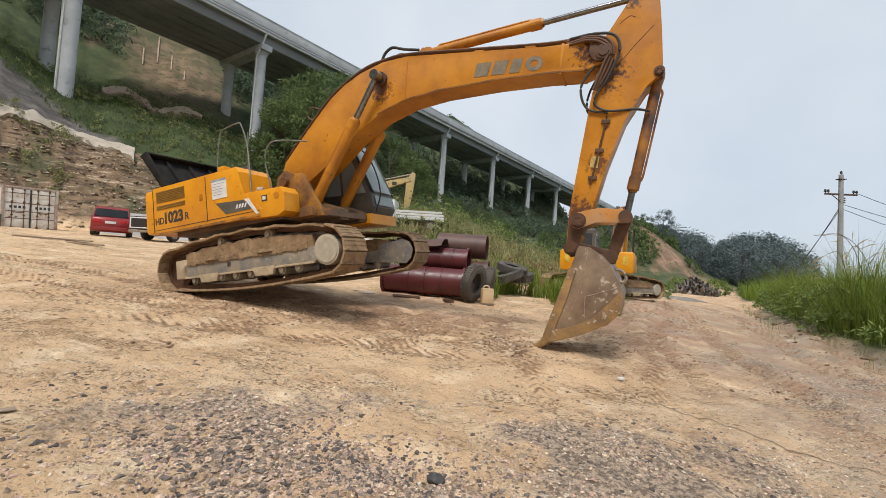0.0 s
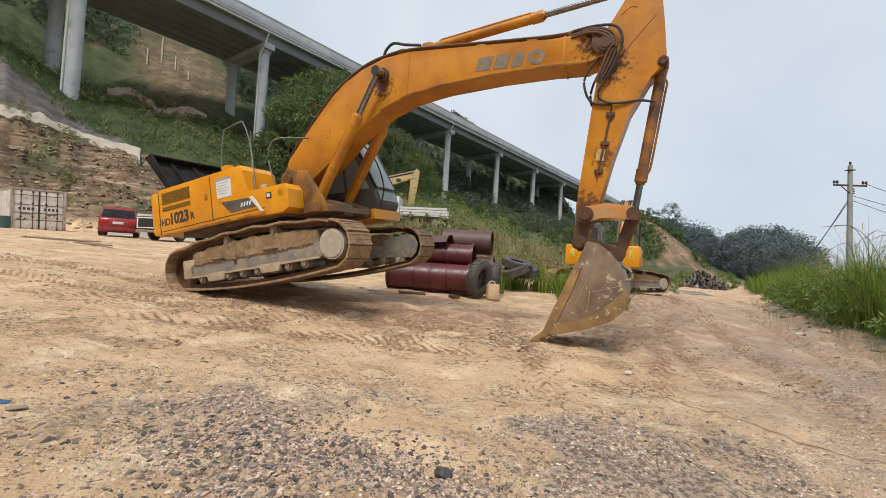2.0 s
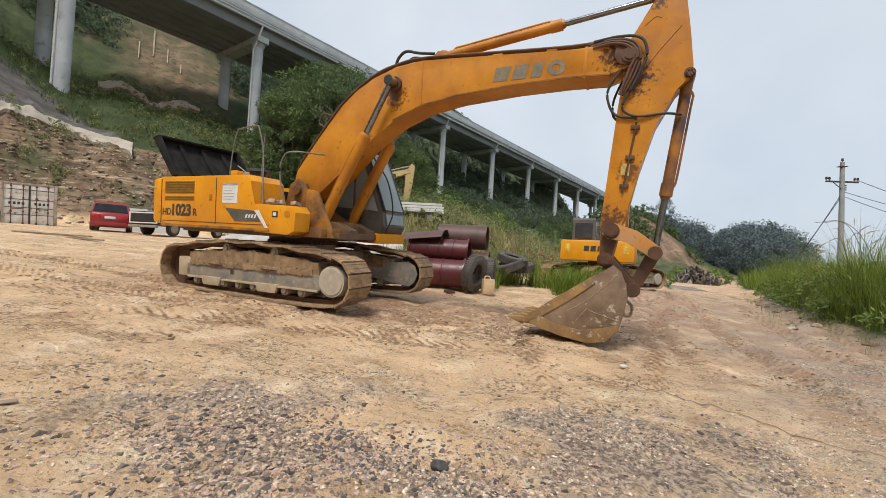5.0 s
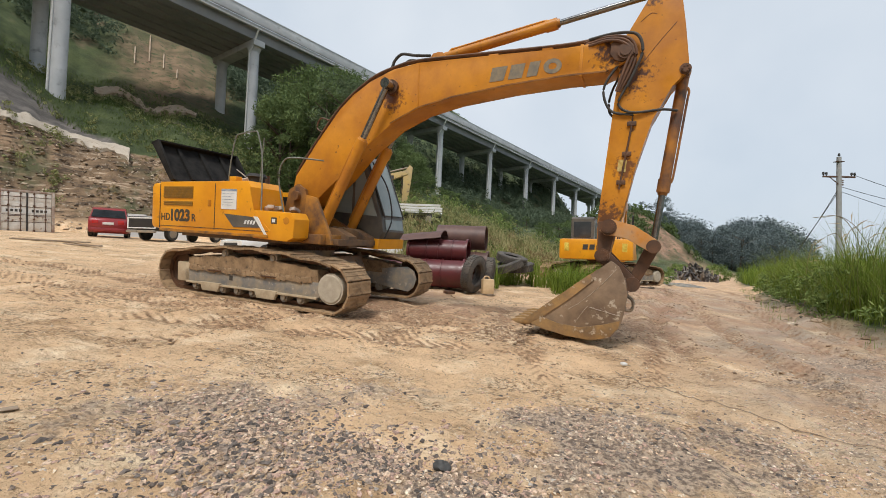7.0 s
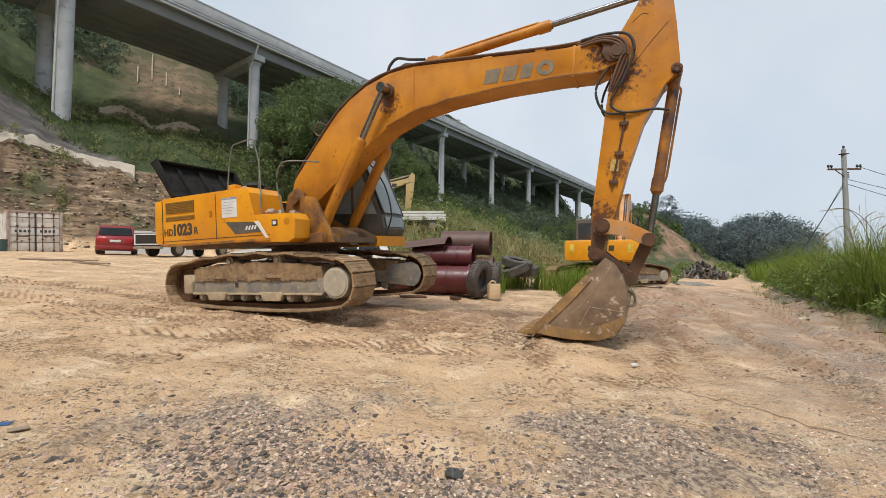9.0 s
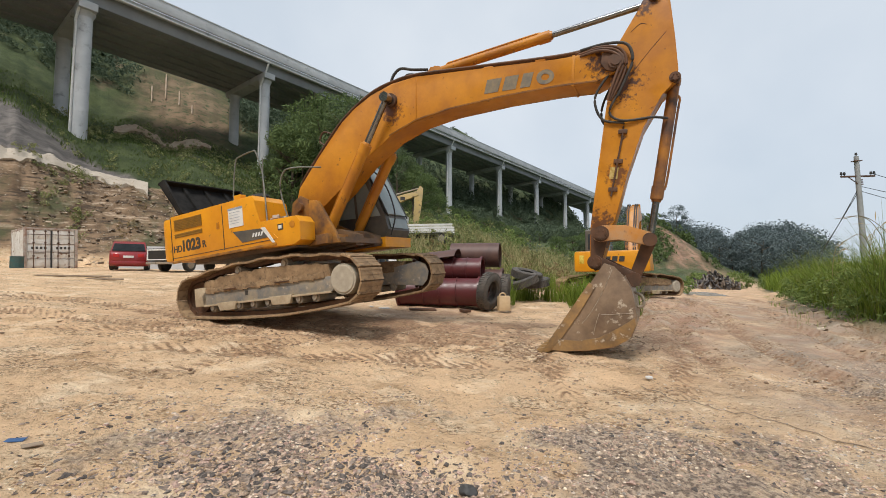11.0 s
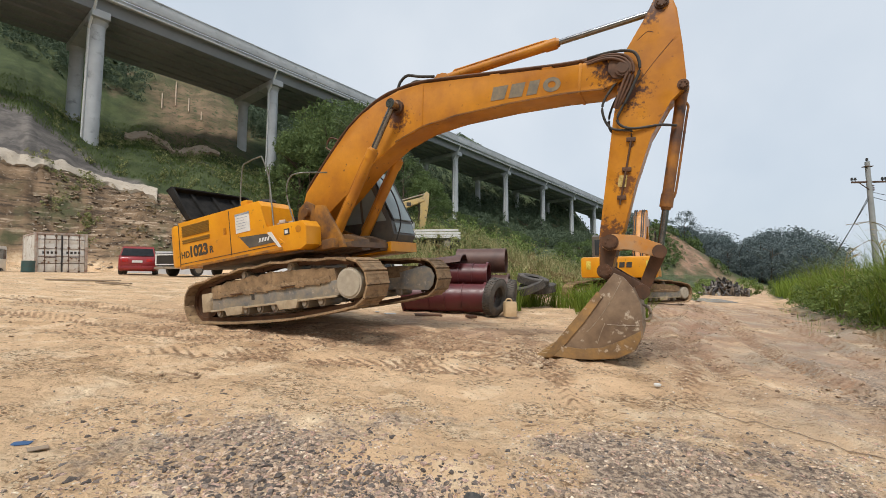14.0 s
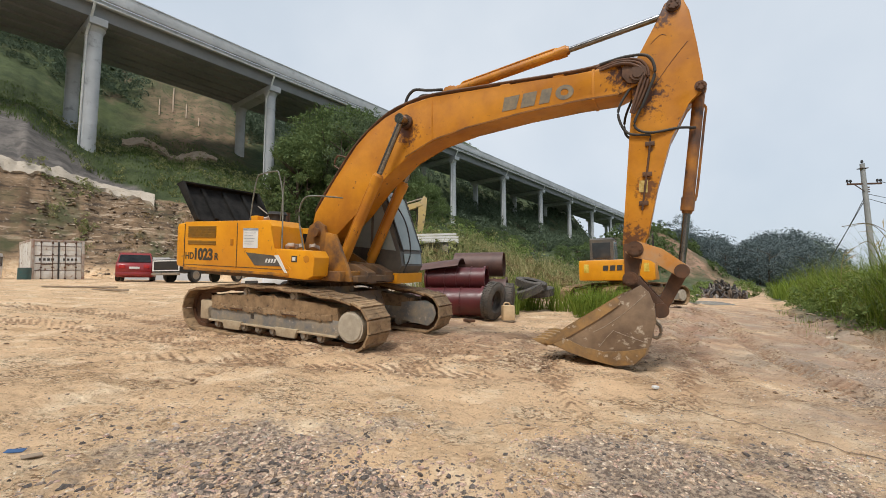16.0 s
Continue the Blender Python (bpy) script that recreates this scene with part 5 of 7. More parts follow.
def wheel(parent, name, x, y, z, r, w):
    bm = bmesh.new()
    rod(bm, (0, -w / 2, 0), (0, w / 2, 0), r, seg=28)
    bmesh.ops.bevel(bm, geom=[e for e in bm.edges if len(e.link_faces) == 2 and e.calc_face_angle(0) > 1], offset=w * 0.16, segments=2, affect="EDGES")
    ob = part(name, bm, RUBBER, parent, m=pose(x, y, z))
    s = -1 if y < 0 else 1
    bm = bmesh.new()
    rod(bm, (0, s * w * 0.46, 0), (0, s * w * 0.53, 0), r * 0.64, r * 0.6, seg=24)
    for k in range(5):
        a = k * math.tau / 5
        rod(bm, (r * 0.32 * math.cos(a), s * w * 0.5, r * 0.32 * math.sin(a)), (r * 0.32 * math.cos(a), s * w * 0.56, r * 0.32 * math.sin(a)), r * 0.1, seg=8)
    rod(bm, (0, s * w * 0.5, 0), (0, s * w * 0.57, 0), r * 0.16, seg=12)
    part("rim", bm, STEEL, ob)


def loft(bm, sections):
    """A closed skin through rings of equal count."""
    rings = [[bm.verts.new(p) for p in s] for s in sections]
    for a, b in zip(rings, rings[1:]):
        for k in range(len(a)):
            bm.faces.new((a[k], a[(k + 1) % len(a)], b[(k + 1) % len(b)], b[k]))
    bm.faces.new(rings[0][::-1])
    bm.faces.new(rings[-1])
    bmesh.ops.recalc_face_normals(bm, faces=bm.faces)


CAR_GLASS = material("car_glass", (0.03, 0.035, 0.04), 0.08, second=(0.05, 0.055, 0.06), scale=1.5)
RED_LENS = material("red_lens", (0.45, 0.02, 0.02), 0.2)
CLEAR_LENS = material("clear_lens", (0.72, 0.74, 0.75), 0.12)


def car(name, label, paint, m, length=4.1, width=1.68, height=1.42, hatch=True, category="car"):
    """A passenger car, nose along +x, origin on the ground under its middle."""
    ob = thing(name, label, category, m)
    h, w = length / 2, width / 2
    bm = bmesh.new()

    def ring(x, z0, z1, k):
        return [(x, -w * k, z0 + 0.06), (x, -w * k * 0.92, z0), (x, w * k * 0.92, z0), (x, w * k, z0 + 0.06), (x, w * k, z1 - 0.12), (x, w * k * 0.93, z1), (x, -w * k * 0.93, z1), (x, -w * k, z1 - 0.12)]

    loft(bm, [ring(-h, 0.34, 0.82, 0.86), ring(-h + 0.08, 0.24, 0.92, 0.95), ring(-h + 0.5, 0.2, 0.95, 1), ring(0, 0.2, 0.93, 1), ring(h - 1.1, 0.2, 0.90, 1), ring(h - 0.35, 0.22, 0.78, 0.97), ring(h, 0.3, 0.66, 0.84)])
    body = part("body", bm, paint, ob, smooth=50)
    back = -h + (0.12 if hatch else 0.75)
    top = height
    bm = bmesh.new()

    sec = [[(back, -w * 0.93, 0.88), (back, w * 0.93, 0.88), (back + 0.26, w * 0.80, top - 0.06), (back + 0.26, -w * 0.80, top - 0.06)],
           [(back + 0.5, -w * 0.93, 0.88), (back + 0.5, w * 0.93, 0.88), (back + 0.6, w * 0.77, top), (back + 0.6, -w * 0.77, top)],
           [(0.1, -w * 0.94, 0.88), (0.1, w * 0.94, 0.88), (0.05, w * 0.77, top), (0.05, -w * 0.77, top)],
           [(h - 0.95, -w * 0.9, 0.86), (h - 0.95, w * 0.9, 0.86), (0.45, w * 0.72, top - 0.05), (0.45, -w * 0.72, top - 0.05)]]
    loft(bm, sec)
    part("roof", bm, paint, body, smooth=30)
    for s in (-1, 1):
        for corners in (((back + 0.42, w * 0.915, 0.98), (0.05, w * 0.925, 0.98), (0.02, w * 0.80, top - 0.1), (back + 0.56, w * 0.80, top - 0.1)),
                        ((0.12, w * 0.925, 0.98), (h - 1.15, w * 0.905, 0.98), (0.42, w * 0.79, top - 0.1), (0.1, w * 0.80, top - 0.1))):
            bm = bmesh.new()
            bm.faces.new([bm.verts.new((x, s * y, z)) for x, y, z in corners])
            bmesh.ops.solidify(bm, geom=list(bm.faces), thickness=0.02)
            part("side_window", bm, CAR_GLASS, body)
    for nm, pts in (("rear_window", ((back + 0.03, 0.84, 0.98), (back + 0.22, 0.75, top - 0.14))), ("windscreen", ((h - 1.0, 0.82, 0.92), (0.51, 0.68, top - 0.10)))):
        (xa, ka, za), (xb, kb, zb) = pts
        o = -0.02 if nm == "rear_window" else 0.03
        bm = bmesh.new()
        bm.faces.new([bm.verts.new(p) for p in ((xa + o, -w * ka, za), (xa + o, w * ka, za), (xb + o, w * kb, zb), (xb + o, -w * kb, zb))])
        bmesh.ops.solidify(bm, geom=list(bm.faces), thickness=0.015)
        part(nm, bm, CAR_GLASS, body)
    for s in (-1, 1):
        bm = bmesh.new()
        box(bm, -h - 0.012, -h + 0.12, s * w * 0.62 - 0.13, s * w * 0.62 + 0.13, 0.66, 0.84, 0.02)
        part("tail_lamp", bm, RED_LENS, body)
        bm = bmesh.new()
        box(bm, h - 0.22, h - 0.02, s * w * 0.62 - 0.17, s * w * 0.62 + 0.17, 0.56, 0.70, 0.03)
        part("headlamp", bm, CLEAR_LENS, body)
        bm = bmesh.new()
        box(bm, 0.5, 0.66, s * (w + 0.09) - 0.08, s * (w + 0.09) + 0.08, 0.92, 1.06, 0.03)
        part("wing_mirror", bm, paint, body)
    for x, nm in ((-h, "rear_bumper"), (h - 0.1, "front_bumper")):
        bm = bmesh.new()
        box(bm, x - 0.06, x + 0.14, -w * 0.88, w * 0.88, 0.28, 0.46, 0.04)
        part(nm, bm, paint, body)
    bm = bmesh.new()
    box(bm, -h - 0.03, -h, -0.22, 0.22, 0.62, 0.74, 0.005)
    part("plate", bm, WHITE, body, "white blank plate")
    bm = bmesh.new()
    box(bm, h - 0.03, h + 0.02, -0.42, 0.42, 0.5, 0.6, 0.01)
    part("grille", bm, BLACK, body)
    for x in (-h + 0.78, h - 0.82):
        for y in (-w + 0.1, w - 0.1):
            wheel(ob, "wheel", x, y, 0.31, 0.31, 0.2)
    return ob


RED_PAINT = material("dull_red_car_paint", (0.30, 0.018, 0.022), 0.35, second=(0.22, 0.02, 0.02), scale=2, third=(0.30, 0.2, 0.13), third_scale=5, third_at=(0.66, 0.85), coat=0.3)
DARK_PAINT = material("black_car_paint", (0.012, 0.013, 0.016), 0.5, second=(0.03, 0.027, 0.024), scale=2.5, amount=0.3)
WHITE_PAINT = material("white_car_paint", (0.74, 0.74, 0.73), 0.3, second=(0.6, 0.57, 0.52), scale=2, coat=0.3)


def stand(x, y, turn, lift=0.0):
    return pose(x, y, gz(x, y) + lift, 0, 0, turn)


car("hatchback", "dusty red hatchback parked at the yard's edge", RED_PAINT, pose(-17.75, 23.2, gz(-17.75, 23.2), 0, -1, 124), length=3.7, width=1.66, height=1.5)


def pickup():
    """A pickup truck, nose along +x, its tailgate to the rear."""
    x, y = -14.0, 23.4
    ob = thing("pickup_truck", "black pickup truck with a white-framed tailgate", "truck", pose(x, y, gz(x, y), 0, -1, 78))
    bm = bmesh.new()
    prism(bm, [(-2.45, 0.5), (2.3, 0.45), (2.45, 0.6), (2.4, 0.95), (1.4, 1.06), (-2.45, 1.06)], -0.84, 0.84, 0.05)
    body = part("body", bm, DARK_PAINT, ob)
    bm = bmesh.new()
    prism(bm, [(-0.55, 1.06), (1.35, 1.06), (0.75, 1.6), (-0.35, 1.64)], -0.76, 0.76, 0.06)
    cab = part("cab", bm, DARK_PAINT, body)
    for yy in (-0.772, 0.76):
        bm = bmesh.new()
        prism(bm, [(-0.38, 1.12), (1.1, 1.12), (0.68, 1.52), (-0.28, 1.55)], yy, yy + 0.012)
        part("side_window", bm, CAR_GLASS, cab)
    bm = bmesh.new()
    prism(bm, [(-0.575, 1.14), (-0.40, 1.56), (-0.38, 1.56), (-0.55, 1.14)], -0.62, 0.62)
    part("rear_window", bm, CAR_GLASS, cab)
    bm = bmesh.new()
    box(bm, -2.53, -2.44, -0.84, 0.84, 0.52, 1.14, 0.02)
    gate = part("tailgate", bm, DARK_PAINT, body, "black tailgate edged in white")
    bm = bmesh.new()
    for y0, y1, z0, z1 in ((-0.82, 0.82, 1.04, 1.10), (-0.82, 0.82, 0.56, 0.61), (-0.82, -0.75, 0.61, 1.04), (0.75, 0.82, 0.61, 1.04)):
        box(bm, -2.545, -2.525, y0, y1, z0, z1, 0.004)
    part("white_frame", bm, WHITE, gate)
    bm = bmesh.new()
    box(bm, -2.62, -2.45, -0.8, 0.8, 0.36, 0.48, 0.03)
    part("bumper", bm, STEEL, body, "dull steel rear bumper")
    for xx in (-1.55, 1.5):
        for yy in (-0.76, 0.76):
            wheel(ob, "wheel", xx, yy, 0.36, 0.36, 0.22)


pickup()
car("saloon_car", "white saloon car parked behind the excavator", WHITE_PAINT, pose(-6.2, 17.0, gz(-6.2, 17.0), 0, 0, 235), length=4.3, width=1.72, hatch=False)
car("saloon_car", "white saloon car parked below the scrub", WHITE_PAINT, pose(-3.9, 19.6, gz(-3.9, 19.6), 0, 0, 185), length=4.2, width=1.7, hatch=False)


def van():
    ob = thing("van", "white minivan with dark windows", "van", pose(-27.6, 23.4, 1.62, 0, 0, -60))
    bm = bmesh.new()
    prism(bm, [(-1.9, 0.25), (1.75, 0.25), (1.9, 0.5), (1.85, 0.95), (1.25, 1.75), (1.0, 1.86), (-1.8, 1.88), (-1.92, 1.7)], -0.76, 0.76, 0.07)
    body = part("body", bm, WHITE_PAINT, ob)
    bm = bmesh.new()
    prism(bm, [(1.78, 1.04), (1.28, 1.70), (1.32, 1.72), (1.84, 1.05)], -0.66, 0.66)
    part("windscreen", bm, CAR_GLASS, body)
    for y in (-0.772, 0.76):
        bm = bmesh.new()
        prism(bm, [(-1.75, 1.1), (1.5, 1.1), (1.1, 1.66), (-1.75, 1.68)], y, y + 0.012)
        part("side_window", bm, CAR_GLASS, body)
    bm = bmesh.new()
    box(bm, 1.84, 1.95, -0.74, 0.74, 0.3, 0.5, 0.03)
    part("bumper", bm, BLACK, body)
    for x in (-1.25, 1.25):
        for y in (-0.7, 0.7):
            wheel(ob, "wheel", x, y, 0.28, 0.28, 0.18)


van()


# ---------------------------------------------------------------- shipping container and drum
BOX_WHITE = material("rusty_white_container", (0.80, 0.78, 0.73), 0.6, second=(0.60, 0.54, 0.46), scale=2, third=(0.22, 0.095, 0.04), third_scale=3.4, third_at=(0.575, 0.67), bump=0.003)


def shipping_container():
    a, b = Vector((-25.52, 24.92, 0)), Vector((-24.15, 27.0, 0))
    turn = math.degrees(math.atan2(b.y - a.y, b.x - a.x))
    ob = thing("shipping_container", "short white steel shipping container with rust-streaked doors", "container", Matrix.Translation((a.x, a.y, 1.72)) @ pose(0, 0, 0, 0, 0, turn) @ pose(0, 0, 0, 0, -2.2, 0))
    W, L, H = 2.5, 3.0, 2.6
    bm = bmesh.new()
    for s, x in ((0, 0.0), (1, W)):
        n = 22
        pts = []
        for k in range(n):
            y0 = 0.12 + (L - 0.24) * k / n
            step = (L - 0.24) / n
            off = 0.0 if k % 2 else 0.036
            pts += [(off, y0), (off, y0 + step * 0.7)]
        for (o1, y1), (o2, y2) in zip(pts, pts[1:]):
            q = [(x + (o1 if s == 0 else -o1), y1), (x + (o2 if s == 0 else -o2), y2)]
            bm.faces.new([bm.verts.new(p) for p in ((*q[0], 0.15), (*q[1], 0.15), (*q[1], H - 0.1), (*q[0], H - 0.1))])
    box(bm, 0.02, W - 0.02, 0.05, L, H - 0.08, H - 0.02)
    box(bm, 0.02, W - 0.02, L - 0.05, L, 0.1, H - 0.05)
    box(bm, 0.02, W - 0.02, 0.1, L, 0.08, 0.16)
    part("shell", bm, BOX_WHITE, ob, "ribbed rust-stained side walls", smooth=0)
    for x0, x1, y0, y1, z0, z1 in ((-0.02, 0.12, -0.02, 0.13, 0, H), (W - 0.12, W + 0.02, -0.02, 0.13, 0, H), (0.12, W - 0.12, 0, 0.12, 0, 0.16), (0.12, W - 0.12, 0, 0.12, H - 0.13, H), (-0.02, 0.12, L - 0.14, L + 0.01, 0, H),
                                   (-0.01, 0.1, 0.13, L - 0.14, H - 0.12, H), (-0.01, 0.1, 0.13, L - 0.14, 0, 0.15)):
        bm = bmesh.new()
        box(bm, x0, x1, y0, y1, z0, z1, 0.012)
        part("corner_post", bm, material("rust_brown_post", (0.26, 0.13, 0.08), 0.75, second=(0.5, 0.46, 0.4), scale=3, bump=0.002), ob)
    for k in range(2):
        x0 = 0.13 + k * (W / 2 - 0.12)
        x1 = x0 + W / 2 - 0.14
        bm = bmesh.new()
        box(bm, x0, x1, 0.03, 0.08, 0.17, H - 0.14, 0.008)
        for j in range(4):
            z = 0.28 + j * 0.56
            box(bm, x0 + 0.08, x1 - 0.08, 0.012, 0.032, z, z + 0.46, 0.01)
        door = part("door", bm, BOX_WHITE, ob)
        for z in (0.72, 1.14, 1.62, 2.2):
            bm = bmesh.new()
            box(bm, x0 + 0.02, x1 - 0.02, -0.002, 0.028, z - 0.018, z + 0.018, 0.004)
            part("rusty_seam", bm, RUST, door)
        bm = bmesh.new()
        box(bm, x1 - 0.03 if k == 0 else x0 - 0.01, x1 + 0.012 if k == 0 else x0 + 0.03, 0.0, 0.03, 0.17, H - 0.14)
        part("door_seal", bm, RUBBER, door)
        for f in (0.27, 0.75):
            x = x0 + f * (x1 - x0)
            bm = bmesh.new()
            tube(bm, [(x, -0.012, 0.12), (x, -0.012, H - 0.1)], 0.02, 8)
            for z in (0.2, 0.9, 1.7, H - 0.2):
                box(bm, x - 0.05, x + 0.05, -0.03, 0.03, z - 0.04, z + 0.04, 0.008)
            box(bm, x - 0.02, x + 0.3 * (1 if f < 0.5 else -1), -0.03, -0.012, 1.05, 1.09)
            part("locking_bar", bm, RUST, door)
        bm = bmesh.new()
        box(bm, x0 + 0.05, x1 - 0.05, 0.006, 0.013, 1.24, 1.52)
        band = part("pale_band", bm, WHITE, door)
        for j in range(4):
            bm = bmesh.new()
            xx = x0 + 0.2 + j * 0.19
            box(bm, xx, xx + 0.12, 0.002, 0.007, 1.31, 1.46)
            part("stencil_bar", bm, DECAL_BLACK, band)


shipping_container()


def steel_drum(name, label, mat, m, r=0.3, h=0.88):
    ob = thing(name, label, "drum", m)
    bm = bmesh.new()
    rod(bm, (0, 0, 0), (0, 0, h), r, seg=32)
    part("drum_body", bm, mat, ob)
    for z in (0.01, h * 0.33, h * 0.66, h - 0.01):
        bm = bmesh.new()
        rod(bm, (0, 0, z - 0.015), (0, 0, z + 0.015), r * 1.035, seg=32)
        part("rolling_hoop", bm, mat, ob)
    bm = bmesh.new()
    rod(bm, (0.15, 0, h), (0.15, 0, h + 0.03), 0.035, seg=12)
    part("bung", bm, STEEL, ob)


steel_drum("oil_drum", "dark teal steel drum beside the container", material("teal_drum_paint", (0.03, 0.10, 0.10), 0.5, second=(0.06, 0.09, 0.08), scale=4), pose(-24.9, 23.9, 1.66))


# ---------------------------------------------------------------- stack of pipes, tyres, jerrycan


def big_pipe(name, label, mat, p, q, r, ribs, flange=True, wall=0.03):
    p, q = Vector(p), Vector(q)
    d = q - p
    ob = thing(name, label, "pipe", Matrix.Translation(p) @ d.to_track_quat("X", "Z").to_matrix().to_4x4(), group="stacked pipes")
    L = d.length
    bm = bmesh.new()
    prof = [(0, r), (L, r), (L, r - wall), (0, r - wall)]
    seg = 40
    rings = [[bm.verts.new((x, rr * math.cos(k * math.tau / seg), rr * math.sin(k * math.tau / seg))) for k in range(seg)] for x, rr in prof]
    for i in range(4):
        a, b = rings[i], rings[(i + 1) % 4]
        for k in range(seg):
            bm.faces.new((a[k], a[(k + 1) % seg], b[(k + 1) % seg], b[k]))
    bmesh.ops.recalc_face_normals(bm, faces=bm.faces)
    part("pipe_wall", bm, mat, ob)

    def hoop(x0, x1, ro, nm):
        bm = bmesh.new()
        pr = [(x0, ro), (x1, ro), (x1, r - wall * 0.5), (x0, r - wall * 0.5)]
        rg = [[bm.verts.new((x, rr * math.cos(k * math.tau / seg), rr * math.sin(k * math.tau / seg))) for k in range(seg)] for x, rr in pr]
        for i in range(4):
            a, b = rg[i], rg[(i + 1) % 4]
            for k in range(seg):
                bm.faces.new((a[k], a[(k + 1) % seg], b[(k + 1) % seg], b[k]))
        bmesh.ops.recalc_face_normals(bm, faces=bm.faces)
        part(nm, bm, mat, ob)

    for x in ribs:
        hoop(x - 0.012, x + 0.012, r + 0.028, "weld_rib")
    if flange:
        hoop(-0.02, 0.04, r + 0.05, "end_flange")
        hoop(L - 0.04, L + 0.02, r + 0.05, "end_flange")
    return ob


big_pipe("steel_pipe", "long maroon flanged steel pipe lying on the ground", MAROON, (-1.62, 12.45, 0.90), (0.62, 12.05, 0.88), 0.385, (0.75, 1.2, 1.65))
big_pipe("steel_pipe", "maroon flanged steel pipe stacked on others", MAROON, (-0.95, 12.95, 1.54), (0.72, 12.55, 1.50), 0.34, (0.55, 0.9, 1.3))
big_pipe("steel_pipe", "wide dark brown thin-walled pipe atop the stack", PIPE_DARK, (-0.15, 13.55, 1.98), (1.30, 13.2, 1.96), 0.37, (), False, 0.014)
big_pipe("steel_pipe", "dark rusted flanged pipe at the stack's back", PIPE_DARK, (0.0, 13.3, 1.24), (1.34, 13.0, 1.20), 0.32, (0.6, 1.0))
big_pipe("steel_pipe", "dark rusted flanged pipe on the ground at the back", PIPE_DARK, (-0.3, 13.45, 0.78), (1.30, 13.15, 0.74), 0.3, (0.6, 1.0))


def tyre(label, m, ro=0.5, ri=0.27, w=0.28, group="old tyres"):
    ob = thing("tyre", label, "tyre", m, group)
    seg = 44
    prof = [(-w * 0.30, ri), (-w * 0.48, ri + 0.05), (-w * 0.5, (ro + ri) / 2), (-w * 0.42, ro - 0.03), (-w * 0.3, ro), (w * 0.3, ro), (w * 0.42, ro - 0.03), (w * 0.5, (ro + ri) / 2), (w * 0.48, ri + 0.05), (w * 0.30, ri), (w * 0.2, ri + 0.03), (-w * 0.2, ri + 0.03)]
    bm = bmesh.new()
    rg = [[bm.verts.new((x, r * math.cos(k * math.tau / seg), r * math.sin(k * math.tau / seg))) for k in range(seg)] for x, r in prof]
    for i in range(len(prof)):
        a, b = rg[i], rg[(i + 1) % len(prof)]
        for k in range(seg):
            bm.faces.new((a[k], a[(k + 1) % seg], b[(k + 1) % seg], b[k]))
    bmesh.ops.recalc_face_normals(bm, faces=bm.faces)
    part("carcass", bm, DUSTY_RUBBER, ob)
    bm = bmesh.new()
    for k in range(seg):
        for s in (-1, 1):
            box(bm, min(0.01 * s, w * 0.4 * s), max(0.01 * s, w * 0.4 * s), -0.022, 0.022, ro - 0.012, ro + 0.014, 0, Matrix.Rotation((k + 0.5 * (s > 0)) * math.tau / seg, 4, "X"))
    part("tread", bm, DUSTY_RUBBER, ob)
    return ob


DUSTY_RUBBER = material("dusty_tyre_rubber", (0.045, 0.042, 0.04), 0.8, second=(0.12, 0.10, 0.08), scale=5, bump=0.002)
tyre("worn truck tyre leaning on a pipe end", pose(0.86, 11.86, 0.92, 0, 10, -32))
tyre("worn truck tyre standing among the pipes", pose(1.36, 12.6, 0.90, 0, 6, -12), 0.48, 0.27, 0.26)
tyre("old tyre lying in the weeds", pose(2.15, 14.3, 1.15, 0, 68, 20))
tyre("old tyre lying in the weeds", pose(2.6, 14.8, 1.12, 0, 80, 60))
tyre("old tyre lying in the weeds", pose(2.3, 14.5, 1.38, 0, 74, 130))


def jerrycan():
    ob = thing("jerrycan", "cream plastic jerrycan standing on the dirt", "canister", pose(1.24, 11.75, 0.40, 0, 0, 12))
    cream = material("cream_plastic", (0.62, 0.46, 0.27), 0.45, second=(0.50, 0.35, 0.2), scale=5)
    bm = bmesh.new()
    box(bm, -0.16, 0.16, -0.11, 0.11, 0, 0.40, 0.035)
    part("can_body", bm, cream, ob)
    bm = bmesh.new()
    tube(bm, bend([(-0.12, 0, 0.39), (-0.08, 0, 0.46), (0.02, 0, 0.46), (0.06, 0, 0.39)], 5), 0.02, 8)
    part("handle", bm, cream, ob)
    bm = bmesh.new()
    rod(bm, (0.11, 0, 0.39), (0.11, 0, 0.45), 0.035, seg=14)
    part("cap", bm, DECAL_BLACK, ob)


jerrycan()


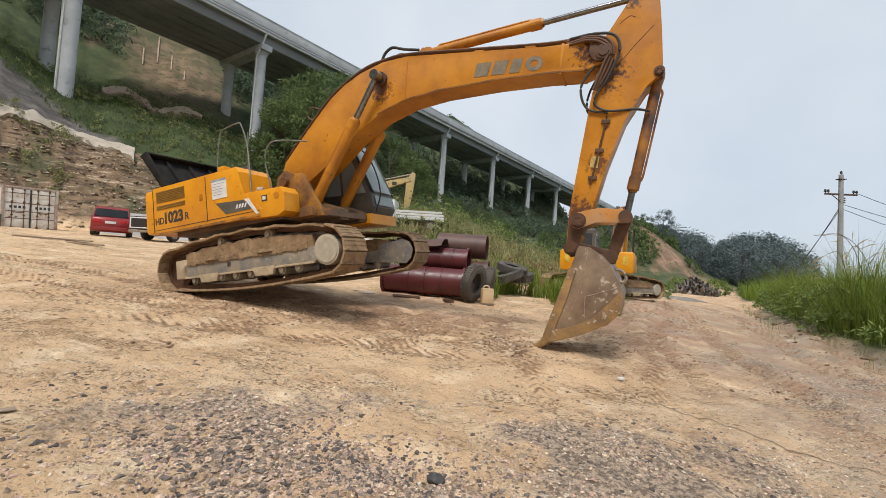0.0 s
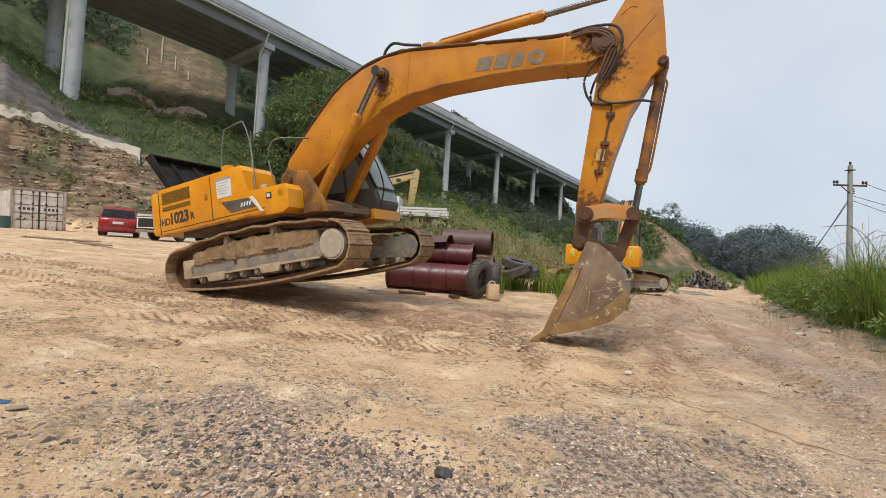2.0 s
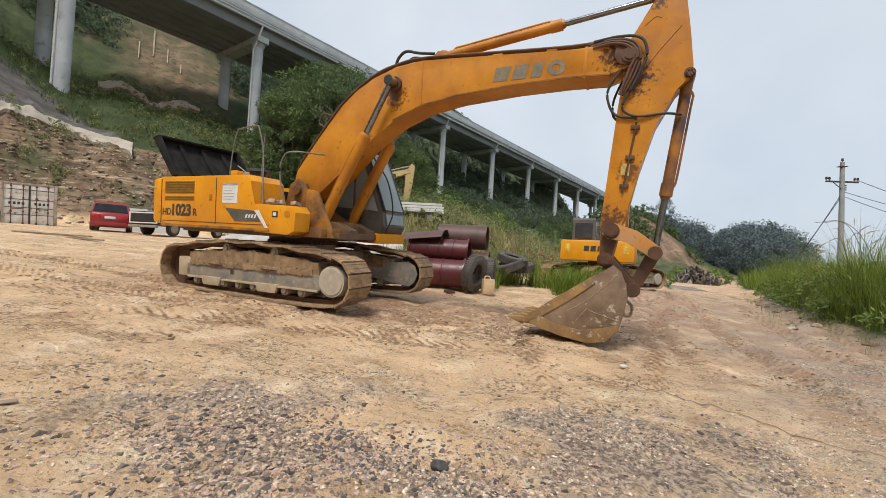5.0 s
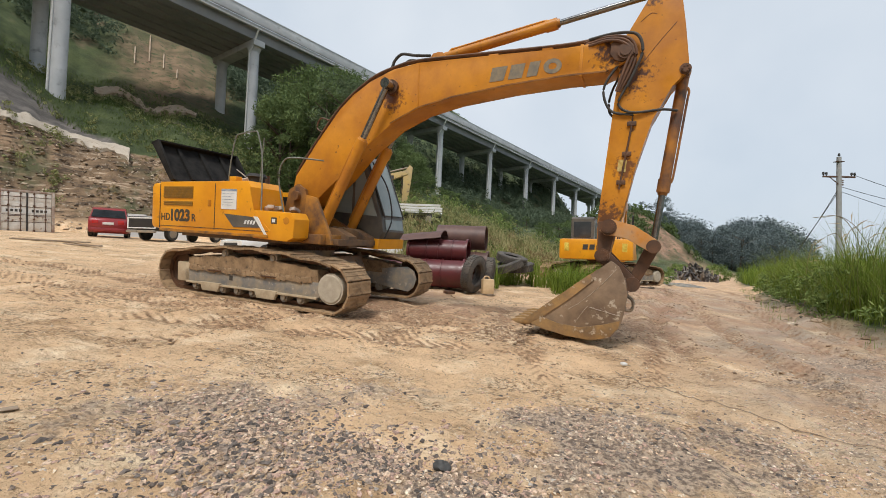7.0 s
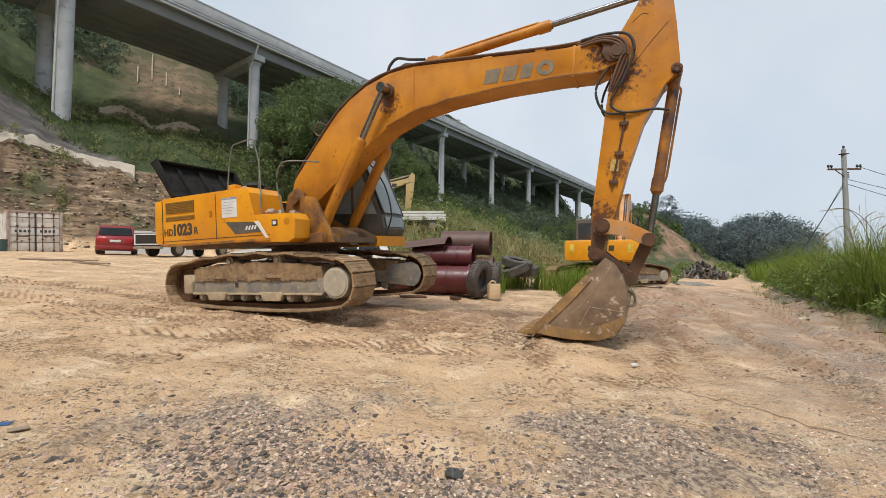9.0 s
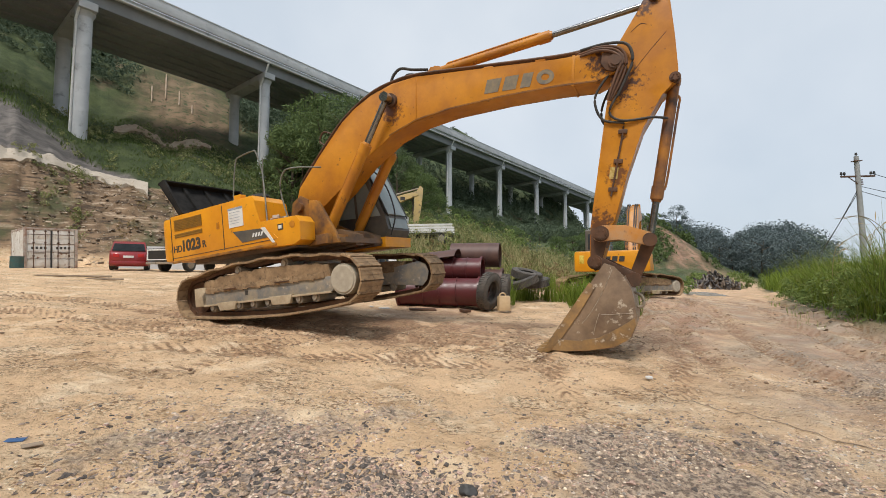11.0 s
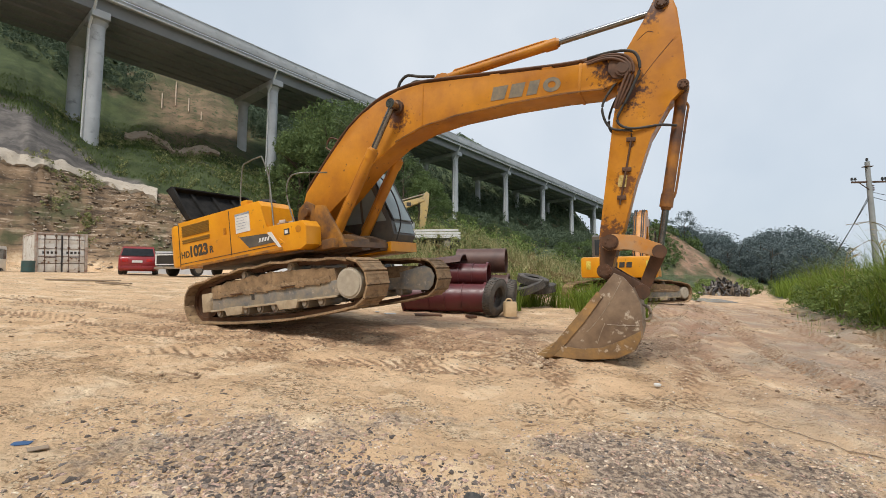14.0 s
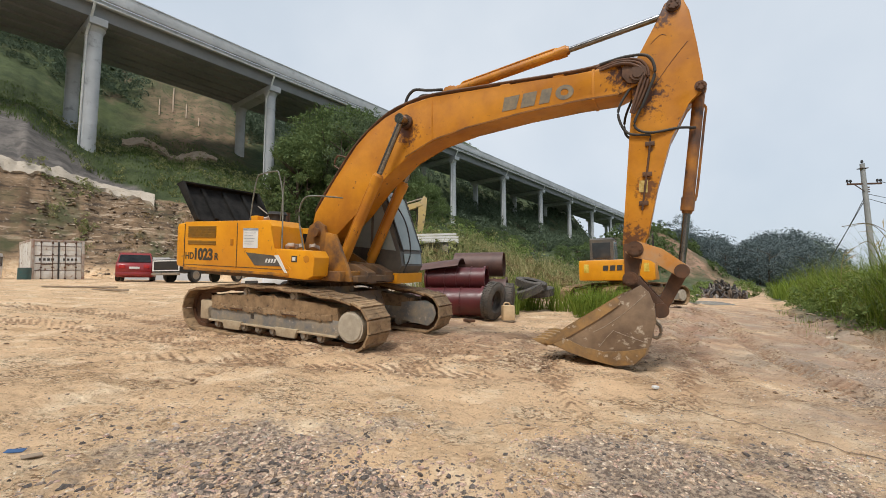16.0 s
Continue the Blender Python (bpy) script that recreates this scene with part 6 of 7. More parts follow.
# ---------------------------------------------------------------- second excavator, seen from behind
def second_excavator():
    base = pose(6.9, 18.9, 0.0, 0, 0, 64)
    z0 = gz(6.9, 18.9) - 0.04
    ex = thing("excavator", "yellow crawler excavator parked facing away up the track", "excavator", Matrix.Translation((0, 0, z0)) @ base)
    swing = pose(0, 0, 0, 0, 0, -35)
    for y, s in ((-1.15, 1), (1.15, -1)):
        fr = crawler(ex, y, s)
        fr.matrix_basis = swing
    bm = bmesh.new()
    rod(bm, (0, 0, 0.5), (0, 0, 1.05), 0.6, seg=32)
    box(bm, -0.8, 0.8, -0.95, 0.95, 0.45, 0.8, 0.05, swing)
    part("slew_ring", bm, RUST, ex)
    bm = bmesh.new()
    box(bm, -2.45, -1.75, -1.36, 1.36, 0.98, 1.78, 0.10)
    cw = part("counterweight", bm, YELLOW, ex)
    for y in (-1.06, 1.06):
        bm = bmesh.new()
        box(bm, -2.458, -2.44, y - 0.09, y + 0.09, 1.3, 1.62, 0.004)
        part("sticker", bm, material("pale_yellow_sticker", (0.75, 0.6, 0.12), 0.5, second=(0.5, 0.3, 0.02), scale=12), cw)
    for k in range(4):
        bm = bmesh.new()
        prism(bm, [(0, 0), (0.19, 0), (0.21, 0.2), (0.02, 0.2)], -0.006, 0.006)
        part("mark_block", bm, DECAL_BLACK, cw, m=pose(-2.458, 0.46 - k * 0.25, 1.36, 0, 0, -90))
    bm = bmesh.new()
    prism(bm, [(-1.75, 1.05), (1.3, 1.05), (1.3, 1.3), (0.2, 1.4), (0.2, 1.74), (-1.75, 1.76)], -1.34, 1.34, 0.04)
    part("engine_housing", bm, YELLOW, ex)
    bm = bmesh.new()
    prism(bm, [(-0.1, 1.3), (1.5, 1.2), (1.65, 1.5), (1.3, 2.75), (1.1, 2.86), (0.0, 2.88), (-0.1, 2.8)], 0.34, 1.32, 0.05)
    cab = part("cab", bm, CHARCOAL, ex, "grey cab with rear window")
    bm = bmesh.new()
    box(bm, -0.125, -0.095, 0.46, 1.2, 1.98, 2.66, 0.01)
    part("rear_window", bm, CAR_GLASS, cab)
    for y in (0.335, 1.325):
        bm = bmesh.new()
        prism(bm, [(0.05, 1.7), (1.4, 1.7), (1.1, 2.7), (0.05, 2.72)], y - 0.012, y + 0.012)
        part("side_window", bm, GLASS_DARK, cab)
    bm = bmesh.new()
    prism(bm, [(0.1, 1.5), (0.3, 1.35), (1.6, 2.8), (2.6, 3.45), (4.6, 3.7), (4.7, 3.95), (2.4, 4.15), (1.5, 3.8)], -0.75, -0.25, 0.02)
    boom = part("boom", bm, ORANGE, ex)
    bm = bmesh.new()
    prism(bm, [(4.3, 4.5), (4.6, 4.3), (5.0, 3.1), (4.5, 0.9), (4.25, 0.9), (4.4, 2.9)], -0.7, -0.3, 0.02)
    part("arm", bm, ORANGE, ex)
    bm = bmesh.new()
    prism(bm, [(4.5, 0.95), (4.0, 0.6), (3.6, 0.1), (4.1, -0.02), (4.55, 0.15), (4.65, 0.6)], -1.0, 0.0, 0.02)
    part("bucket", bm, BUCKET, ex)
    bm = bmesh.new()
    for y in (-0.7, -0.62, -0.38, -0.3):
        tube(bm, bend([(0.0, y, 1.75), (0.05, y, 2.3), (0.9, y, 3.25), (1.6, y, 3.95), (2.4, y, 4.2), (4.2, y, 4.0)], 4), 0.025, 6)
    part("hose", bm, RUBBER, boom)
    bm = bmesh.new()
    tube(bm, bend([(-0.4, -1.2, 1.9), (-0.4, -1.2, 2.75), (-0.2, -1.2, 2.9), (0.3, -1.2, 2.9), (0.45, -1.2, 2.7), (0.5, -1.2, 1.5)], 4), 0.02, 6)
    part("handrail", bm, BLACK, ex)


second_excavator()


def third_excavator():
    dusty = material("faded_cream_yellow", (0.52, 0.36, 0.12), 0.6, second=(0.40, 0.30, 0.15), scale=2, third=(0.12, 0.08, 0.05), third_scale=4)
    x, y = -6.2, 33.0
    ex = thing("excavator", "faded cream-yellow excavator parked in the scrub", "excavator", pose(x, y, gz(x, y), 0, 0, 4))
    bm = bmesh.new()
    box(bm, -1.9, 1.9, -1.3, -0.75, 0, 0.8, 0.2)
    part("crawler", bm, RUST, ex)
    bm = bmesh.new()
    box(bm, -1.9, 1.9, 0.75, 1.3, 0, 0.8, 0.2)
    part("crawler", bm, RUST, ex)
    bm = bmesh.new()
    box(bm, -2.4, 1.2, -1.25, 1.25, 0.9, 1.9, 0.1)
    part("body", bm, dusty, ex)
    bm = bmesh.new()
    box(bm, -0.2, 1.3, 0.3, 1.2, 1.3, 2.8, 0.08)
    part("cab", bm, CHARCOAL, ex)
    bm = bmesh.new()
    prism(bm, [(0.2, 1.5), (0.5, 1.6), (1.3, 3.0), (3.3, 3.75), (3.25, 4.1), (1.0, 3.5)], -0.22, 0.22, 0.02)
    boom = part("boom", bm, dusty, ex)
    bm = bmesh.new()
    box(bm, 1.9, 2.25, -0.232, -0.218, 3.35, 3.62)
    part("mark_block", bm, DECAL_BLACK, boom)
    bm = bmesh.new()
    prism(bm, [(2.95, 3.8), (3.4, 4.5), (3.65, 4.3), (3.55, 3.2), (3.2, 0.9), (2.8, 0.9), (2.95, 2.8)], -0.19, 0.19, 0.02)
    part("arm", bm, dusty, ex)
    bm = bmesh.new()
    rod(bm, (1.3, 0, 3.75), (3.4, 0, 4.35), 0.06, seg=10)
    part("arm_cylinder", bm, STEEL, ex)
    bm = bmesh.new()
    prism(bm, [(3.15, 0.95), (2.5, 0.7), (2.2, 0.2), (2.8, 0.05), (3.25, 0.3)], -0.45, 0.45, 0.02)
    part("bucket", bm, BUCKET, ex)


third_excavator()


def flatbed_truck():
    x, y = -2.3, 28.0
    ob = thing("flatbed_truck", "small white dropside truck half hidden in weeds", "truck", pose(x, y, gz(x, y) + 0.05, 0, 0, 176))
    bm = bmesh.new()
    prism(bm, [(0.9, 0.45), (2.1, 0.45), (2.2, 1.0), (1.95, 1.85), (0.95, 1.9)], -0.8, 0.8, 0.06)
    cab = part("cab", bm, WHITE_PAINT, ob)
    for y_ in (-0.812, 0.8):
        bm = bmesh.new()
        prism(bm, [(1.1, 1.15), (2.0, 1.15), (1.82, 1.72), (1.1, 1.72)], y_, y_ + 0.012)
        part("side_window", bm, CAR_GLASS, cab)
    bm = bmesh.new()
    box(bm, -2.1, 2.0, -0.4, 0.4, 0.42, 0.6, 0.02)
    part("chassis", bm, BLACK, ob)
    bm = bmesh.new()
    box(bm, -2.1, 0.85, -0.85, 0.85, 0.7, 0.76, 0.01)
    bed = part("bed", bm, WHITE_PAINT, ob)
    for y_ in (-0.86, 0.83):
        for z in (0.78, 0.95, 1.12):
            bm = bmesh.new()
            box(bm, -2.1, 0.85, y_, y_ + 0.03, z, z + 0.13, 0.008)
            part("side_board", bm, WHITE_PAINT, bed)
    for x_ in (-1.4, 1.45):
        for y_ in (-0.7, 0.7):
            wheel(ob, "wheel", x_, y_, 0.33, 0.33, 0.2)


flatbed_truck()


# ---------------------------------------------------------------- utility pole
def utility_pole():
    x, y = 32.8, 36.0
    z = gz(x, y) - 0.5
    ob = thing("utility_pole", "grey concrete power pole with a steel crossarm", "utility pole", pose(x, y, z, 0, -1.0, 0))
    top = 11.05 - z
    grey = material("pole_concrete", (0.36, 0.36, 0.35), 0.85, second=(0.28, 0.28, 0.27), scale=2)
    bm = bmesh.new()
    rod(bm, (0, 0, 0), (0, 0, top), 0.24, 0.16, seg=20)
    part("pole_shaft", bm, grey, ob)
    bm = bmesh.new()
    box(bm, -1.35, 1.35, -0.05, 0.05, top - 1.72, top - 1.58, 0.01)
    tube(bm, [(-0.75, 0, top - 1.7), (-0.05, -0.1, top - 2.35)], 0.035, 6)
    box(bm, -0.3, 0.3, -0.2, 0.2, top - 0.42, top - 0.36, 0.01)
    arm = part("crossarm", bm, RUST, ob)
    for xx, zz in ((-1.3, top - 1.58), (-1.05, top - 1.58), (1.05, top - 1.58), (1.3, top - 1.58), (0, top)):
        bm = bmesh.new()
        rod(bm, (xx, 0, zz), (xx, 0, zz + 0.12), 0.03, seg=8)
        rod(bm, (xx, 0, zz + 0.1), (xx, 0, zz + 0.3), 0.1, 0.07, seg=12)
        part("insulator", bm, BLACK, arm)
    bm = bmesh.new()
    for k in range(3):
        box(bm, 0.18, 0.34, -0.06, 0.06, top - 2.0 - k * 0.18, top - 1.9 - k * 0.18, 0.01)
    part("step_bolts", bm, RUST, ob)
    for k, (dx, dz) in enumerate(((-0.1, -2.5), (-0.1, -2.75))):
        bm = bmesh.new()
        a, b = Vector((x + dx, y, z + top + dz)), Vector((x - 5.6 - 0.3 * k, y - 0.4, gz(27.0, 35.6)))
        pts = [a.lerp(b, t / 24) - Vector((0, 0, 0.2 * 4 * (t / 24) * (1 - t / 24))) for t in range(25)]
        tube(bm, pts, 0.025, 5)
        tagged(part("guy_wire", bm, BLACK), "taut dark guy wire from pole to ground", "cable", "guy wires")
    for k, (dx, dz) in enumerate(((0.1, -2.5), (1.2, -1.5), (0.1, -2.9))):
        bm = bmesh.new()
        a, b = Vector((x + dx, y, z + top + dz)), Vector((x + 40, y + 2, 8.0 - 1.5 * k))
        pts = [a.lerp(b, t / 24) - Vector((0, 0, 4 * 2.2 * (t / 24) * (1 - t / 24))) for t in range(25)]
        tube(bm, pts, 0.022, 5)
        tagged(part("overhead_wire", bm, BLACK), "dark sagging overhead cable from the pole", "cable", "overhead wires")


utility_pole()


# ---------------------------------------------------------------- concrete facing on the bank, low wall
PALE_CONCRETE = material("pale_sprayed_concrete", (0.50, 0.43, 0.35), 0.9, second=(0.38, 0.32, 0.25), scale=0.8, third=(0.25, 0.2, 0.15), third_scale=3, bump=0.01, bump_scale=8)


def band(name, label, category, b0, b1, lo, hi, mat, thick=0.3, lift=0.1, nu=60, nv=5, wobble=0.3):
    """A slab laid on the slope between two bearings, from lo to hi above the foot."""
    bm = bmesh.new()
    grid = []
    for i in range(nu + 1):
        b = b0 + (b1 - b0) * i / nu
        e0 = lo(b) + wobble * noise.noise(Vector((b * 2.1, 0, 3)))
        e1 = hi(b) + wobble * noise.noise(Vector((b * 1.7, 5, 3)))
        row = []
        for j in range(nv + 1):
            r = float(np.interp(b, BEAR, FOOT)) + e0 + (e1 - e0) * j / nv
            x, y = r * math.sin(radians(b)), r * math.cos(radians(b))
            z = float(ground_z(np.array([x]), np.array([y]), False)[0])
            row.append(bm.verts.new((x, y, z + lift + 0.1 * noise.noise(Vector((x * 0.9, y * 0.9, 1))))))
        grid.append(row)
    for i in range(nu):
        for j in range(nv):
            bm.faces.new((grid[i][j], grid[i + 1][j], grid[i + 1][j + 1], grid[i][j + 1]))
    bmesh.ops.recalc_face_normals(bm, faces=bm.faces)
    bmesh.ops.solidify(bm, geom=list(bm.faces), thickness=-thick)
    return tagged(part(name, bm, mat), label, category, kind="structure")


def facing_lo(b):
    return float(np.interp(b, FACING_B, FACING_LO))


def facing_hi(b):
    return float(np.interp(b, FACING_B, FACING_HI))


band("slope_facing", "pale sprayed concrete apron over the upper bank", "retaining slab", -49, -36.2, facing_lo, facing_hi, PALE_CONCRETE, 0.6, 0.35)
TERRACE = material("pale_terrace_soil", (0.50, 0.40, 0.30), 0.9, second=(0.36, 0.25, 0.165), scale=0.7, third=(0.15, 0.12, 0.07), third_scale=1.6, bump=0.03, bump_scale=4)
band("terrace_cut", "pale cut edge of a terrace on the green slope", "terrace", -39.4, -30.2, lambda b: 31.9 + 0.2 * math.sin(b), lambda b: 33.1 + 0.2 * math.sin(b * 1.3), TERRACE, 0.9, 0.6, 90, 3, 0.5)
for b_, s0_, s1_ in ((-36.2, 43, 47), (-34.9, 46, 53), (-33.6, 44, 50), (-32.3, 42, 45)):
    band("slope_gutter", "narrow pale gutter down the bare hillside", "gutter", b_ - 0.045, b_ + 0.045, lambda b: s0_, lambda b: s1_, TERRACE, 0.2, 0.3, 2, 10, 0.0)


def low_wall():
    bm = bmesh.new()
    pts = [(-24.6, 30.6), (-21.6, 31.4), (-18.8, 31.9)]
    for (xa, ya), (xb, yb) in zip(pts, pts[1:]):
        d = Vector((xb - xa, yb - ya, 0)).normalized()
        nrm = Vector((-d.y, d.x, 0)) * 0.25
        z = gz(xa, ya) - 0.4
        v = [Vector((xa, ya, z)), Vector((xb, yb, z))]
        q = [bm.verts.new(p) for p in (v[0], v[1], v[1] + nrm, v[0] + nrm)]
        w = [bm.verts.new(p + Vector((0, 0, 2.0))) for p in (v[0], v[1], v[1] + nrm, v[0] + nrm)]
        bm.faces.new(q), bm.faces.new(w)
        for k in range(4):
            bm.faces.new((q[k], q[(k + 1) % 4], w[(k + 1) % 4], w[k]))
    bmesh.ops.recalc_face_normals(bm, faces=bm.faces)
    tagged(part("wall_low", bm, CONCRETE), "low grey concrete wall under the bank", "wall", kind="structure")


low_wall()

# ---------------------------------------------------------------- plants
RNG = np.random.default_rng(7)


def quads_object(name, verts, faces, mat, smooth=False):
    me = bpy.data.meshes.new(name)
    v = np.asarray(verts, np.float32)
    f = np.asarray(faces, np.int32)
    me.vertices.add(len(v))
    me.vertices.foreach_set("co", v.ravel())
    k = f.shape[1]
    me.loops.add(f.size)
    me.loops.foreach_set("vertex_index", f.ravel())
    me.polygons.add(len(f))
    me.polygons.foreach_set("loop_start", np.arange(len(f), dtype=np.int32) * k)
    me.polygons.foreach_set("loop_total", np.full(len(f), k, np.int32))
    me.update(calc_edges=True)
    me.materials.append(mat)
    if smooth:
        me.shade_smooth()
    else:
        me.shade_flat()
    return me


def unit(a):
    return a / np.maximum(np.linalg.norm(a, axis=1, keepdims=True), 1e-6)


def leaf_quads(centres, size, rng, droop=0.2, long=1.8):
    """A small kite-shaped leaf spray at every centre."""
    n = len(centres)
    d = unit(rng.normal(size=(n, 3)) + np.array([0, 0, -droop]))
    s = unit(np.cross(d, rng.normal(size=(n, 3))))
    ln = (size * rng.uniform(0.6, 1.4, n))[:, None]
    a = centres - d * ln * 0.5
    b = centres + s * ln * 0.5 / long
    c = centres + d * ln * 0.5
    e = centres - s * ln * 0.5 / long
    v = np.stack([a, b, c, e], 1).reshape(-1, 3)
    f = np.arange(4 * n).reshape(-1, 4)
    return v, f


def crown_points(rng, n, height, radius, clumps, low=0.12):
    """Points in ragged clumps that make up a crown."""
    cz = rng.uniform(low, 1.0, clumps)
    prof = np.sin(np.clip((cz - low) / (1.04 - low), 0, 1) * math.pi) ** 0.6 * 0.9 + 0.12
    ang = rng.uniform(0, math.tau, clumps)
    rr = radius * prof * np.sqrt(rng.uniform(0.15, 1, clumps))
    cc = np.stack([rr * np.cos(ang), rr * np.sin(ang), cz * height], 1)
    cs = radius * rng.uniform(0.16, 0.40, clumps)
    pick = rng.integers(0, clumps, n)
    off = unit(rng.normal(size=(n, 3))) * (rng.uniform(0, 1, n) ** 0.45)[:, None]
    return cc[pick] + off * cs[pick][:, None] * np.array([1, 1, 0.75])


# ridge leaves are paler and bluer: distance haze put into their colour
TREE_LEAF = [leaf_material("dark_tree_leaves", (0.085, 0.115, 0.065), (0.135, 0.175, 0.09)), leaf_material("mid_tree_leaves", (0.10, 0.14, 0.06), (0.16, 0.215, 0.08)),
             leaf_material("haze_tinted_ridge_leaves", (0.135, 0.168, 0.17), (0.165, 0.20, 0.195))]
BARK = material("brown_bark", (0.10, 0.075, 0.05), 0.9, second=(0.06, 0.045, 0.03), scale=5, bump=0.01, bump_scale=20)


def tree_meshes(seed, height, radius, n, size, leaf, clumps=34):
    rng = np.random.default_rng(seed)
    r2 = random.Random(seed)
    bm = bmesh.new()
    lean = Vector((r2.uniform(-0.4, 0.4), r2.uniform(-0.4, 0.4), 0))
    pts = [Vector((0, 0, -0.6)) + lean * (k / 5) ** 2 + Vector((0, 0, (height * 0.85 + 0.6) * k / 5)) for k in range(6)]
    for k in range(5):
        rod(bm, pts[k], pts[k + 1], height * 0.02 * (1 - k / 6), height * 0.02 * (1 - (k + 1) / 6), 8)
    for k in range(7):
        z = r2.uniform(0.3, 0.8)
        p = lean * z * z + Vector((0, 0, height * z))
        a = r2.uniform(0, math.tau)
        q = p + Vector((math.cos(a), math.sin(a), 0.6)) * radius * r2.uniform(0.5, 0.8)
        rod(bm, p, q, height * 0.008, height * 0.003, 6)
    trunk = mesh_of(bm, BARK)
    v, f = leaf_quads(crown_points(rng, n, height, radius, clumps), size, rng, 0.5, 3.4)
    return trunk, quads_object("crown", v, f, leaf)


VARIANTS = [tree_meshes(11, 9, 2.6, 5600, 0.27, TREE_LEAF[0]), tree_meshes(12, 11, 2.9, 6400, 0.29, TREE_LEAF[0]), tree_meshes(13, 7.5, 2.8, 5200, 0.26, TREE_LEAF[1]),
            tree_meshes(14, 12, 2.4, 6000, 0.28, TREE_LEAF[1]), tree_meshes(15, 6, 2.4, 4200, 0.24, TREE_LEAF[1])]
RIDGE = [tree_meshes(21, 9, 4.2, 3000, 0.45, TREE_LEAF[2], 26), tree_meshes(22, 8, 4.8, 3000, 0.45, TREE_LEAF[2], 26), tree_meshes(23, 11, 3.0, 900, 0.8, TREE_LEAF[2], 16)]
VARIANT_H, RIDGE_H = (9, 11, 7.5, 12, 6), (9, 8, 11)


def plant(x, y, height, which, meshes, heights, label, turn, wide=1.0, group="trees on the slope"):
    s = height / heights[which]
    ob = thing("tree", label, "tree", pose(x, y, gz(x, y), 0, 0, turn), group)
    ob.scale = (s * wide, s * wide, s)
    part("trunk", meshes[which][0], None, ob)
    part("crown", meshes[which][1], None, ob)


# skyline of the wood below the viaduct: bearing and the tangent of its highest rise
TOP_B = (-30, -25, -21, -17, -13, -9, -5, -2, 1, 5, 9, 13, 17, 21)
TOP_E = (0.20, 0.24, 0.33, 0.40, 0.40, 0.36, 0.25, 0.18, 0.155, 0.13, 0.105, 0.10, 0.09, 0.07)
tr = random.Random(3)
for k in range(112):
    bear = tr.uniform(-23, 19)
    r = tr.uniform(34, 74) if bear < -4 else tr.uniform(56, 95)
    if bear < -17:
        r = tr.uniform(46, 70)
    x, y = r * math.sin(radians(bear)), r * math.cos(radians(bear))
    room = 1.3 + r * float(np.interp(bear, TOP_B, TOP_E)) - gz(x, y)
    h = min(room * tr.uniform(0.75, 1.02), 15)
    if h < 2.2:
        continue
    w = tr.randrange(5)
    plant(x, y, h, w, VARIANTS, VARIANT_H, "dense dark green tree on the slope below the viaduct", tr.uniform(0, 360), max(1.0, min(1.5, 7 / h)))
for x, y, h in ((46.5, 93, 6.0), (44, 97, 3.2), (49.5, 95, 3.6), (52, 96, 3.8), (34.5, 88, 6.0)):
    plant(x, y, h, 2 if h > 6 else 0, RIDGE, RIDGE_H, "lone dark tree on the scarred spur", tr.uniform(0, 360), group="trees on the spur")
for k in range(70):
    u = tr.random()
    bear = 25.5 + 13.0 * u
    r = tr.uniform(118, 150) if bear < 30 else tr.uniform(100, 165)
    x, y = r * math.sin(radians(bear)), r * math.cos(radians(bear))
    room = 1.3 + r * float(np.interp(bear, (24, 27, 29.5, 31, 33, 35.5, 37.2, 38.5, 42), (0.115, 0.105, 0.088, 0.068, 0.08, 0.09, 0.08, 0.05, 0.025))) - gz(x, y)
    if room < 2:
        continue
    plant(x, y, min(room * tr.uniform(0.8, 1.02), 14), tr.randrange(2), RIDGE, RIDGE_H, "dark tree on the far ridge, haze tinted into its leaves", tr.uniform(0, 360), 1.2, "trees on the far ridge")

# scrub: many small bushes as one mass per colour
SHRUB = [leaf_material("olive_scrub", (0.15, 0.17, 0.07), (0.36, 0.36, 0.16)), leaf_material("fresh_scrub", (0.10, 0.15, 0.045), (0.25, 0.31, 0.10)), leaf_material("dry_scrub", (0.20, 0.15, 0.07), (0.38, 0.29, 0.15))]


def scrub(name, label, mat, spots, per, size):
    vs, fs, n0 = [], [], 0
    for x, y, h in spots:
        n = int(per * (0.5 + h))
        p = crown_points(RNG, n, h, h * 0.75, 9, 0.05)
        p = p + np.array([x, y, 0])
        p[:, 2] += ground_z(p[:, 0], p[:, 1], False) - 0.1
        v, f = leaf_quads(p, size * (0.7 + 0.3 * h), RNG, -0.5, 3.2)
        vs.append(v)
        fs.append(f + n0)
        n0 += len(v)
    me = quads_object(name, np.concatenate(vs), np.concatenate(fs), mat)
    tagged(new(name, me), label, "shrubs", kind="stuff")


def spots(n, b0, b1, s0, s1, h0, h1, seed):
    g = np.random.default_rng(seed)
    out = []
    for _ in range(n):
        b = g.uniform(b0, b1)
        r = float(np.interp(b, BEAR, FOOT)) + g.uniform(s0, s1)
        out.append((r * math.sin(radians(b)), r * math.cos(radians(b)), g.uniform(h0, h1)))
    return out


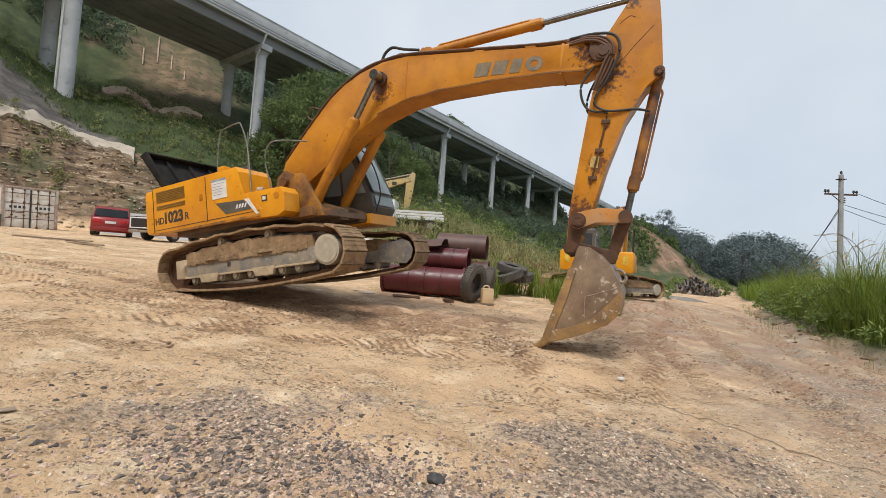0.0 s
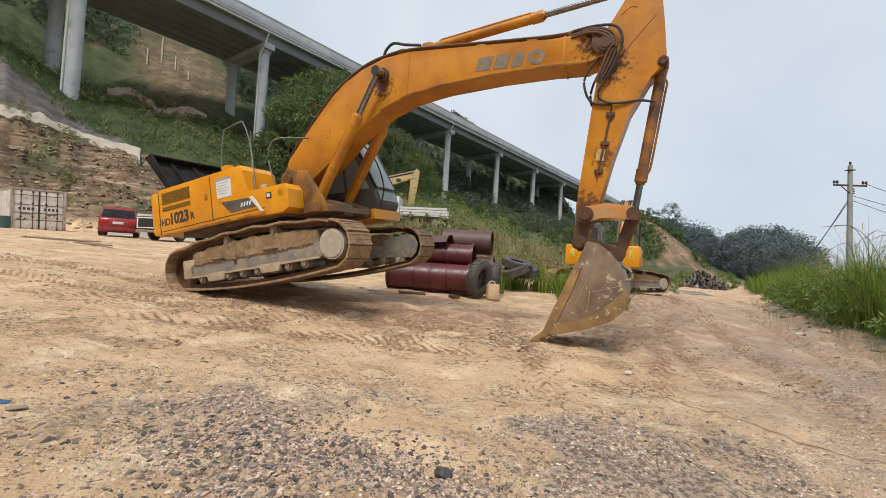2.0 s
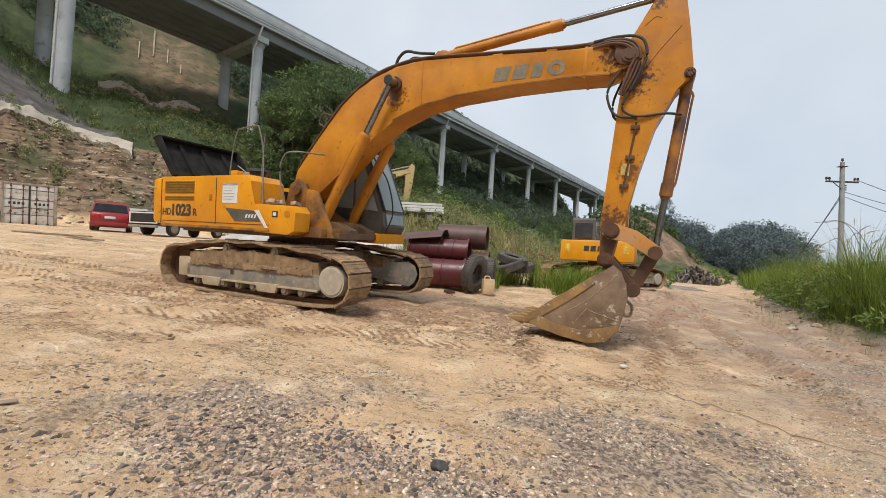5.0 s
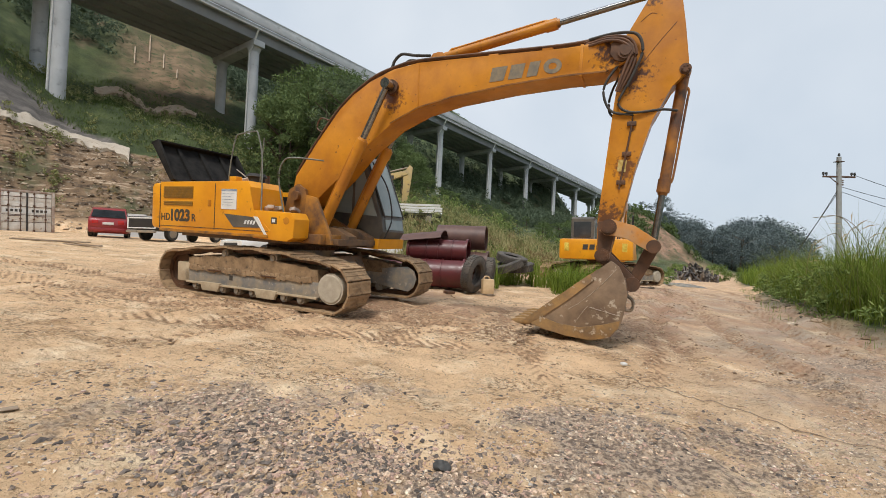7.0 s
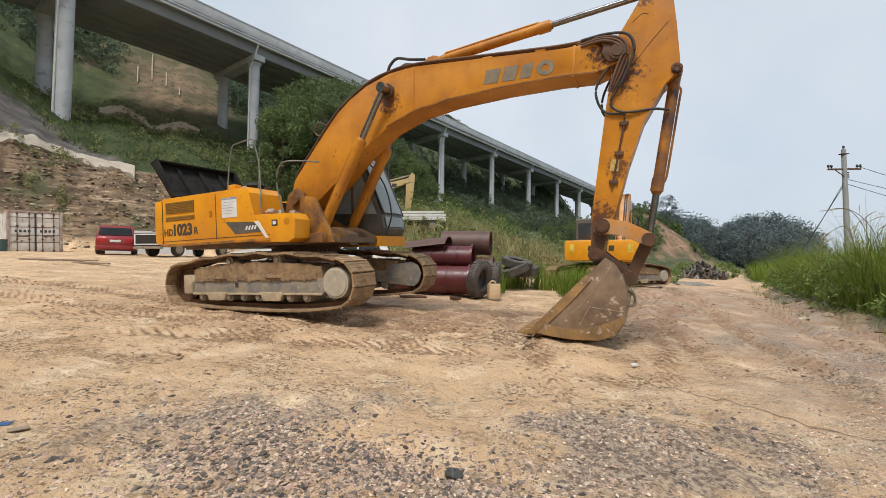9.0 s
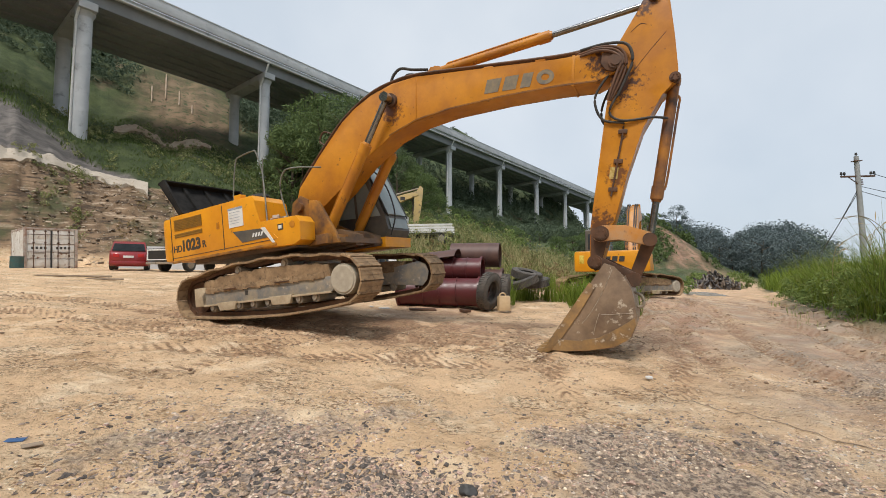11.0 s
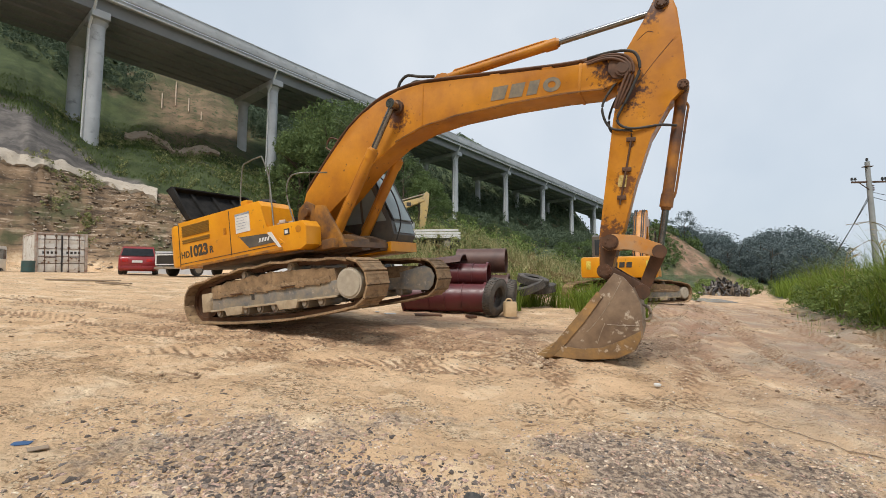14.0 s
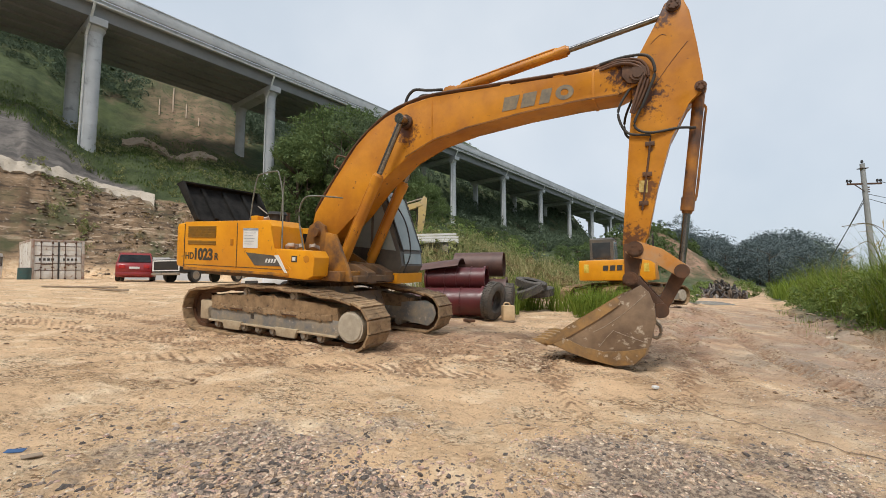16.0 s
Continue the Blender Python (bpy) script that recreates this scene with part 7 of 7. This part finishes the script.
scrub("scrub_near", "fresh green bushes along the foot of the bank", SHRUB[1], spots(34, -9, 22, 0.8, 9, 0.4, 1.1, 1) + spots(50, -12, 20, 10, 26, 0.8, 2.2, 2), 130, 0.16)
scrub("scrub_olive", "olive scrub across the slope below the viaduct", SHRUB[0], spots(90, -24, 22, 8, 40, 0.7, 2.0, 3) + spots(170, -46, -20, 15, 34, 0.5, 1.3, 4) + spots(18, -46, -41, 2, 10, 0.5, 1.2, 9), 90, 0.22)
scrub("scrub_dry", "dry brown weeds on the bank", SHRUB[2], spots(70, -4, 17, 1, 12, 0.5, 1.2, 5) + spots(30, -40, -24, 1, 11, 0.3, 0.6, 6), 120, 0.16)
far_spots = []
g9 = np.random.default_rng(9)
for _ in range(1500):
    b = g9.uniform(-50, 16)
    r = g9.uniform(84, 150) if b < -8 else g9.uniform(100, 190)
    if -38.5 < b < -27.5 and r < 99:
        continue
    far_spots.append((r * math.sin(radians(b)), r * math.cos(radians(b)), g9.uniform(2.0, 4.5)))
# dark green softened for distance haze, mixed into the leaf colour
HILL_LEAF = leaf_material("mountainside_leaves", (0.085, 0.115, 0.075), (0.13, 0.165, 0.105))
scrub("hill_woods", "scrubby woods on the mountainside behind the viaduct", HILL_LEAF, far_spots, 44, 0.36)
scrub("track_scrub", "low green bushes at the end of the track", SHRUB[1], [(x, y, h) for x, y, h in [(26 + 14 * a, 47 + 9 * b, 0.8 + 1.2 * c) for a, b, c in np.random.default_rng(4).random((34, 3))] + [(13.8 + 2.2 * a, 30 + 6 * b, 0.7 + 0.7 * c) for a, b, c in np.random.default_rng(5).random((16, 3))]], 160, 0.2)


def blades(name, label, roots, height, width, mat, lean=0.35, category="grass"):
    n = len(roots)
    h = height * RNG.uniform(0.45, 1.15, n) * np.clip(0.95 + 1.1 * lattice(roots[:, 0] * 0.55, roots[:, 1] * 0.55, 91) + 0.5 * lattice(roots[:, 0] * 1.8, roots[:, 1] * 1.8, 92), 0.3, 1.5)
    a = RNG.uniform(0, math.tau, n)
    side = np.stack([np.cos(a), np.sin(a), np.zeros(n)], 1)
    fall = np.stack([-np.sin(a), np.cos(a), np.zeros(n)], 1) * (RNG.uniform(0.1, 1.0, n) * lean * h)[:, None]
    w = (width * RNG.uniform(0.6, 1.3, n))[:, None]
    up_ = np.array([0, 0, 1.0])
    lv = [roots - side * w / 2, roots + side * w / 2]
    mid = roots + fall * 0.3 + up_ * (h * 0.55)[:, None]
    tip = roots + fall + up_ * h[:, None]
    v = np.stack([lv[0], lv[1], mid + side * w * 0.4, mid - side * w * 0.4, tip + side * w * 0.06, tip - side * w * 0.06], 1).reshape(-1, 3)
    i = np.arange(n)[:, None] * 6
    f = np.concatenate([i + np.array([0, 1, 2, 3]), i + np.array([3, 2, 4, 5])])
    tagged(new(name, quads_object(name, v, f, mat)), label, category, kind="stuff")


def scatter(n, fx, fy, keep, seed):
    g = np.random.default_rng(seed)
    x, y = g.uniform(*fx, n), g.uniform(*fy, n)
    k = keep(x, y, g)
    x, y = x[k], y[k]
    return np.stack([x, y, ground_z(x, y) - 0.02], 1)


GRASS = leaf_material("fresh_tall_grass", (0.11, 0.165, 0.025), (0.25, 0.32, 0.06), through_light=0.45)
SLOPE_GRASS = leaf_material("olive_slope_grass", (0.085, 0.12, 0.035), (0.135, 0.175, 0.06))
GRASS_PALE = leaf_material("yellow_green_grass", (0.12, 0.14, 0.04), (0.27, 0.27, 0.10), through_light=0.35)


def clumpy(x, y, g, lo, thr=-0.12):
    return (verge(x, y) > lo) & (lattice(x * 0.9, y * 0.9, 61) + 0.5 * lattice(x * 2.4, y * 2.4, 62) > thr + g.uniform(-0.2, 0.2, len(x)))


blades("tall_grass", "dense tall fresh green grass along the track", scatter(110000, (8, 26), (7, 30), lambda x, y, g: clumpy(x, y, g, 0.8 + 0.5 * (g.random(len(x)) ** 2)), 1), 1.5, 0.016, GRASS, 0.95)
blades("tall_grass_pale", "yellowish grass stems among the verge", scatter(22000, (8, 26), (7, 30), lambda x, y, g: clumpy(x, y, g, 0.8), 2), 1.7, 0.014, GRASS_PALE, 1.0)
blades("far_grass", "tall grass further along the track", scatter(42000, (14, 60), (26, 62), lambda x, y, g: clumpy(x, y, g, 0.6, -0.25), 3), 1.5, 0.06, GRASS, 0.7)
blades("verge_tufts", "short tufts at the verge edge", scatter(9000, (7, 24), (4, 30), lambda x, y, g: (np.abs(verge(x, y) - 0.2) < 0.8) & (lattice(x * 1.7, y * 1.7, 65) > 0.1), 4), 0.3, 0.012, GRASS, 0.9)
blades("bank_grass", "grass clumps at the foot of the bank", np.concatenate([scatter(16000, (-3, 12), (14, 26), lambda x, y, g: (hill_part(x, y)[1] > 0.4) & (hill_part(x, y)[1] < 7) & (lattice(x, y, 66) > -0.1), 5),
                                                                              scatter(3500, (1.5, 5.5), (12.6, 15.6), lambda x, y, g: lattice(x * 1.4, y * 1.4, 67) + 0.3 * (y - 13.6) > 0.0, 6)]), 0.75, 0.022, GRASS, 0.9)
DRY_GRASS = leaf_material("straw_and_olive_weeds", (0.20, 0.20, 0.08), (0.50, 0.43, 0.22), through_light=0.35)
blades("bank_weeds", "tall olive and straw weeds over the bank", scatter(70000, (-9, 22), (13, 46), lambda x, y, g: (hill_part(x, y)[1] > 0.7) & (hill_part(x, y)[1] < 24) & (lattice(x * 0.6, y * 0.6, 68) + 0.4 * lattice(x * 2, y * 2, 69) > g.uniform(-0.45, 0.15, len(x))), 15), 1.05, 0.04, DRY_GRASS, 0.8)
blades("slope_grass", "long grass on the green slope", scatter(60000, (-70, -14), (30, 70), lambda x, y, g: (hill_part(x, y)[1] > 15.5) & (hill_part(x, y)[1] < 36), 7), 0.32, 0.07, SLOPE_GRASS, 0.8)


scrub("verge_scrub", "mixed green bushes among the verge grass", SHRUB[1], [(float(np.interp(y, (7, 11.5, 18, 26), (8.9, 9.6, 13.6, 19))) + 0.6 + 5 * a * a, y, 0.5 + 0.9 * b) for y, a, b in zip(RNG.uniform(8.5, 27, 70), RNG.random(70), RNG.random(70))], 170, 0.13)
scrub("spur_scrub", "dark bushes over the scarred spur", TREE_LEAF[1], [(27 + 22 * a, 80 + 18 * b, 1.0 + 1.6 * c) for a, b, c in RNG.random((120, 3)) if not (0.62 < a < 0.88 and b < 0.5)], 80, 0.35)


# reeds with plumes standing over the verge
def reed(x, y, h, lean_x, seed):
    r = random.Random(seed)
    ob = thing("reed", "dry brown reed arching over the grass", "reed", pose(x, y, gz(x, y)), "reeds in the verge")
    bm = bmesh.new()
    pts = bend([(0, 0, -0.1), (lean_x * 0.1, 0, h * 0.5), (lean_x * 0.4, 0, h * 0.85), (lean_x * 0.8, 0, h), (lean_x * 1.3, 0, h * 0.97)], 5)
    tube(bm, pts, 0.009, 5)
    part("stem", bm, SHRUB[2], ob)
    bm = bmesh.new()
    for k in range(9):
        p = pts[4 + k]
        a = r.choice((-1, 1))
        tip = p + Vector((a * r.uniform(0.25, 0.6), r.uniform(-0.3, 0.3), r.uniform(0.0, 0.4)))
        s = Vector((0, 0.02, 0.012))
        bm.faces.new([bm.verts.new(q) for q in (p - s, p.lerp(tip, 0.5) - s + Vector((0, 0, 0.04)), tip, p.lerp(tip, 0.5) + s + Vector((0, 0, 0.04)))])
    part("blade", bm, SHRUB[2], ob)


for k, (x, y, h, lx) in enumerate(((12.9, 12.9, 2.6, -1.5), (13.4, 13.6, 2.7, 0.9), (12.3, 13.5, 2.4, 0.5), (11.6, 12.4, 2.1, -0.5), (13.8, 12.4, 2.4, -0.9), (14.2, 14.6, 2.8, -1.2), (12.0, 14.4, 2.1, 0.4), (13.2, 12.2, 2.2, 1.0))):
    reed(x, y, h, lx, k)


# ---------------------------------------------------------------- stones, rubble, litter
def stones(name, label, xy, size, mat, category="gravel", sink=0.25, kind="stuff"):
    g = np.random.default_rng(len(xy))
    t = (1 + 5 ** 0.5) / 2
    ico = unit(np.array([(-1, t, 0), (1, t, 0), (-1, -t, 0), (1, -t, 0), (0, -1, t), (0, 1, t), (0, -1, -t), (0, 1, -t), (t, 0, -1), (t, 0, 1), (-t, 0, -1), (-t, 0, 1)], float))
    tri = np.array([(0, 11, 5), (0, 5, 1), (0, 1, 7), (0, 7, 10), (0, 10, 11), (1, 5, 9), (5, 11, 4), (11, 10, 2), (10, 7, 6), (7, 1, 8), (3, 9, 4), (3, 4, 2), (3, 2, 6), (3, 6, 8), (3, 8, 9), (4, 9, 5), (2, 4, 11), (6, 2, 10), (8, 6, 7), (9, 8, 1)])
    n = len(xy)
    s = size * g.uniform(0.35, 1, n) ** 1.6
    shp = np.stack([g.uniform(0.7, 1.3, n), g.uniform(0.5, 1.1, n), g.uniform(0.3, 0.7, n)], 1)
    v = ico[None] * (1 + g.uniform(-0.6, 0.45, (n, 12)))[..., None] * shp[:, None] * s[:, None, None]
    a = g.uniform(0, math.tau, n)
    ca, sa = np.cos(a)[:, None], np.sin(a)[:, None]
    v = np.stack([v[..., 0] * ca - v[..., 1] * sa, v[..., 0] * sa + v[..., 1] * ca, v[..., 2]], -1)
    v[..., 0] += xy[:, 0][:, None]
    v[..., 1] += xy[:, 1][:, None]
    v[..., 2] += (ground_z(xy[:, 0], xy[:, 1]) + s * (0.4 - sink))[:, None]
    f = (tri[None] + 12 * np.arange(n)[:, None, None]).reshape(-1, 3)
    return tagged(new(name, quads_object(name, v.reshape(-1, 3), f, mat)), label, category, kind=kind)


def stone_material(name, cols, grain_scale=55.0):
    mt = material(name, (0.3, 0.3, 0.3), 0.85, second=(0.2, 0.2, 0.2), scale=30, bump=0.004, bump_scale=90)
    n, l = mt.node_tree.nodes, mt.node_tree.links
    geo = n.new("ShaderNodeNewGeometry")
    r = n.new("ShaderNodeValToRGB")
    r.color_ramp.interpolation = "CONSTANT"
    while len(r.color_ramp.elements) < len(cols):
        r.color_ramp.elements.new(0.5)
    for k, c in enumerate(cols):
        r.color_ramp.elements[k].position, r.color_ramp.elements[k].color = k / len(cols), (*c, 1)
    l.new(geo.outputs["Random Per Island"], r.inputs[0])
    # dust and darker veins over each stone
    place, grain, span, shade = n.new("ShaderNodeTexCoord"), n.new("ShaderNodeTexNoise"), n.new("ShaderNodeMapRange"), n.new("ShaderNodeVectorMath")
    grain.inputs["Scale"].default_value, grain.inputs["Detail"].default_value, grain.inputs["Roughness"].default_value = grain_scale, 8, 0.7
    for k, v in zip((1, 2, 3, 4), (0.38, 0.62, 0.45, 1.25)):
        span.inputs[k].default_value = v
    shade.operation = "SCALE"
    l.new(place.outputs["Object"], grain.inputs["Vector"])
    l.new(grain.outputs["Fac"], span.inputs[0])
    l.new(r.outputs[0], shade.inputs[0])
    l.new(span.outputs[0], shade.inputs[3])
    l.new(shade.outputs[0], n["Principled BSDF"].inputs["Base Color"])
    return mt


GRAVEL = stone_material("mixed_gravel", ((0.40, 0.29, 0.20), (0.66, 0.47, 0.31), (0.52, 0.36, 0.25), (0.20, 0.15, 0.115), (0.74, 0.60, 0.44), (0.56, 0.36, 0.27), (0.42, 0.36, 0.30), (0.66, 0.52, 0.40)))
DARK_STONE = stone_material("slaty_stones", ((0.24, 0.175, 0.13), (0.48, 0.34, 0.235), (0.095, 0.076, 0.064), (0.58, 0.42, 0.30), (0.46, 0.305, 0.235), (0.29, 0.22, 0.17), (0.16, 0.13, 0.11)))
RUBBLE = stone_material("bank_rubble", ((0.38, 0.28, 0.19), (0.22, 0.155, 0.10), (0.50, 0.40, 0.29), (0.13, 0.095, 0.065)), 6.0)


def pick_xy(n, fx, fy, dens, seed):
    g = np.random.default_rng(seed)
    x, y = g.uniform(*fx, n), g.uniform(*fy, n)
    k = dens(x, y) * (0.6 + 1.2 * lattice(x * 2.2, y * 2.2, seed)) > g.random(n)
    return np.stack([x[k], y[k]], 1)


stones("gravel", "mixed grey and tan gravel strewn on the sand", pick_xy(170000, (-4, 8), (1.5, 8), lambda x, y: gravel_cover(x, y) * np.where(y < 4.6, 1.1, 0.6), 71), 0.018, GRAVEL, sink=0.45)
stones("coarse_gravel", "larger dark slaty stones in the gravel", pick_xy(60000, (-3, 2.6), (1.5, 4.2), lambda x, y: 1.7 * np.exp(-(((x + 0.75) / 1.05) ** 2 + ((y - 2.4) / 0.55) ** 2) ** 1.5) + 0.12 * gravel_cover(x, y), 72), 0.030, DARK_STONE, sink=0.55)
stones("yard_pebbles", "scattered pebbles over the yard", pick_xy(9000, (-14, 14), (3, 18), lambda x, y: 0.05 + 0.5 * np.clip(lattice(x * 0.5, y * 0.5, 79), 0, 1), 73), 0.02, GRAVEL)
sb = np.random.default_rng(74)
bb, ss = sb.uniform(-46, -20, 1500), sb.uniform(0.3, 10, 1500)
rr_ = np.interp(bb, BEAR, FOOT) + ss
stones("bank_rubble", "broken rock and rubble on the left bank", np.stack([rr_ * np.sin(np.radians(bb)), rr_ * np.cos(np.radians(bb))], 1), 0.28, RUBBLE, "rubble", 0.5)
bb, ss = sb.uniform(2, 16, 160), sb.uniform(-1.0, 4, 160)
rr_ = np.interp(bb, BEAR, FOOT) + ss
stones("foot_rubble", "rubble lumps at the foot of the bank", np.stack([rr_ * np.sin(np.radians(bb)), rr_ * np.cos(np.radians(bb))], 1), 0.2, RUBBLE, "rubble")
vy = sb.uniform(7.5, 22, 60)
vx = np.interp(vy, (4, 9.5, 11.5, 18, 26), (8.2, 9.0, 9.3, 13.2, 18.6)) + sb.normal(0.3, 0.5, 60)
stones("verge_rubble", "pale broken stones along the grass edge", np.stack([vx, vy], 1), 0.14, RUBBLE, "rubble")


def flat_litter(name, label, category, x, y, w, h, t, turn, mat, tilt=0.0):
    bm = bmesh.new()
    box(bm, -w / 2, w / 2, -h / 2, h / 2, 0, t, min(t * 0.3, 0.01))
    ob = part(name, bm, mat, m=pose(x, y, gz(x, y) + 0.012, tilt, tilt * 0.5, turn))
    return tagged(ob, label, category)


WOOD = material("weathered_plank", (0.34, 0.26, 0.18), 0.85, second=(0.22, 0.16, 0.11), scale=6, bump=0.004)
PLASTIC_BLUE = material("blue_plastic_scrap", (0.04, 0.10, 0.22), 0.5)
flat_litter("plastic_scrap", "flat blue plastic scrap on the sand", "litter", -2.79, 2.74, 0.10, 0.055, 0.006, 20, PLASTIC_BLUE, 4)
flat_litter("cardboard_scrap", "small pale scrap of card on the sand", "litter", -2.64, 2.7, 0.10, 0.06, 0.006, 50, WOOD, 5)
flat_litter("plank", "weathered wooden plank lying at the verge", "plank", 11.7, 11.4, 1.1, 0.3, 0.06, -24, WOOD, 5)
flat_litter("plank", "weathered plank lying on the yard", "plank", -14.6, 16.2, 2.6, 0.2, 0.05, 8, WOOD, 2)
flat_litter("plank", "weathered plank lying on the yard", "plank", -12.9, 15.6, 1.6, 0.16, 0.05, -12, WOOD, 2)


def bent_sheet():
    """A curled offcut of pipe wall lying over the stack."""
    bm = bmesh.new()
    n, L = 14, 1.25
    prof = [(0.62 * math.sin(a), 0.34 * math.cos(a)) for a in (-1.25 + 2.3 * k / n for k in range(n + 1))]
    rows = []
    for f in (0, 0.5, 1):
        rows.append([bm.verts.new((L * f + 0.12 * f * v, u, v - 0.10 * f * (u > 0.2))) for u, v in prof])
    for a, b in zip(rows, rows[1:]):
        for k in range(n):
            bm.faces.new((a[k], a[k + 1], b[k + 1], b[k]))
    bmesh.ops.recalc_face_normals(bm, faces=bm.faces)
    bmesh.ops.solidify(bm, geom=list(bm.faces), thickness=0.02)
    ob = part("steel_sheet", bm, PIPE_DARK, m=pose(-1.15, 13.15, 1.66, 0, -6, -14))
    tagged(ob, "curled dark steel sheet lying over the pipes", "sheet metal")


bent_sheet()
flat_litter("concrete_block", "pale concrete lump in the verge", "concrete", 12.4, 12.9, 0.7, 0.3, 0.16, 15, PALE_CONCRETE, 3)
flat_litter("cloth_scrap", "pale scrap on the ground by the pipes", "litter", -1.9, 11.4, 0.3, 0.12, 0.02, 40, WHITE, 6)
flat_litter("cloth_scrap", "pale scrap on the ground by the pipes", "litter", -2.3, 11.7, 0.2, 0.1, 0.02, 100, WHITE, 9)
flat_litter("metal_scrap", "flat dark scrap by the pipes", "scrap metal", -0.9, 11.35, 0.7, 0.25, 0.04, 12, RUST, 5)
flat_litter("pale_stone", "small white stone on the sand", "stone", 2.2, 5.2, 0.07, 0.05, 0.03, 20, WHITE, 5)
flat_litter("metal_scrap", "flat dark scrap by the pipes", "scrap metal", 0.2, 11.3, 0.25, 0.18, 0.07, 40, RUST, 5)


def black_lump():
    bm = bmesh.new()
    bmesh.ops.create_icosphere(bm, subdivisions=3, radius=0.055)
    for v in bm.verts:
        v.co *= 1 + 0.28 * noise.noise(v.co * 22)
        v.co.z *= 0.6
        d = math.hypot(v.co.x, v.co.y)
        if v.co.z > 0 and d < 0.025:
            v.co.z -= 0.02
    ob = part("black_stone", bm, material("black_rubbery_lump", (0.035, 0.034, 0.033), 0.7, second=(0.07, 0.066, 0.06), scale=30, bump=0.004, bump_scale=60), m=pose(0.05, 2.63, gz(0.05, 2.63) + 0.02, 0, 0, 30))
    tagged(ob, "fist-sized black lump lying on the gravel", "stone")


black_lump()


def ground_cable():
    bm = bmesh.new()
    pts = bend([(2.0, 4.95, 0), (2.34, 4.52, 0), (2.55, 4.2, 0), (2.86, 3.91, 0), (3.1, 3.6, 0), (3.39, 3.33, 0), (3.9, 2.9, 0)], 8)
    tube(bm, [(p.x, p.y, gz(p.x, p.y) + 0.012) for p in pts], 0.0042, 6)
    tagged(part("cable", bm, WOOD), "thin dark cable trailing over the ground", "cable")


ground_cable()


def scrap_heap():
    g = random.Random(8)
    bm = bmesh.new()
    for k in range(260):
        a, r = g.uniform(0, math.tau), g.random() ** 0.6
        x, y = 26.4 + 2.4 * r * math.cos(a), 45.5 + 1.6 * r * math.sin(a)
        z = gz(x, y) + (1 - r) * 1.5 * g.uniform(0.5, 1.1) + 0.1
        m = pose(x, y, z, g.uniform(0, 180), g.uniform(0, 180), g.uniform(0, 180))
        box(bm, -g.uniform(0.2, 0.7), g.uniform(0.2, 0.5), -0.06, g.uniform(0.05, 0.2), -0.04, 0.05, 0, m)
    me = mesh_of(bm, stone_material("scrap_mix", ((0.06, 0.05, 0.045), (0.2, 0.15, 0.11), (0.33, 0.3, 0.27), (0.1, 0.09, 0.09))), 0)
    tagged(new("scrap_heap", me), "heap of dark twisted scrap and timber", "scrap", kind="stuff")


scrap_heap()


def puddle(x, y, rx, ry, turn, seed):
    bm = bmesh.new()
    rim = []
    for k in range(36):
        a = k * math.tau / 36
        w = 1 + 0.4 * noise.noise(Vector((math.cos(a) * 1.6 + seed, math.sin(a) * 1.6, seed)))
        p = Matrix.Rotation(radians(turn), 3, "Z") @ Vector((rx * w * math.cos(a), ry * w * math.sin(a), 0))
        rim.append(bm.verts.new((x + p.x, y + p.y, float(ground_z(np.array([x + p.x]), np.array([y + p.y]), False)[0]) + 0.02)))
    bm.faces.new(rim)
    bmesh.ops.triangulate(bm, faces=bm.faces)
    mt = material("muddy_water", (0.50, 0.45, 0.38), 0.15, second=(0.42, 0.37, 0.3), scale=1)
    tagged(part("puddle", bm, mt), "shallow muddy puddle on the track", "puddle", kind="structure")


puddle(16.6, 30.5, 1.6, 3.2, -28, 1)


# clods of churned earth round the tracks, the bucket and along the ruts
CLOD = stone_material("dried_earth_clods", ((0.46, 0.32, 0.2), (0.34, 0.22, 0.13), (0.54, 0.40, 0.26), (0.26, 0.165, 0.10)))


def churned(x, y):
    d = np.exp(-(((x + 1.6) / 3.4) ** 2 + ((y - 7.4) / 1.0) ** 2)) + 1.6 * np.exp(-(((x - 0.95) / 0.45) ** 2 + ((y - 6.6) / 0.5) ** 2))
    for x0, y0, dx, dy, w, dep in RUTS:
        n = math.hypot(dx, dy)
        a = ((x - x0) * dx + (y - y0) * dy) / n
        c = ((x - x0) * dy - (y - y0) * dx) / n + 0.35 * np.sin(a * 0.35)
        d = d + 0.5 * np.exp(-((np.abs(c) - 1.7 * w) / 0.14) ** 2) * (a > 0) * (a < n)
    return d


stones("earth_clods", "crumbled clods of tan earth along ruts and tracks", pick_xy(60000, (-12, 14), (3.5, 20), churned, 75), 0.034, CLOD, "soil")
stones("bucket_spoil", "heaped loose earth pushed up by the bucket teeth", pick_xy(2600, (0.3, 1.7), (5.8, 7.4), lambda x, y: 1.4 * np.exp(-(((x - 0.95) / 0.3) ** 2 + ((y - 6.62) / 0.42) ** 2)), 76), 0.06, CLOD, "soil")


motions()
